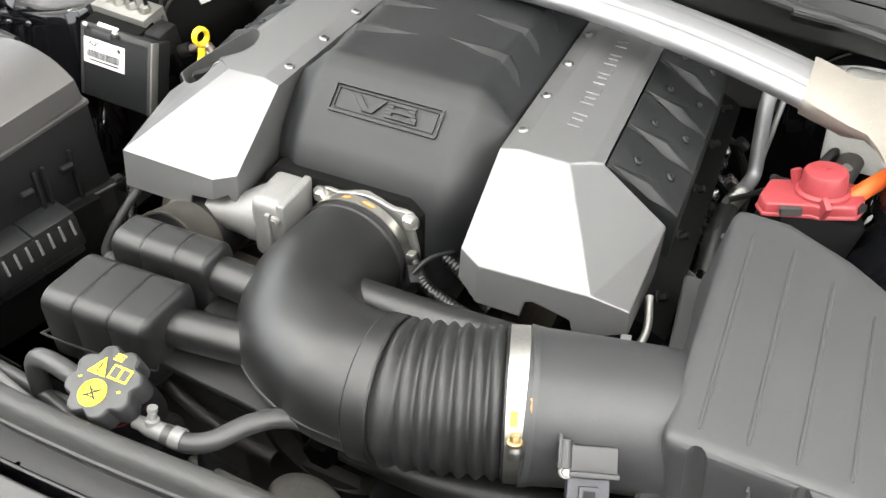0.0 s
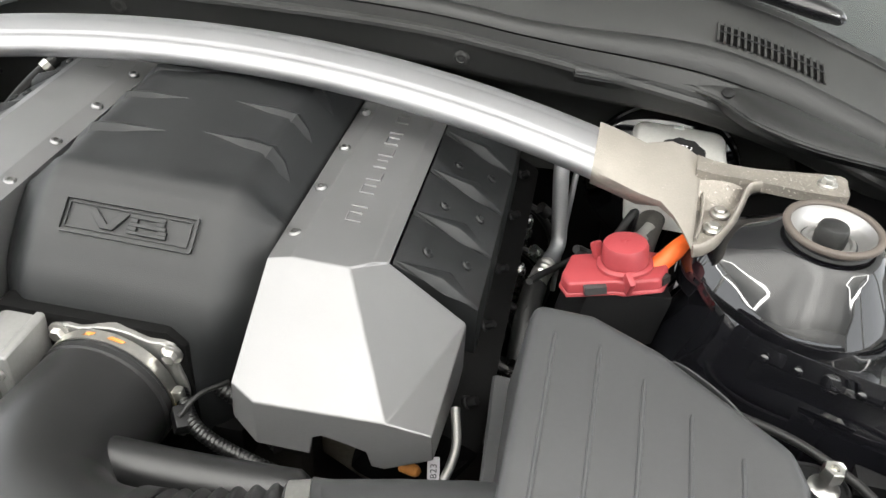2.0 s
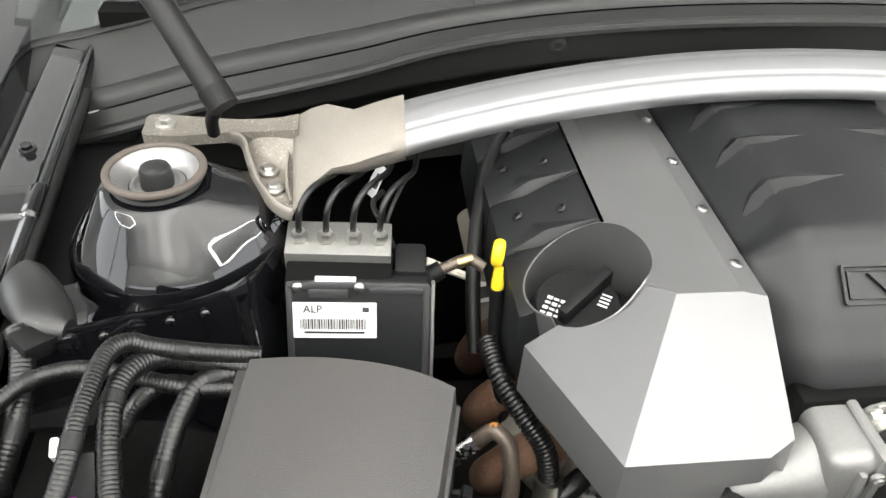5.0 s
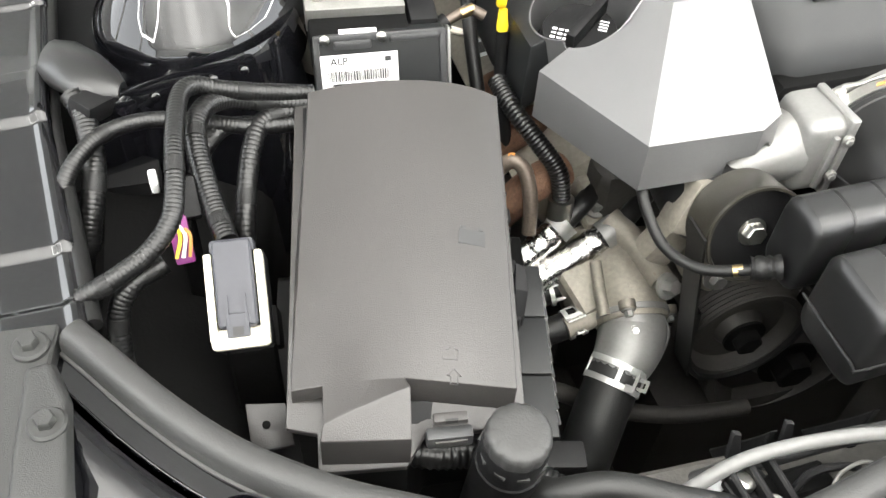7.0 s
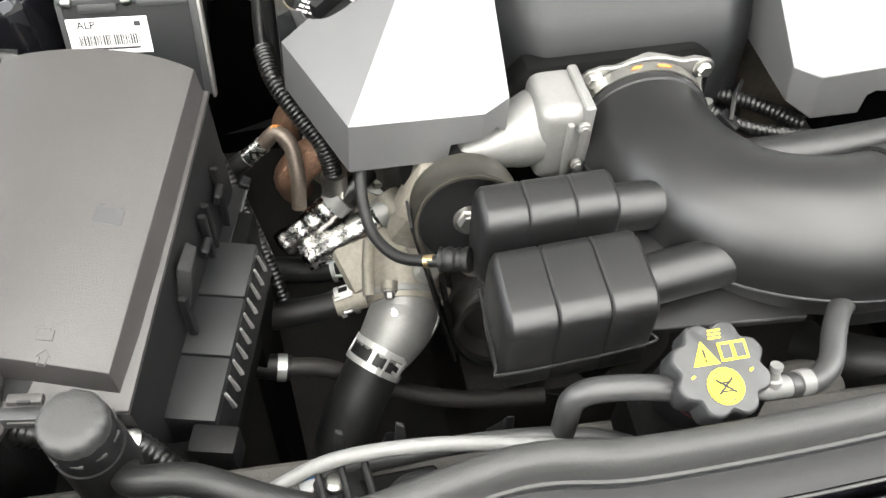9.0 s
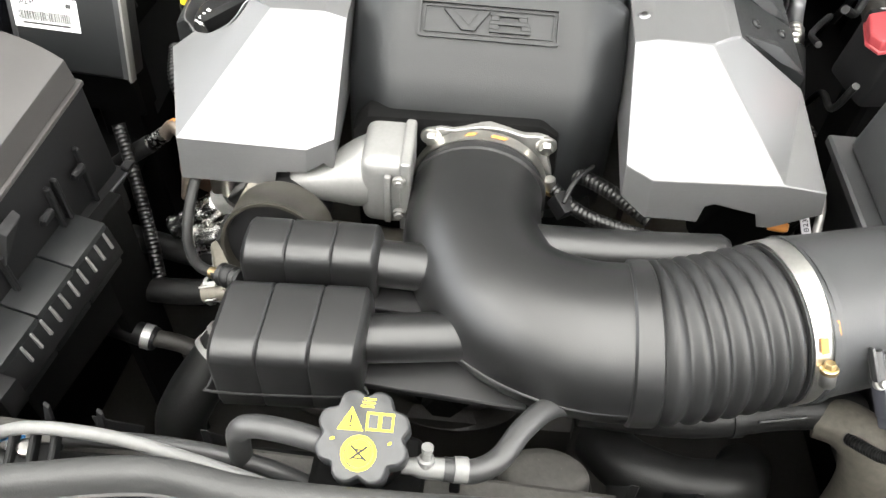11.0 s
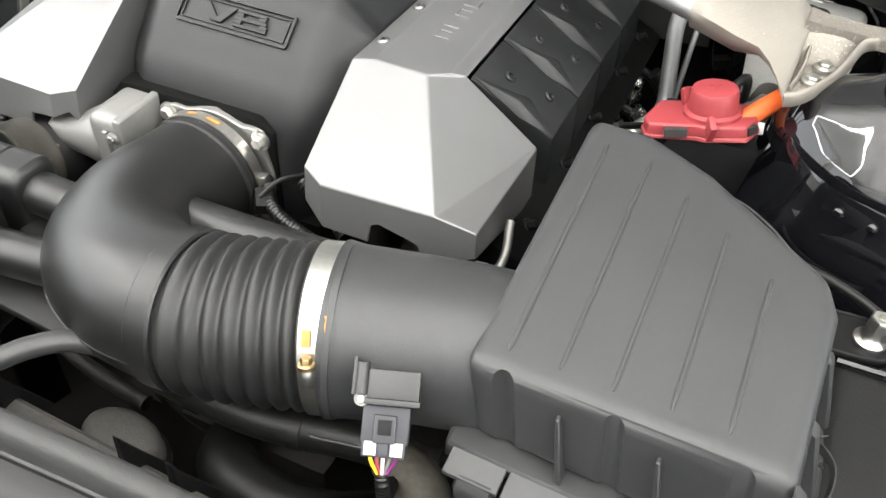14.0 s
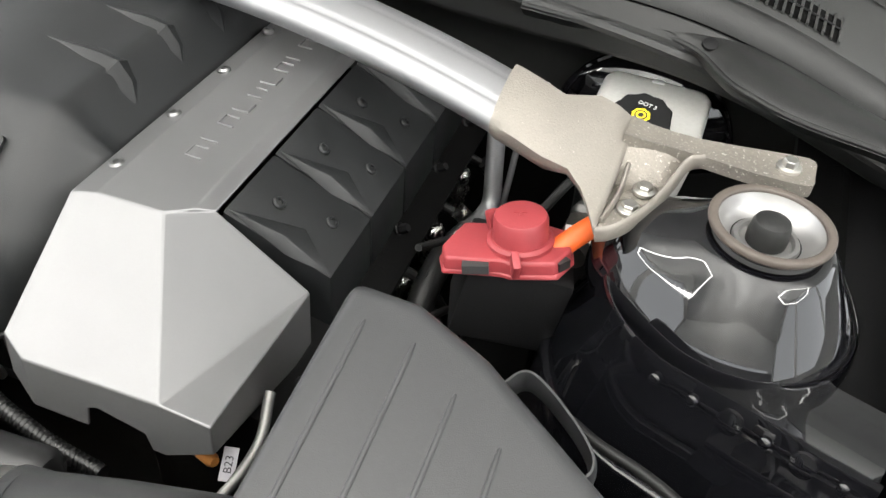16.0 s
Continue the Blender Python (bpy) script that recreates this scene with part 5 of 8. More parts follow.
part("cylinder", tube([(0.415, 0.33, 0.895), (0.40, 0.25, 0.885), (0.398, 0.20, 0.88)], 0.014, 20, 4), "grime", bst, "cast brake cylinder")
part("plate_label", box((0.402, 0.205, 0.902), (0.026, 0.012, 0.003), (30, 0, 10), 0.0005, 1), "white", bst, "small pale data label")

# air-conditioning pipes
ac = thing("air_conditioning_pipe", "bare aluminium air-conditioning pipe ending in a black hose", "pipe")
part("pipe", tube([(0.318, 0.300, 0.955), (0.309, 0.272, 0.968), (0.306, 0.258, 0.955), (0.312, 0.244, 0.915), (0.317, 0.231, 0.884), (0.314, 0.212, 0.878), (0.311, 0.196, 0.879)], 0.0080, 18, 8), "tin", ac)
part("ferrule", tube([(0.311, 0.196, 0.879), (0.307, 0.176, 0.881), (0.304, 0.158, 0.880)], lambda s: 0.0098 if int(s * 9) % 2 else 0.0082, 18, 10), "steel", ac)
part("hose", tube([(0.304, 0.158, 0.880), (0.302, 0.120, 0.868), (0.305, 0.065, 0.830), (0.308, 0.0, 0.77), (0.30, -0.06, 0.70)], 0.0115, 16, 8), "rubber", ac)
ac2 = thing("air_conditioning_pipe", "thin bare aluminium pipe beside the thicker one", "pipe")
part("pipe", tube([(0.326, 0.345, 0.945), (0.322, 0.312, 0.950), (0.321, 0.290, 0.925), (0.320, 0.270, 0.86), (0.320, 0.255, 0.80)], 0.0030, 12, 8), "tin", ac2)

# stud of the filter box mount and the hose beside it
sm = thing("filter_box_mount", "black mounting tab with a bright flanged stud", "mount")
edge = [(0.498, -0.056), (0.516, -0.054)] + [(0.521 + 0.0165 * math.sin(q), -0.072 + 0.0165 * math.cos(q)) for q in [radians(a) for a in range(10, 175, 15)]] + [(0.516, -0.090), (0.498, -0.092)]
part("tab", solid([(x, y, 0.946) for x, y in edge], [(x, y, 0.941) for x, y in edge], 0.001, 1), "black", sm)
part("tab_rim", tube([(x, y, 0.946) for x, y in edge], 0.0016, 8, 2), "black", sm)
part("stud", lathe([(0.0105, 0.0), (0.0105, 0.002), (0.008, 0.004), (0.006, 0.007), (0.006, 0.013)], aim((0.521, -0.072, 0.946), (0, 0, 1)), 28), "steel", sm)
part("nut", lathe([(0.0078, 0.012), (0.0078, 0.019), (0.0066, 0.0205), (0.0035, 0.0205), (0.003, 0.017)], aim((0.521, -0.072, 0.946), (0.05, 0.05, 1)), 6), "steel", sm, "bright hexagon nut")
hs = thing("washer_hose", "thin black washer hose with a pale clip by the stud", "hose")
part("hose", tube([(0.445, -0.020, 0.952), (0.463, -0.031, 0.955), (0.490, -0.040, 0.956), (0.513, -0.051, 0.956), (0.543, -0.073, 0.955), (0.558, -0.095, 0.953), (0.566, -0.118, 0.949), (0.568, -0.18, 0.935), (0.562, -0.26, 0.915)], 0.0034, 12, 8), "rubber", hs)
part("clip", box((0.529, -0.062, 0.9585), (0.006, 0.006, 0.005), (0, 20, 25), 0.0015, 2), "white", hs)
lp = thing("wheel_liner", "black plastic panel behind the headlamp", "panel", at=B)
part("panel", solid([(0.50, -0.085, 0.925), (0.68, -0.10, 0.935), (0.68, -0.42, 0.90), (0.515, -0.42, 0.885)], [(0.50, -0.085, 0.80), (0.68, -0.10, 0.80), (0.68, -0.42, 0.80), (0.515, -0.42, 0.80)], 0.012, 3), "rubber", lp)
part("panel_rib", tube([(0.505, -0.090, 0.9255), (0.60, -0.093, 0.9325), (0.68, -0.10, 0.937)], 0.004, 10, 4), "paint", lp)

ll = thing("wheel_liner", "satin black plastic liner below the wiring looms", "panel")
part("panel", solid([(-0.455, -0.06, 0.800), (-0.640, -0.06, 0.815), (-0.640, -0.24, 0.830), (-0.560, -0.33, 0.835), (-0.455, -0.38, 0.830)], [(-0.455, -0.06, 0.76), (-0.640, -0.06, 0.76), (-0.640, -0.24, 0.76), (-0.560, -0.33, 0.76), (-0.455, -0.38, 0.76)], 0.012, 3), "tube", ll)
part("panel_rib", tube([(-0.46, -0.222, 0.829), (-0.52, -0.212, 0.832), (-0.60, -0.200, 0.834)], 0.0045, 10, 5), "tube", ll)
# things on the flank of the engine
rb = thing("valve_cover", "black valve cover with ignition coils and plug leads", "valve cover", at=E)
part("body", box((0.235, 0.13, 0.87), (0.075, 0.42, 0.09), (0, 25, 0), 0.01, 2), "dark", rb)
for i, y in enumerate((-0.06, 0.03, 0.11, 0.20, 0.28)):
    part("coil_stud", hexbolt((0.268, y + 0.02, 0.905), (0.8, -0.1, 0.6), 0.004, 0.009), "black", rb)
    part("ignition_coil", box((0.264, y, 0.880), (0.022, 0.040, 0.028), (0, 30, 0), 0.006, 3), "black", rb)
    part("plug_lead", tube([(0.270, y, 0.885), (0.295, y + 0.01, 0.865), (0.315, y + 0.02, 0.82), (0.305, y + 0.03, 0.76)], 0.0048, 10, 6), "rubber", rb)
    part("lead_clip", lathe([(0.0075, -0.006), (0.0075, 0.006)], aim((0.298, y + 0.006, 0.874), (0.6, 0.2, -0.6)), 12), "foil" if i % 2 else "rubber", rb)
for x, y, z, up in ((0.279, 0.174, 0.872, 0.016), (0.277, 0.250, 0.880, 0.014), (0.275, 0.112, 0.868, 0.013), (0.276, 0.045, 0.862, 0.012)):
    hs_ = thing("plug_heat_shield", "crumpled bright heat shield round a spark plug lead", "heat shield", "plug heat shields", at=E)
    part("sleeve", tube([(x, y, z - 0.03), (x + 0.004, y, z - 0.01), (x + 0.002, y + 0.003, z + up * 0.4)], lambda s: 0.0092 + 0.0010 * math.sin(s * 17), 18, 8), "foil", hs_, angle=80)
    part("lead", tube([(x + 0.002, y + 0.003, z + up * 0.4), (x - 0.004, y + 0.010, z + up), (x - 0.016, y + 0.018, z + up * 1.1)], 0.0052, 12, 6), "rubber", hs_)
    part("stem", tube([(x, y, z - 0.03), (x - 0.03, y, z - 0.07)], 0.006, 10, 2), "dark", hs_)
co = thing("coolant_line", "steel coolant line with a printed tag below the silver cover", "pipe", at=E)
part("line", tube([(0.262, -0.07, 0.93), (0.268, -0.10, 0.915), (0.255, -0.135, 0.895), (0.23, -0.15, 0.88)], 0.0034, 12, 8), "castgrey", co)
part("tag", box((0.256, -0.112, 0.908), (0.009, 0.020, 0.001), (35, 10, 20), 0.0003, 1), "paleplug", co, "grey printed tag")
part("tag_print", words("B23", 0.0068, pose(0.256, -0.112, 0.908, 35, 10, 20) @ pose(0, 0, 0.0006, 0, 0, 90), 0.0002), "ink", co)
part("sensor", lathe([(0.0045, 0), (0.0045, 0.012), (0.003, 0.015)], aim((0.232, -0.105, 0.898), (0.7, -0.3, 0.2)), 14), "orangemark", co, "small orange sensor")
lm = thing("wiring_loom", "black corrugated wiring loom below the intake", "wiring loom")
part("conduit", ribbed([(0.065, -0.085, 0.905), (0.095, -0.115, 0.905), (0.15, -0.13, 0.903), (0.20, -0.135, 0.90)], 0.0055, 0.0035), "loom", lm)
part("plug", box((0.078, -0.108, 0.905), (0.014, 0.018, 0.014), (20, 10, 40), 0.002, 2), "black", lm)
part("plug_wire", tube([(0.078, -0.112, 0.912), (0.086, -0.095, 0.92), (0.10, -0.075, 0.918)], 0.002, 8, 6), "rubber", lm)
part("conduit", ribbed([(0.07, -0.06, 0.90), (0.11, -0.075, 0.897), (0.15, -0.10, 0.89)], 0.0065, 0.004), "loom", lm)
for i, (a, b, c) in enumerate((((0.31, 0.02, 0.95), (0.315, 0.05, 0.90), (0.33, 0.12, 0.86)), ((0.335, 0.16, 0.93), (0.36, 0.19, 0.91), (0.385, 0.24, 0.93)), ((0.30, 0.10, 0.93), (0.315, 0.16, 0.90), (0.35, 0.22, 0.88)), ((0.36, 0.04, 0.90), (0.39, 0.02, 0.86), (0.41, 0.05, 0.78)))):
    w = thing("cable", "thin black cable hanging beside the engine", "cable", "loose cables")
    part("sleeve", tube([a, b, c, (c[0], c[1] + 0.05, c[2] - 0.10)], 0.0032 + 0.001 * (i % 2), 10, 8), "rubber", w)



# ---- left side of the bay ----
def fuse_box():
    t = thing("fuse_box", "grey-black fuse box with a smooth arched lid", "fuse box")
    # lid: arched across, its front corner cut away
    def ring(u, drop=0.0, grow=0.0):
        """A cross line of the lid at the share u of its length, from the back to the front."""
        lx, ly, lz = (-0.440 - 0.042 * u), (-0.053 - 0.216 * u), (0.9735 - 0.045 * u)
        rx, ry, rz = (-0.3120 - 0.0478 * u), (-0.080 - 0.216 * u), (0.9835 - 0.040 * u)
        pts = []
        for i in range(15):
            f = i / 14
            z = lz + (rz - lz) * f
            arch = 0.0125 * (1 - (1 - f / 0.55) ** 1.9) if f < 0.55 else 0.0125 * (1 - ((f - 0.55) / 0.45) ** 2.5)
            pts.append(V(lx + (rx - lx) * f, ly + (ry - ly) * f, z + arch - 0.0105 * f))
        if u > 0.9:
            # the arch runs out into a straight step edge
            for i in range(8, 14):
                pts[i].z = pts[7].z + (pts[14].z - pts[7].z) * (i - 7) / 7
        return pts

    bm = bmesh.new()
    us = [0, 0.01, 0.2, 0.4, 0.6, 0.8, 0.975]
    rows = []
    for u in us:
        rows.append([bm.verts.new(p) for p in ring(u)])
    # front: the left part runs on as a sloping nose, the right part ends in a step
    split = 7
    nose = []
    for k, (p, q) in enumerate((((-0.467, -0.2915, 0.9355), (-0.4185, -0.2855, 0.9478)), ((-0.470, -0.2985, 0.9300), (-0.4225, -0.3085, 0.9325)))):
        nose.append([bm.verts.new(V(*p).lerp(V(*q), i / (split - 2)) + V(0, 0, 0.0012 * math.sin(math.pi * i / (split - 2)) * (1 - k))) for i in range(split - 1)])
    for a, b in zip(rows, rows[1:]):
        for i in range(14):
            bm.faces.new((a[i], a[i + 1], b[i + 1], b[i]))
    last = rows[-1]
    seg = last[2:split + 1]
    for row in nose:
        for i in range(len(row) - 1):
            bm.faces.new((seg[i], seg[i + 1], row[i + 1], row[i]))
        seg = row
    edge = [e for e in bm.edges if e.is_boundary]
    got = bmesh.ops.extrude_edge_only(bm, edges=edge)
    low = [v for v in got["geom"] if isinstance(v, bmesh.types.BMVert)]
    cen = V(-0.40, -0.17, 0)
    for v in low:
        out = (V(v.co.x, v.co.y, 0) - cen).normalized()
        front = v.co.y < -0.262
        drop = 0.0235 if v.co.y < -0.284 and v.co.x < -0.415 else 0.011 if v.co.x < -0.440 else 0.022
        v.co += out * (0.0004 if front else 0.003) + V(0, 0, -drop)
    bmesh.ops.recalc_face_normals(bm, faces=bm.faces)
    lid = part("lid", bm, "lid", t, angle=16)
    bv = lid.modifiers.new("edges", "BEVEL")
    bv.width, bv.segments, bv.limit_method, bv.angle_limit = 0.0024, 3, "ANGLE", radians(17)
    # body
    foot = [(-0.447, -0.047), (-0.308, -0.075), (-0.3555, -0.2985), (-0.412, -0.2935), (-0.424, -0.3075), (-0.4695, -0.300), (-0.4675, -0.2800), (-0.482, -0.274)]
    zs = [0.960, 0.9495, 0.9105, 0.9175, 0.9075, 0.9050, 0.9140, 0.9165]
    part("body", solid([V(x, y, z) for (x, y), z in zip(foot, zs)], [V(x + 0.004, y * 0.98, 0.80) for x, y in foot], 0.004, 2), "black", t)
    lip = [(-0.4495, -0.0460), (-0.3065, -0.0745), (-0.3535, -0.3015), (-0.4125, -0.2985), (-0.4245, -0.3100), (-0.4725, -0.3025), (-0.4700, -0.2835), (-0.4865, -0.2780)]
    part("body_lip", solid([V(x, y, z) for (x, y), z in zip(lip, zs)], [V(x, y, z - 0.0045) for (x, y), z in zip(lip, zs)], 0.0014, 2), "lid", t, "flange under the lid")
    # relief signs on the lid: battery and arrow
    bpy.context.view_layer.update()

    def on_lid(x, y):
        ok, where, n, _ = lid.ray_cast(V(x, y, 1.2), V(0, 0, -1))
        side = V(0.2, 0.97, 0).cross(n).normalized()
        return plane_pose(where, side, n.cross(side))

    def outline(m, pts, w=0.0007, close=True):
        """A thin raised line along the points on the lid."""
        run = [m @ V(x, y, 0.0001) for x, y in pts]
        return tube(run + run[:1] if close else run, w * 0.5, 6, straight=True)

    m = on_lid(-0.361, -0.196)
    sign = [box((0, 0, 0), (0.0165, 0.0105, 0.0005)), box((-0.0055, 0.0068, 0), (0.0034, 0.0018, 0.0005)), box((0.0055, 0.0068, 0), (0.0034, 0.0018, 0.0005))]
    for b in sign:
        b.transform(m)
    part("battery_sign", join(*sign), "airbox", t, "darker printed battery sign")
    m = on_lid(-0.392, -0.2675)
    part("corner_sign", join(outline(m, ((-0.0045, -0.003), (0.0045, -0.003), (0.0045, 0.003), (0.0025, 0.003), (0.0025, 0.0042), (-0.0005, 0.0042), (-0.0005, 0.003), (-0.0045, 0.003))), outline(m, ((-0.0062, 0.0005), (-0.0062, 0.0045), (-0.0022, 0.0058)), close=False)), "lid", t, "raised outline sign")
    m2 = on_lid(-0.3925, -0.2795)
    part("arrow_sign", outline(m2, ((-0.002, -0.005), (0.002, -0.005), (0.002, 0.0), (0.0042, 0.0), (0.0, 0.004), (-0.0042, 0.0), (-0.002, 0.0))), "lid", t, "raised outline sign")
    # latch under the step, side clip and mounting ear
    part("latch", box((-0.4015, -0.3075, 0.9265), (0.0255, 0.008, 0.0100), (0, 0, -6), 0.0018, 2), "airbox", t)
    part("latch_slot", box((-0.4015, -0.3120, 0.9275), (0.018, 0.0012, 0.004), (0, 0, -6), 0.0004, 1), "lid", t)
    part("latch_hook", box((-0.4000, -0.3020, 0.9355), (0.019, 0.006, 0.005), (0, 0, -6), 0.0014, 2), "lid", t)
    # near-black box imitates the shaded notch
    part("hook_notch", box((-0.4000, -0.3046, 0.9372), (0.007, 0.0016, 0.003), (0, 0, -6), 0.0003, 1), "ink", t)
    part("mounting_ear", solid([(-0.510, -0.2245, 0.8675), (-0.485, -0.229, 0.8675), (-0.483, -0.254, 0.8575), (-0.509, -0.254, 0.8575)], [(-0.510, -0.2245, 0.8645), (-0.485, -0.229, 0.8645), (-0.483, -0.254, 0.8545), (-0.509, -0.254, 0.8545)], 0.0006, 1), "lid", t)
    # dark disc in place of a cut hole, shade put into its colour
    part("ear_hole", lathe([(0.0026, -0.0022), (0.0026, 0.0006), (0.0004, 0.0008)], pose(-0.4985, -0.2400, 0.8632, 20, 0, 0), 20), "dark", t)
    for f in (0.16, 0.30, 0.34, 0.62):
        p = V(-0.305, -0.075, 0.91).lerp(V(-0.349, -0.300, 0.88), f)
        part("side_rib", box(p + V(0.0015, 0, -0.03), (0.006, 0.004, 0.07), (0, 0, -11), 0.001, 1), "black", t)
    for f in (0.20, 0.40):
        p = V(-0.305, -0.075, 0.91).lerp(V(-0.349, -0.300, 0.88), f)
        part("side_latch", box(p + V(0.004, 0, -0.012), (0.006, 0.014, 0.010), (0, 20, -11), 0.0015, 1), "black", t)
    part("side_clip", solid([(-0.331, -0.205, 0.915), (-0.325, -0.185, 0.918), (-0.335, -0.215, 0.89)], [(-0.322, -0.207, 0.912), (-0.318, -0.188, 0.915), (-0.326, -0.217, 0.888)], 0.0008, 1), "black", t)
    return t


fuse_box()
br_ = thing("fuse_box_bracket", "dark folded metal bracket under the fuse box", "bracket")
part("shelf", solid([(-0.32, -0.07, 0.852), (-0.294, -0.072, 0.850), (-0.312, -0.150, 0.848), (-0.34, -0.155, 0.848)], [(-0.32, -0.07, 0.849), (-0.294, -0.072, 0.847), (-0.312, -0.150, 0.845), (-0.34, -0.155, 0.845)], 0.0006, 1), "black", br_)
part("folded_edge", tube([(-0.294, -0.072, 0.851), (-0.303, -0.111, 0.850), (-0.312, -0.150, 0.849)], 0.0014, 8, 3), "airbox", br_)
part("tab", box((-0.296, -0.074, 0.855), (0.008, 0.010, 0.006), (0, 20, -10), 0.001, 1), "black", br_)
part("leg", box((-0.30, -0.13, 0.64), (0.012, 0.05, 0.43), (0, 0, -12), 0.001, 1), "dark", br_)


def side_module():
    t = thing("relay_module", "black finned relay module beside the fuse box", "relay module")
    a, b = V(-0.306, -0.140, 0.862), V(-0.336, -0.278, 0.852)
    d = (b - a)
    n = V(0.97, -0.21, 0)
    for i in range(3):
        p, q = a + d * (i / 3 + 0.004), a + d * ((i + 1) / 3 - 0.004)
        part("cover_panel", solid([p - n * 0.014, p + n * 0.020, q + n * 0.020, q - n * 0.014], [p - n * 0.015 - V(0, 0, 0.05), p + n * 0.022 - V(0, 0, 0.05), q + n * 0.022 - V(0, 0, 0.05), q - n * 0.015 - V(0, 0, 0.05)], 0.002, 2), "cover", t)
    for i in range(10):
        p = a + d * ((i + 0.6) / 11.5)
        part("fin", solid([p + n * 0.0215 + V(0, 0.0010, -0.0050), p + n * 0.0262 + V(0, 0.0010, -0.0215), p + n * 0.0262 + V(0, -0.0014, -0.0215), p + n * 0.0215 + V(0, -0.0014, -0.0050)], [p + n * 0.0180 + V(0, 0.0010, -0.0070), p + n * 0.0220 + V(0, 0.0010, -0.0240), p + n * 0.0220 + V(0, -0.0014, -0.0240), p + n * 0.0180 + V(0, -0.0014, -0.0070)], 0.0004, 1), "paleline", t, "pale moulded tooth")
    part("comb_back", solid([a + n * 0.019 - V(0, 0, 0.004), a + n * 0.0205 - V(0, 0, 0.006), b + n * 0.0200 - V(0, 0, 0.006), b + n * 0.019 - V(0, 0, 0.004)], [a + n * 0.016 - V(0, 0, 0.048), a + n * 0.0265 - V(0, 0, 0.036), b + n * 0.0255 - V(0, 0, 0.036), b + n * 0.016 - V(0, 0, 0.048)], 0.0012, 1), "black", t)
    part("socket", box((-0.318, -0.292, 0.835), (0.03, 0.02, 0.03), (0, 0, -12), 0.003, 2), "black", t)
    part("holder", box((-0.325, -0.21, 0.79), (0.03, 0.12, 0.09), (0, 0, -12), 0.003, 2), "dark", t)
    return t


side_module()


def brake_module():
    t = thing("brake_control_module", "black brake control module with label and aluminium valve block", "control module")
    fy = V(0.985, -0.05, 0)
    m = plane_pose((-0.372, 0.030, 0.914), (1, -0.055, 0.02), (0.0, 0.30, 0.95))

    def put(bm):
        bm.transform(m)
        return bm

    part("cover", put(box((0, 0, -0.012), (0.108, 0.086, 0.030), bevel=0.006, segs=3)), "cover", t)
    rim = [put(box((0, 0.040, 0.0025), (0.106, 0.006, 0.004), bevel=0.0015)), put(box((-0.051, 0.0, 0.0025), (0.005, 0.082, 0.004), bevel=0.0015)), put(box((0.051, 0.0, 0.0025), (0.006, 0.082, 0.004), bevel=0.0015)), put(box((-0.022, 0.0345, 0.003), (0.030, 0.008, 0.004), bevel=0.002)), put(box((0.028, 0.0375, 0.003), (0.04, 0.006, 0.004), bevel=0.002))]
    part("cover_rim", join(*rim), "airbox", t, "raised plastic rim")
    part("metal_edge", put(box((0.0555, 0.0, 0.001), (0.0026, 0.086, 0.010), bevel=0.0008)), "castgrey", t, "bright metal edge strip")
    part("label", put(box((-0.018, 0.0125, 0.0036), (0.063, 0.029, 0.0006))), "white", t, "white label with a barcode")
    part("label_text", put(words("ALP", 0.0085, pose(-0.034, 0.0215, 0.0041), 0.0001, 0.0001)), "ink", t)
    bars = []
    random.seed(4)
    x = -0.0435
    while x < 0.006:
        w = random.choice((0.0004, 0.0007, 0.0011))
        bars.append(put(box((x + w / 2, 0.0095, 0.0041), (w, 0.0085, 0.0002))))
        x += w + random.choice((0.0005, 0.0008))
    part("barcode", join(*bars), "ink", t)
    part("small_print", put(box((-0.018, 0.0025, 0.0041), (0.045, 0.0016, 0.0002))), "ink", t)
    part("logo_mark", put(box((0.0055, 0.0215, 0.0041), (0.005, 0.004, 0.0002))), "grey", t)
    for x in (-0.044, 0.001):
        part("rim_screw", put(lathe([(0.004, 0.004), (0.004, 0.007), (0.002, 0.008)], pose(x, 0.040, 0), 12)), "steel", t)
    # valve block behind with four unions
    part("mid_body", box((-0.386, 0.062, 0.940), (0.080, 0.035, 0.035), (15, 0, -3), 0.003, 2), "dark", t)
    part("mid_label", box((-0.389, 0.0445, 0.9545), (0.030, 0.001, 0.006), (-55, 0, -3)), "white", t)
    part("valve_block", box((-0.3865, 0.079, 0.9585), (0.080, 0.034, 0.022), (10, 0, -3), 0.0015, 2), "castgrey", t, "machined aluminium valve block")
    part("relay", box((-0.332, 0.068, 0.945), (0.024, 0.030, 0.03), (10, 0, -3), 0.004, 2), "black", t)
    for i in range(4):
        x = -0.4165 + 0.0203 * i
        part("union", hexbolt((x, 0.0765 - 0.001 * i, 0.9695), (0, -0.15, 1), 0.0062, 0.008, False), "steel", t, "brake pipe union")
        part("brake_pipe", tube([(x, 0.076, 0.972), (x + 0.0005, 0.075, 0.988), (x + 0.003, 0.079, 0.9995), (x + 0.010, 0.090, 1.0055), (x + 0.019, 0.108, 1.002), (x + 0.03, 0.15, 0.985), (x + 0.04, 0.25, 0.95)], 0.0025, 14, 10), "loom", t)
    part("bracket", box((-0.372, 0.07, 0.84), (0.07, 0.03, 0.10), (0, 0, -3), 0.003, 1), "dark", t)
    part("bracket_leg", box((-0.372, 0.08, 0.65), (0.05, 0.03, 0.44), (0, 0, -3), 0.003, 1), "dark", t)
    return t


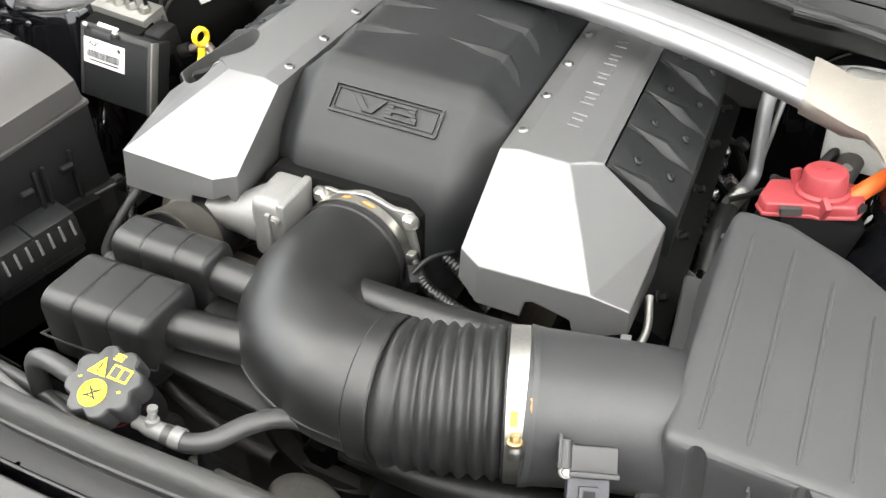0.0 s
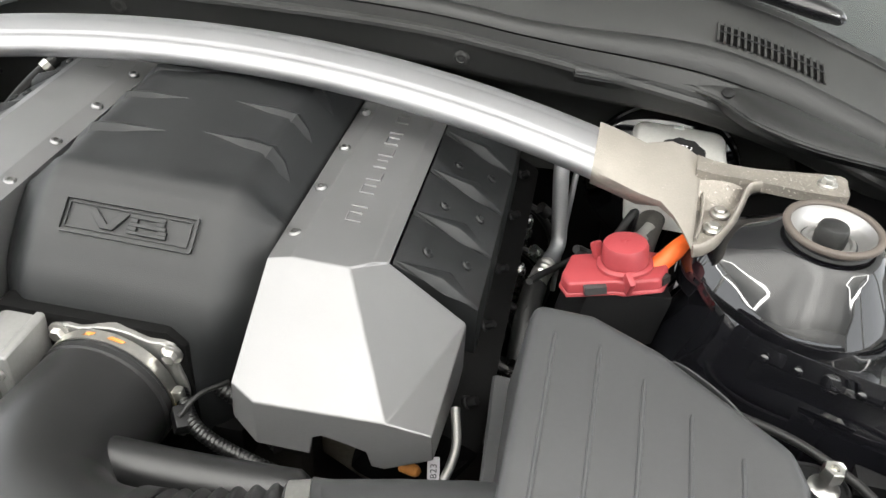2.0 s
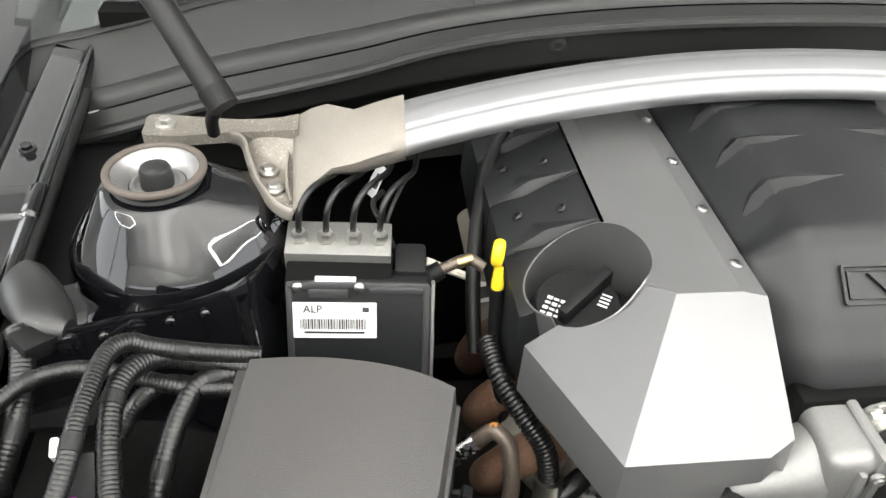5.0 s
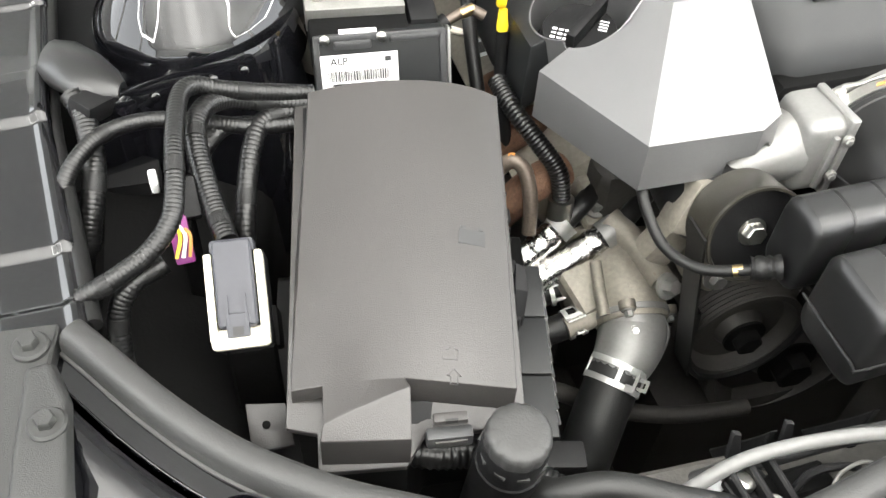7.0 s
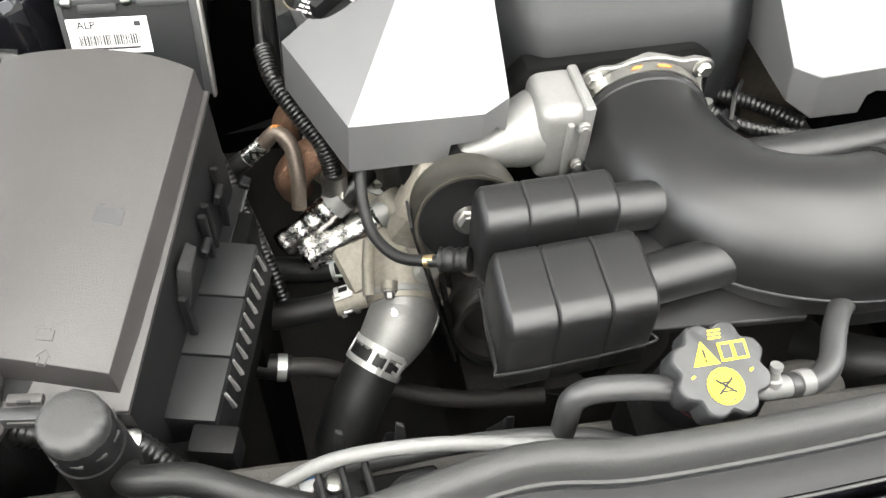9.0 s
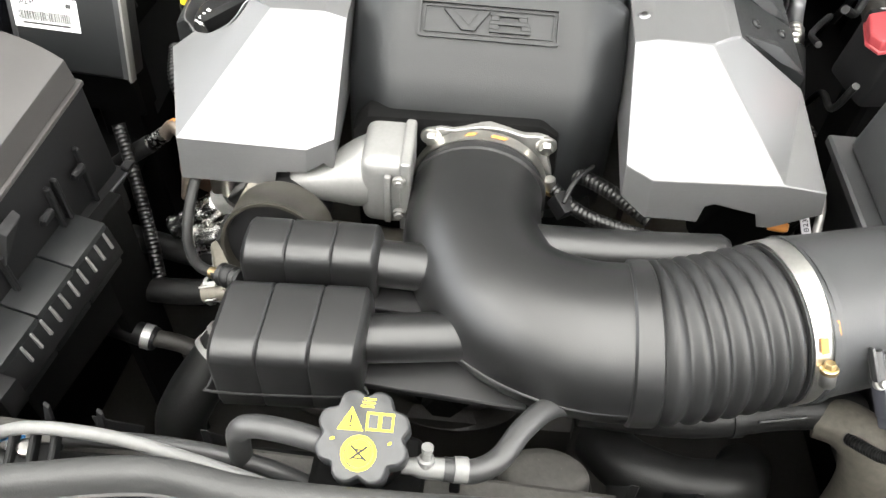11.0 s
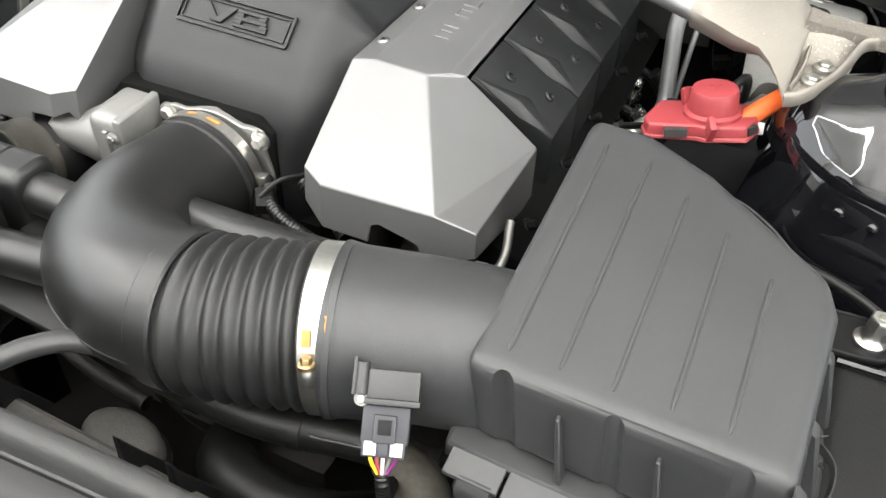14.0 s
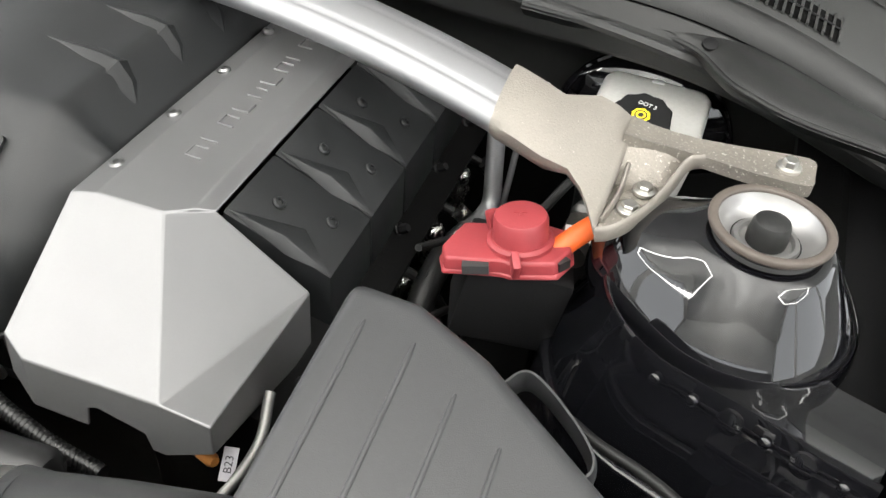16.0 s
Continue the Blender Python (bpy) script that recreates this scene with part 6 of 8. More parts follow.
brake_module()
tg = thing("paper_tag", "white paper tag with printed digits on a thin cable", "tag")
m = plane_pose((-0.357, 0.191, 0.944), (0.018, 0.058, 0.006), (-0.580, 0.120, 0.577))
bend = [(-0.022, 0.003), (-0.013, 0.001), (-0.004, 0.0), (0.004, 0.0), (0.013, 0.001), (0.021, 0.003)]
part("slip", loft([[m @ V(u, -0.0055, w), m @ V(u, 0.0055, w), m @ V(u, 0.0055, w - 0.0006), m @ V(u, -0.0055, w - 0.0006)] for u, w in bend]), "white", tg)
part("print", words("62740", 0.0078, m @ pose(0.001, -0.0008, 0.0012)), "ink", tg)
part("cable", tube([(-0.352, 0.135, 0.972), (-0.360, 0.11, 0.975), (-0.345, 0.085, 0.955), (-0.335, 0.09, 0.90)], 0.0022, 8, 8), "rubber", tg)
part("cable", tube([(-0.325, 0.16, 0.975), (-0.335, 0.13, 0.985), (-0.350, 0.10, 0.965), (-0.352, 0.09, 0.93)], 0.0018, 8, 8), "rubber", tg)


def dipstick():
    t = thing("oil_dipstick", "yellow plastic loop handle of the oil dipstick", "dipstick", at=E)
    c = V(-0.2705, 0.066, 0.970)
    bm = bmesh.new()
    rings = []
    flat, across = V(0.36, 0.93, 0), V(0.93, -0.36, 0)
    for i in range(28):
        q = 2 * math.pi * i / 28
        rad = flat * math.cos(q) + V(0, 0, 1) * math.sin(q)
        at = c + flat * 0.0078 * math.cos(q) + V(0, 0, 0.0088 * math.sin(q))
        rings.append([bm.verts.new(at + rad * 0.0026 * math.cos(w) + across * 0.0042 * math.sin(w)) for w in [2 * math.pi * j / 12 for j in range(12)]])
    for i in range(28):
        for j in range(12):
            bm.faces.new((rings[i][j], rings[(i + 1) % 28][j], rings[(i + 1) % 28][(j + 1) % 12], rings[i][(j + 1) % 12]))
    part("loop", bm, "yellow", t)
    part("stopper", lathe([(0.0046, -0.012), (0.0052, -0.006), (0.0042, 0.0), (0.0036, 0.008)], aim(c + V(0.001, -0.004, -0.020), (0, 0.15, 1)), 20), "yellow", t)
    part("tube", tube([c + V(0.001, -0.006, -0.030), c + V(0.004, -0.012, -0.09), c + V(0.02, -0.02, -0.18)], 0.0058, 14, 5), "black", t)
    return t


dipstick()
hz = thing("heater_hose", "black hose with a steel clip and a yellow tape mark", "hose")
part("hose", tube([(-0.232, 0.238, 0.985), (-0.252, 0.205, 0.962), (-0.268, 0.155, 0.930), (-0.276, 0.10, 0.90), (-0.276, 0.06, 0.86)], 0.0066, 14, 8), "rubber", hz)
part("clip", tube([(-0.236, 0.231, 0.981), (-0.240, 0.225, 0.977)], 0.0080, 16, 2), "steel", hz)
fu = thing("fuel_line", "dull stained steel line with a brassy sleeve", "pipe")
part("line", tube([(-0.315, 0.078, 0.930), (-0.300, 0.083, 0.936), (-0.284, 0.086, 0.940), (-0.272, 0.080, 0.936)], 0.0048, 12, 6), "stained", fu)
part("tape", tube([(-0.293, 0.084, 0.938), (-0.281, 0.086, 0.941)], 0.0050, 12, 2), "brass", fu)
part("coupling", tube([(-0.318, 0.077, 0.929), (-0.306, 0.081, 0.934)], 0.0078, 12, 2), "black", fu)
bt = thing("barcode_tag", "small white coded tag on a bracket", "tag")
part("slip", box((-0.266, 0.108, 0.885), (0.019, 0.0008, 0.017), (-50, 0, 15)), "white", bt)
part("print", box((-0.266, 0.1072, 0.8857), (0.012, 0.0004, 0.010), (-50, 0, 15)), "grey", bt)
part("loop", tube([(-0.315, 0.115, 0.915), (-0.297, 0.116, 0.905), (-0.280, 0.112, 0.900), (-0.268, 0.108, 0.893)], 0.0035, 8, 6), "cream", bt)

# ---- corrugated looms by the wing ----
def loom(label, pts, r, pitch=0.0045, mat="loom", smooth=False):
    t = thing("wiring_loom", label, "wiring loom", "looms by the wing")
    part("conduit", tube(pts, r, 16, 10) if smooth else ribbed(pts, r * 0.96, pitch * 0.9, 0.075), mat, t, angle=70)
    line = smooth_line(pts, 10)
    for f in (0.12, 0.55, 0.9):
        i = max(1, min(len(line) - 4, int(f * len(line))))
        part("tape_wrap", tube(line[i - 1 : i + 3], r * 1.0, 14, straight=True), "rubber", t)
    return t


loom("black corrugated loom looping over beside the fuse box", [(-0.436, -0.039, 0.962), (-0.476, -0.044, 0.972), (-0.500, -0.046, 0.979), (-0.514, -0.048, 0.985), (-0.524, -0.062, 0.987), (-0.529, -0.103, 0.983), (-0.531, -0.133, 0.974), (-0.536, -0.154, 0.965), (-0.551, -0.168, 0.955), (-0.576, -0.178, 0.945), (-0.592, -0.180, 0.938)], 0.0064, 0.0030)
loom("black corrugated loom running down into a grey plug", [(-0.436, -0.043, 0.955), (-0.476, -0.042, 0.963), (-0.499, -0.048, 0.971), (-0.512, -0.064, 0.975), (-0.517, -0.085, 0.972), (-0.515, -0.112, 0.963), (-0.510, -0.138, 0.953), (-0.505, -0.162, 0.949)], 0.0074, 0.0032)
loom("taped black loom dropping behind the plug", [(-0.440, -0.042, 0.952), (-0.471, -0.052, 0.953), (-0.482, -0.070, 0.947), (-0.489, -0.093, 0.935), (-0.495, -0.118, 0.915), (-0.498, -0.130, 0.89), (-0.50, -0.14, 0.85)], 0.0074, 0.0038)
loom("black corrugated loom curving to the wing", [(-0.452, -0.056, 0.950), (-0.483, -0.056, 0.952), (-0.524, -0.045, 0.955), (-0.554, -0.041, 0.955), (-0.580, -0.049, 0.953), (-0.599, -0.067, 0.946), (-0.609, -0.084, 0.933), (-0.612, -0.095, 0.915)], 0.0060, 0.0031)
loom("upright black loom against the inner wing", [(-0.601, -0.003, 0.955), (-0.594, -0.018, 0.948), (-0.590, -0.056, 0.930), (-0.598, -0.085, 0.905), (-0.608, -0.100, 0.87)], 0.0085, 0.0036)
loom("short branch of a black loom", [(-0.476, -0.053, 0.951), (-0.498, -0.051, 0.950), (-0.513, -0.061, 0.943), (-0.523, -0.072, 0.928)], 0.0060, 0.0030)
loom("short grey-black loom by the headlamp", [(-0.544, -0.163, 0.940), (-0.563, -0.173, 0.936), (-0.574, -0.182, 0.922), (-0.577, -0.196, 0.895), (-0.577, -0.21, 0.86)], 0.0068, 0.0031)

lb = thing("loom_bracket", "black moulded cable guide on the inner wing", "bracket")
part("guide", loft([[V(x, y, z) + V(0.35 * w * math.cos(q), w * math.cos(q), h * math.sin(q)) for q in [2 * math.pi * j / 16 for j in range(16)]] for x, y, z, w, h in ((-0.622, 0.058, 0.946, 0.020, 0.012), (-0.608, 0.040, 0.952, 0.024, 0.013), (-0.590, 0.018, 0.955, 0.023, 0.012), (-0.574, 0.004, 0.954, 0.015, 0.010), (-0.567, -0.002, 0.952, 0.008, 0.008))]), "tube", lb)
part("clamp", box((-0.588, -0.012, 0.951), (0.026, 0.020, 0.016), (10, 10, 50), 0.003, 2), "black", lb)


def ecu_plug():
    t = thing("bulkhead_plug", "blue-grey wiring plug locked in a cream frame", "plug")
    m = plane_pose((-0.5030, -0.1965, 0.9370), (1, -0.06, 0.02), (0.05, 0.82, 0.55)) @ Matrix.Scale(0.86, 4)

    def put(bm):
        bm.transform(m)
        return bm

    part("housing", put(box((0, 0.0, -0.022), (0.040, 0.066, 0.040), bevel=0.003, segs=2)), "black", t)
    part("foot", put(box((0.002, -0.020, -0.05), (0.044, 0.03, 0.05), bevel=0.003, segs=2)), "dark", t)
    part("stalk", box((-0.50, -0.20, 0.66), (0.03, 0.03, 0.50), (0, 0, 0), 0.002, 1), "dark", t)
    frame_ = [put(box((-0.0168, 0.0, 0.006), (0.0055, 0.060, 0.018), bevel=0.0018)), put(box((0.0168, 0.0, 0.006), (0.0055, 0.060, 0.018), bevel=0.0018)), put(box((0, -0.0285, 0.005), (0.0390, 0.014, 0.016), bevel=0.004, segs=3))]
    part("lever_frame", join(*frame_), "cream", t, "cream locking lever frame")
    part("plug_body", put(box((0, 0.008, 0.0085), (0.0265, 0.060, 0.022), bevel=0.004, segs=3)), "greyplug", t, "blue-grey plug body")
    part("plug_collar", put(box((0, 0.034, 0.006), (0.030, 0.010, 0.020), bevel=0.003, segs=2)), "greyplug", t)
    part("latch", join(put(box((0.0, -0.0205, 0.0185), (0.015, 0.016, 0.004), bevel=0.001)), put(box((-0.006, -0.012, 0.0195), (0.0015, 0.024, 0.003))), put(box((0.006, -0.012, 0.0195), (0.0015, 0.024, 0.003)))), "greyplug", t)
    # thin near-black plate instead of an opening, for its shade
    part("latch_hole", put(box((0.0, -0.0245, 0.0206), (0.007, 0.006, 0.0006))), "ink", t)
    return t


ecu_plug()
pp = thing("purple_plug", "purple wiring plug with coloured wires", "plug")
part("shell", box((-0.5335, -0.144, 0.939), (0.012, 0.030, 0.013), (50, 0, 6), 0.002, 2), "purple", pp)
part("mate", box((-0.529, -0.122, 0.952), (0.018, 0.026, 0.018), (40, 0, 6), 0.002, 2), "black", pp)
part("tab", box((-0.546, -0.108, 0.958), (0.005, 0.012, 0.012), (20, 0, 6), 0.001, 1), "white", pp)
for i, mat in enumerate(("yellow", "white", "orangemark")):
    part("wire", tube([(-0.536 + 0.003 * i, -0.140 - 0.003 * i, 0.950), (-0.533 + 0.003 * i, -0.150, 0.947), (-0.537 + 0.004 * i, -0.159, 0.938)], 0.0012, 6, 4), mat, pp)
part("fixing", box((-0.532, -0.125, 0.93), (0.012, 0.03, 0.03), (0, 0, 0), 0.001, 1), "dark", pp)
part("stalk", box((-0.532, -0.12, 0.68), (0.012, 0.02, 0.50), (0, 0, 0), 0.001, 1), "dark", pp)

# gas strut that holds the bonnet
gs = thing("gas_strut", "black gas strut holding up the bonnet", "gas strut")
part("cylinder", tube([(-0.474, 0.134, 1.056), (-0.53, 0.19, 1.128), (-0.75, 0.41, 1.41)], 0.0108, 18, 2, straight=True), "rubber", gs)
part("end_cap", tube([(-0.470, 0.130, 1.051), (-0.479, 0.139, 1.062)], 0.0118, 18, 2), "black", gs)
part("ball_stud", tube([(-0.474, 0.134, 1.052), (-0.484, 0.150, 1.030), (-0.486, 0.160, 1.012)], 0.0052, 14, 5), "black", gs)

# ---- engine front ----
def engine_front():
    t = thing("engine_block", "stained cast aluminium engine front with covers and bolts", "engine block", at=E)
    part("front_cover", box((-0.03, 0.04, 0.70), (0.34, 0.16, 0.30), (0, 0, 0), 0.02, 3), "grime", t)
    part("cylinder_head", box((-0.19, 0.17, 0.79), (0.10, 0.36, 0.10), (0, -35, 0), 0.012, 2), "castdull", t)
    part("cylinder_head", box((0.19, 0.17, 0.79), (0.10, 0.36, 0.10), (0, 35, 0), 0.012, 2), "castdull", t)
    part("sump", box((0, 0.10, 0.50), (0.26, 0.5, 0.20), (0, 0, 0), 0.02, 2), "grime", t)
    part("manifold_floor", box((0, 0.10, 0.84), (0.20, 0.36, 0.05), (0, 0, 0), 0.01, 2), "dark", t)
    return t


engine_front()


def water_pump():
    t = thing("water_pump", "cast aluminium thermostat housing with hose stubs and bolts", "water pump")
    ax = V(-0.10, -0.90, -0.36).normalized()
    m = aim((-0.1755, -0.1205, 0.7445), ax)
    part("housing", lathe([(0.028, -0.060), (0.0345, -0.050), (0.0350, -0.012), (0.0335, -0.009), (0.0335, 0.004), (0.0320, 0.008)], m, 40), "castdull", t, angle=45)
    part("body", box((-0.165, -0.058, 0.735), (0.105, 0.085, 0.075), (25, 8, 12), 0.016, 3), "castdull", t)
    part("shoulder", box((-0.208, -0.083, 0.748), (0.040, 0.052, 0.050), (30, -18, 14), 0.010, 3), "castdull", t)
    part("cap_rib", tube([m @ V(-0.030, 0.020, -0.045), m @ V(-0.031, 0.021, -0.02), m @ V(-0.030, 0.019, 0.004)], 0.0055, 14, 4), "castdull", t)
    # outlet dome with a seam rib, and its neck
    part("elbow", tube([m @ V(0, 0, 0.002), m @ V(0, 0, 0.008), (-0.1778, -0.1350, 0.7380), (-0.1860, -0.1470, 0.7340), (-0.1950, -0.1570, 0.7285), (-0.2040, -0.1660, 0.7230), (-0.2140, -0.1780, 0.7120)], lambda s: 0.0300 - 0.0085 * max(0.0, min(1.0, (s - 0.30) / 0.55)) ** 1.3, 36, 8), "castsmooth", t, "bright cast water outlet elbow", angle=60)
    part("elbow_flange", lathe([(0.0325, -0.003), (0.0345, -0.0015), (0.0345, 0.0030), (0.0325, 0.0045)], m, 44), "castsmooth", t)
    part("seam_rib", tube([(-0.1480, -0.1300, 0.7480), (-0.1490, -0.1450, 0.7420), (-0.1590, -0.1590, 0.7340), (-0.1760, -0.1720, 0.7240), (-0.1920, -0.1820, 0.7140)], 0.0017, 10, 6), "castsmooth", t)
    for q in (1.95, 0.15, 4.3):
        part("flange_ear", lathe([(0.0075, -0.004), (0.0075, 0.003), (0.0065, 0.0042)], m @ pose(0.0345 * math.cos(q), 0.0345 * math.sin(q), 0), 18), "castdull", t)
        part("flange_bolt", hexbolt(m @ V(0.0345 * math.cos(q), 0.0345 * math.sin(q), 0.0045), ax, 0.0042, 0.006), "castgrey", t)
    part("top_plug", hexbolt((-0.1872, -0.1500, 0.7618), (-0.15, -0.45, 0.85), 0.0036, 0.003), "steel", t)
    # slanting arm with a big flanged bolt
    part("arm", tube([(-0.182, -0.054, 0.802), (-0.170, -0.074, 0.797), (-0.161, -0.100, 0.791), (-0.156, -0.122, 0.788)], lambda s: 0.0125 - 0.0015 * s, 20, 6), "castdull", t, angle=60)
    part("arm_lug", box((-0.168, -0.098, 0.787), (0.010, 0.014, 0.012), (0, 0, 20), 0.002, 2), "castgrey", t)
    part("arm_bolt", hexbolt((-0.158, -0.133, 0.7945), (0.25, -0.75, 0.6), 0.0078, 0.011), "castgrey", t)
    part("rear_ear", solid([(-0.205, -0.015, 0.802), (-0.172, -0.012, 0.804), (-0.163, -0.042, 0.797), (-0.178, -0.056, 0.793), (-0.199, -0.050, 0.795)], [(-0.205, -0.015, 0.790), (-0.172, -0.012, 0.792), (-0.163, -0.042, 0.785), (-0.178, -0.056, 0.781), (-0.199, -0.050, 0.783)], 0.003, 2), "castdull", t)
    part("rear_bolt", hexbolt((-0.188, -0.036, 0.801), (0.0, -0.3, 1), 0.0070, 0.010), "castgrey", t)
    part("rear_spigot", tube([(-0.206, -0.010, 0.796), (-0.196, -0.020, 0.806)], 0.0085, 16, 3), "castdull", t)
    part("head_shelf", box((-0.150, 0.010, 0.800), (0.12, 0.07, 0.05), (12, 5, 8), 0.010, 2), "castdull", t)
    for a, b in (((-0.200, -0.113, 0.744), (-0.236, -0.118, 0.738)), ((-0.200, -0.073, 0.742), (-0.236, -0.072, 0.736))):
        part("stub", tube([a, b], 0.0100, 18, 3), "castdull", t)
    return t


water_pump()


def clamped_hose(name, label, pts, r, at, mat="rubber"):
    t = thing(name, label, "hose")
    part("hose", tube(pts, r, 20, 8), mat, t)
    if at is not None:
        line = smooth_line(pts, 8)
        i = min(range(len(line)), key=lambda k: (line[k] - Vector(at)).length)
        d = (line[min(i + 1, len(line) - 1)] - line[max(0, i - 1)]).normalized()
        m = aim(line[i], d)
        half = 0.0085 if r > 0.02 else 0.0062
        wide_ = 0.0026 if r > 0.02 else 0.0020
        for z in (-half, half):
            part("clamp_band", lathe([(r + 0.0002, z - wide_), (r + 0.0017, z - wide_), (r + 0.0017, z + wide_), (r + 0.0002, z + wide_)], m, 36, caps=False), "clamp", t, "spring steel hose clamp")
        best = max(range(24), key=lambda k: (m.to_3x3() @ V(math.cos(k * math.pi / 12), math.sin(k * math.pi / 12), 0)).dot(V(0.35, -0.6, 0.75)))
        q = best * math.pi / 12
        for k in (-2.1, -0.62, 0.62, 2.1):
            e = box((r + 0.0010, 0, 0), (0.0015, 0.0042, 2 * half), bevel=0.0003, segs=1)
            e.transform(m @ pose(0, 0, 0, 0, 0, math.degrees(q + k)))
            part("clamp_bridge", e, "clamp", t)
        tall = 0.010 if r > 0.02 else 0.008
        for dy, w in ((0.0065, 2 * half + 0.004), (-0.0065, half * 1.3)):
            e = join(box((r + tall * 0.5, dy, w * 0.36), (tall, 0.0016, w * 0.28), bevel=0.0004), box((r + tall * 0.5, dy, -w * 0.36), (tall, 0.0016, w * 0.28), bevel=0.0004), box((r + tall, dy, 0), (tall * 0.28, 0.0016, w), bevel=0.0004))
            e.transform(m @ pose(0, 0, 0, 0, 0, math.degrees(q)))
            part("clamp_ear", e, "clamp", t)
    return t


clamped_hose("radiator_hose", "thick black radiator hose with a spring clamp on the elbow", [(-0.197, -0.159, 0.727), (-0.204, -0.166, 0.723), (-0.216, -0.180, 0.709), (-0.232, -0.200, 0.688), (-0.244, -0.216, 0.655), (-0.248, -0.23, 0.57)], 0.0240, (-0.2045, -0.1665, 0.7225), "seal")
clamped_hose("coolant_hose", "black coolant hose with a spring clamp", [(-0.222, -0.1115, 0.737), (-0.25, -0.114, 0.731), (-0.29, -0.112, 0.725), (-0.34, -0.10, 0.71)], 0.0125, (-0.226, -0.112, 0.736))
clamped_hose("coolant_hose", "black coolant hose with a spring clamp", [(-0.224, -0.0725, 0.737), (-0.25, -0.070, 0.731), (-0.29, -0.060, 0.725), (-0.34, -0.04, 0.71)], 0.0125, (-0.228, -0.072, 0.736))
for pts in ([(-0.276, -0.064, 0.762), (-0.253, -0.057, 0.777), (-0.230, -0.050, 0.793)], [(-0.257, -0.076, 0.756), (-0.222, -0.070, 0.773), (-0.190, -0.064, 0.790)]):
    f = thing("foil_sleeve", "crinkled foil heat sleeve round a hose", "heat sleeve", "foil sleeves")
    part("sleeve", crumple(tube(pts, lambda s: 0.0128 + 0.0004 * math.sin(s * 23), 18, 8), 0.0009, 11), "foil", f, angle=80)
    part("end_clip", tube([pts[2], tuple(Vector(pts[2]) + (Vector(pts[2]) - Vector(pts[1])) * 0.45)], 0.0142, 24, 2), "castsmooth", f, "grey crimped end band")
    e = Vector(pts[2]) + (Vector(pts[2]) - Vector(pts[1])) * 0.4
    part("inner_hose", tube([e, e + V(0.02, 0.01, 0.012), e + V(0.045, 0.03, 0.02)], 0.0092, 14, 5), "loom", f)
lo = thing("wiring_loom", "black corrugated loom dropping beside the silver cover", "wiring loom")
part("conduit", ribbed([(-0.273, 0.03, 0.905), (-0.266, 0.0, 0.895), (-0.250, -0.022, 0.877), (-0.232, -0.036, 0.852), (-0.226, -0.042, 0.820), (-0.226, -0.046, 0.795)], 0.0080, 0.0034, 0.12), "loom", lo, angle=70)
part("clip", tube([(-0.226, -0.0415, 0.824), (-0.226, -0.0450, 0.802)], 0.0114, 18, 2), "steel", lo, "grey steel clip")
ex = thing("exhaust_manifold", "rusty heat-stained exhaust manifold below the cover", "exhaust manifold")
for i in range(3):
    part("runner", tube([(-0.215, -0.01 + 0.07 * i, 0.83), (-0.245, -0.02 + 0.07 * i, 0.825), (-0.262, -0.015 + 0.07 * i, 0.80), (-0.262, 0.01 + 0.07 * i, 0.76)], 0.0165, 16, 6), "rust", ex)
eg = thing("emission_pipe", "brown stained bent metal pipe with a foil tip", "pipe")
part("pipe", tube([(-0.282, -0.020, 0.845), (-0.270, -0.022, 0.858), (-0.259, -0.030, 0.850), (-0.256, -0.045, 0.825), (-0.258, -0.055, 0.80)], 0.0066, 14, 8), "stained", eg)
part("tip", tube([(-0.298, -0.022, 0.832), (-0.282, -0.020, 0.845)], 0.0075, 12, 2), "foil", eg)
part("tail", tube([(-0.34, -0.03, 0.80), (-0.318, -0.026, 0.818), (-0.298, -0.022, 0.832)], 0.0085, 12, 4), "rubber", eg)
part("mark", tube([(-0.272, -0.0205, 0.857), (-0.267, -0.0225, 0.858)], 0.0070, 12, 2), "orangemark", eg)
lx = thing("wiring_loom", "thin corrugated loom behind the fuse box", "wiring loom")
part("conduit", ribbed([(-0.325, -0.02, 0.85), (-0.305, -0.055, 0.81), (-0.288, -0.09, 0.77), (-0.28, -0.11, 0.745)], 0.0062, 0.004), "loom", lx)


def pulley(name, label, c, way, r, width, mat="black", group=""):
    t = thing(name, label, "pulley", group)
    m = aim(c, way)
    prof = [(r * 0.30, width * 0.5), (r * 0.42, width * 0.1), (r * 0.80, width * 0.05), (r * 0.90, width * 0.5), (r, width * 0.5), (r, width * 0.42)]
    k = 5
    for i in range(k):
        z = width * (0.36 - 0.72 * i / k)
        prof += [(r * 0.955, z), (r, z - width * 0.07)]
    prof += [(r, -width * 0.5), (r * 0.3, -width * 0.5)]
    part("wheel", lathe(prof, m, 48), mat, t, angle=25)
    part("hub_bolt", hexbolt(m @ V(0, 0, width * 0.5), m.to_3x3() @ V(0, 0, 1), r * 0.24, r * 0.2), "castgrey" if r < 0.04 else "dark", t)
    return t


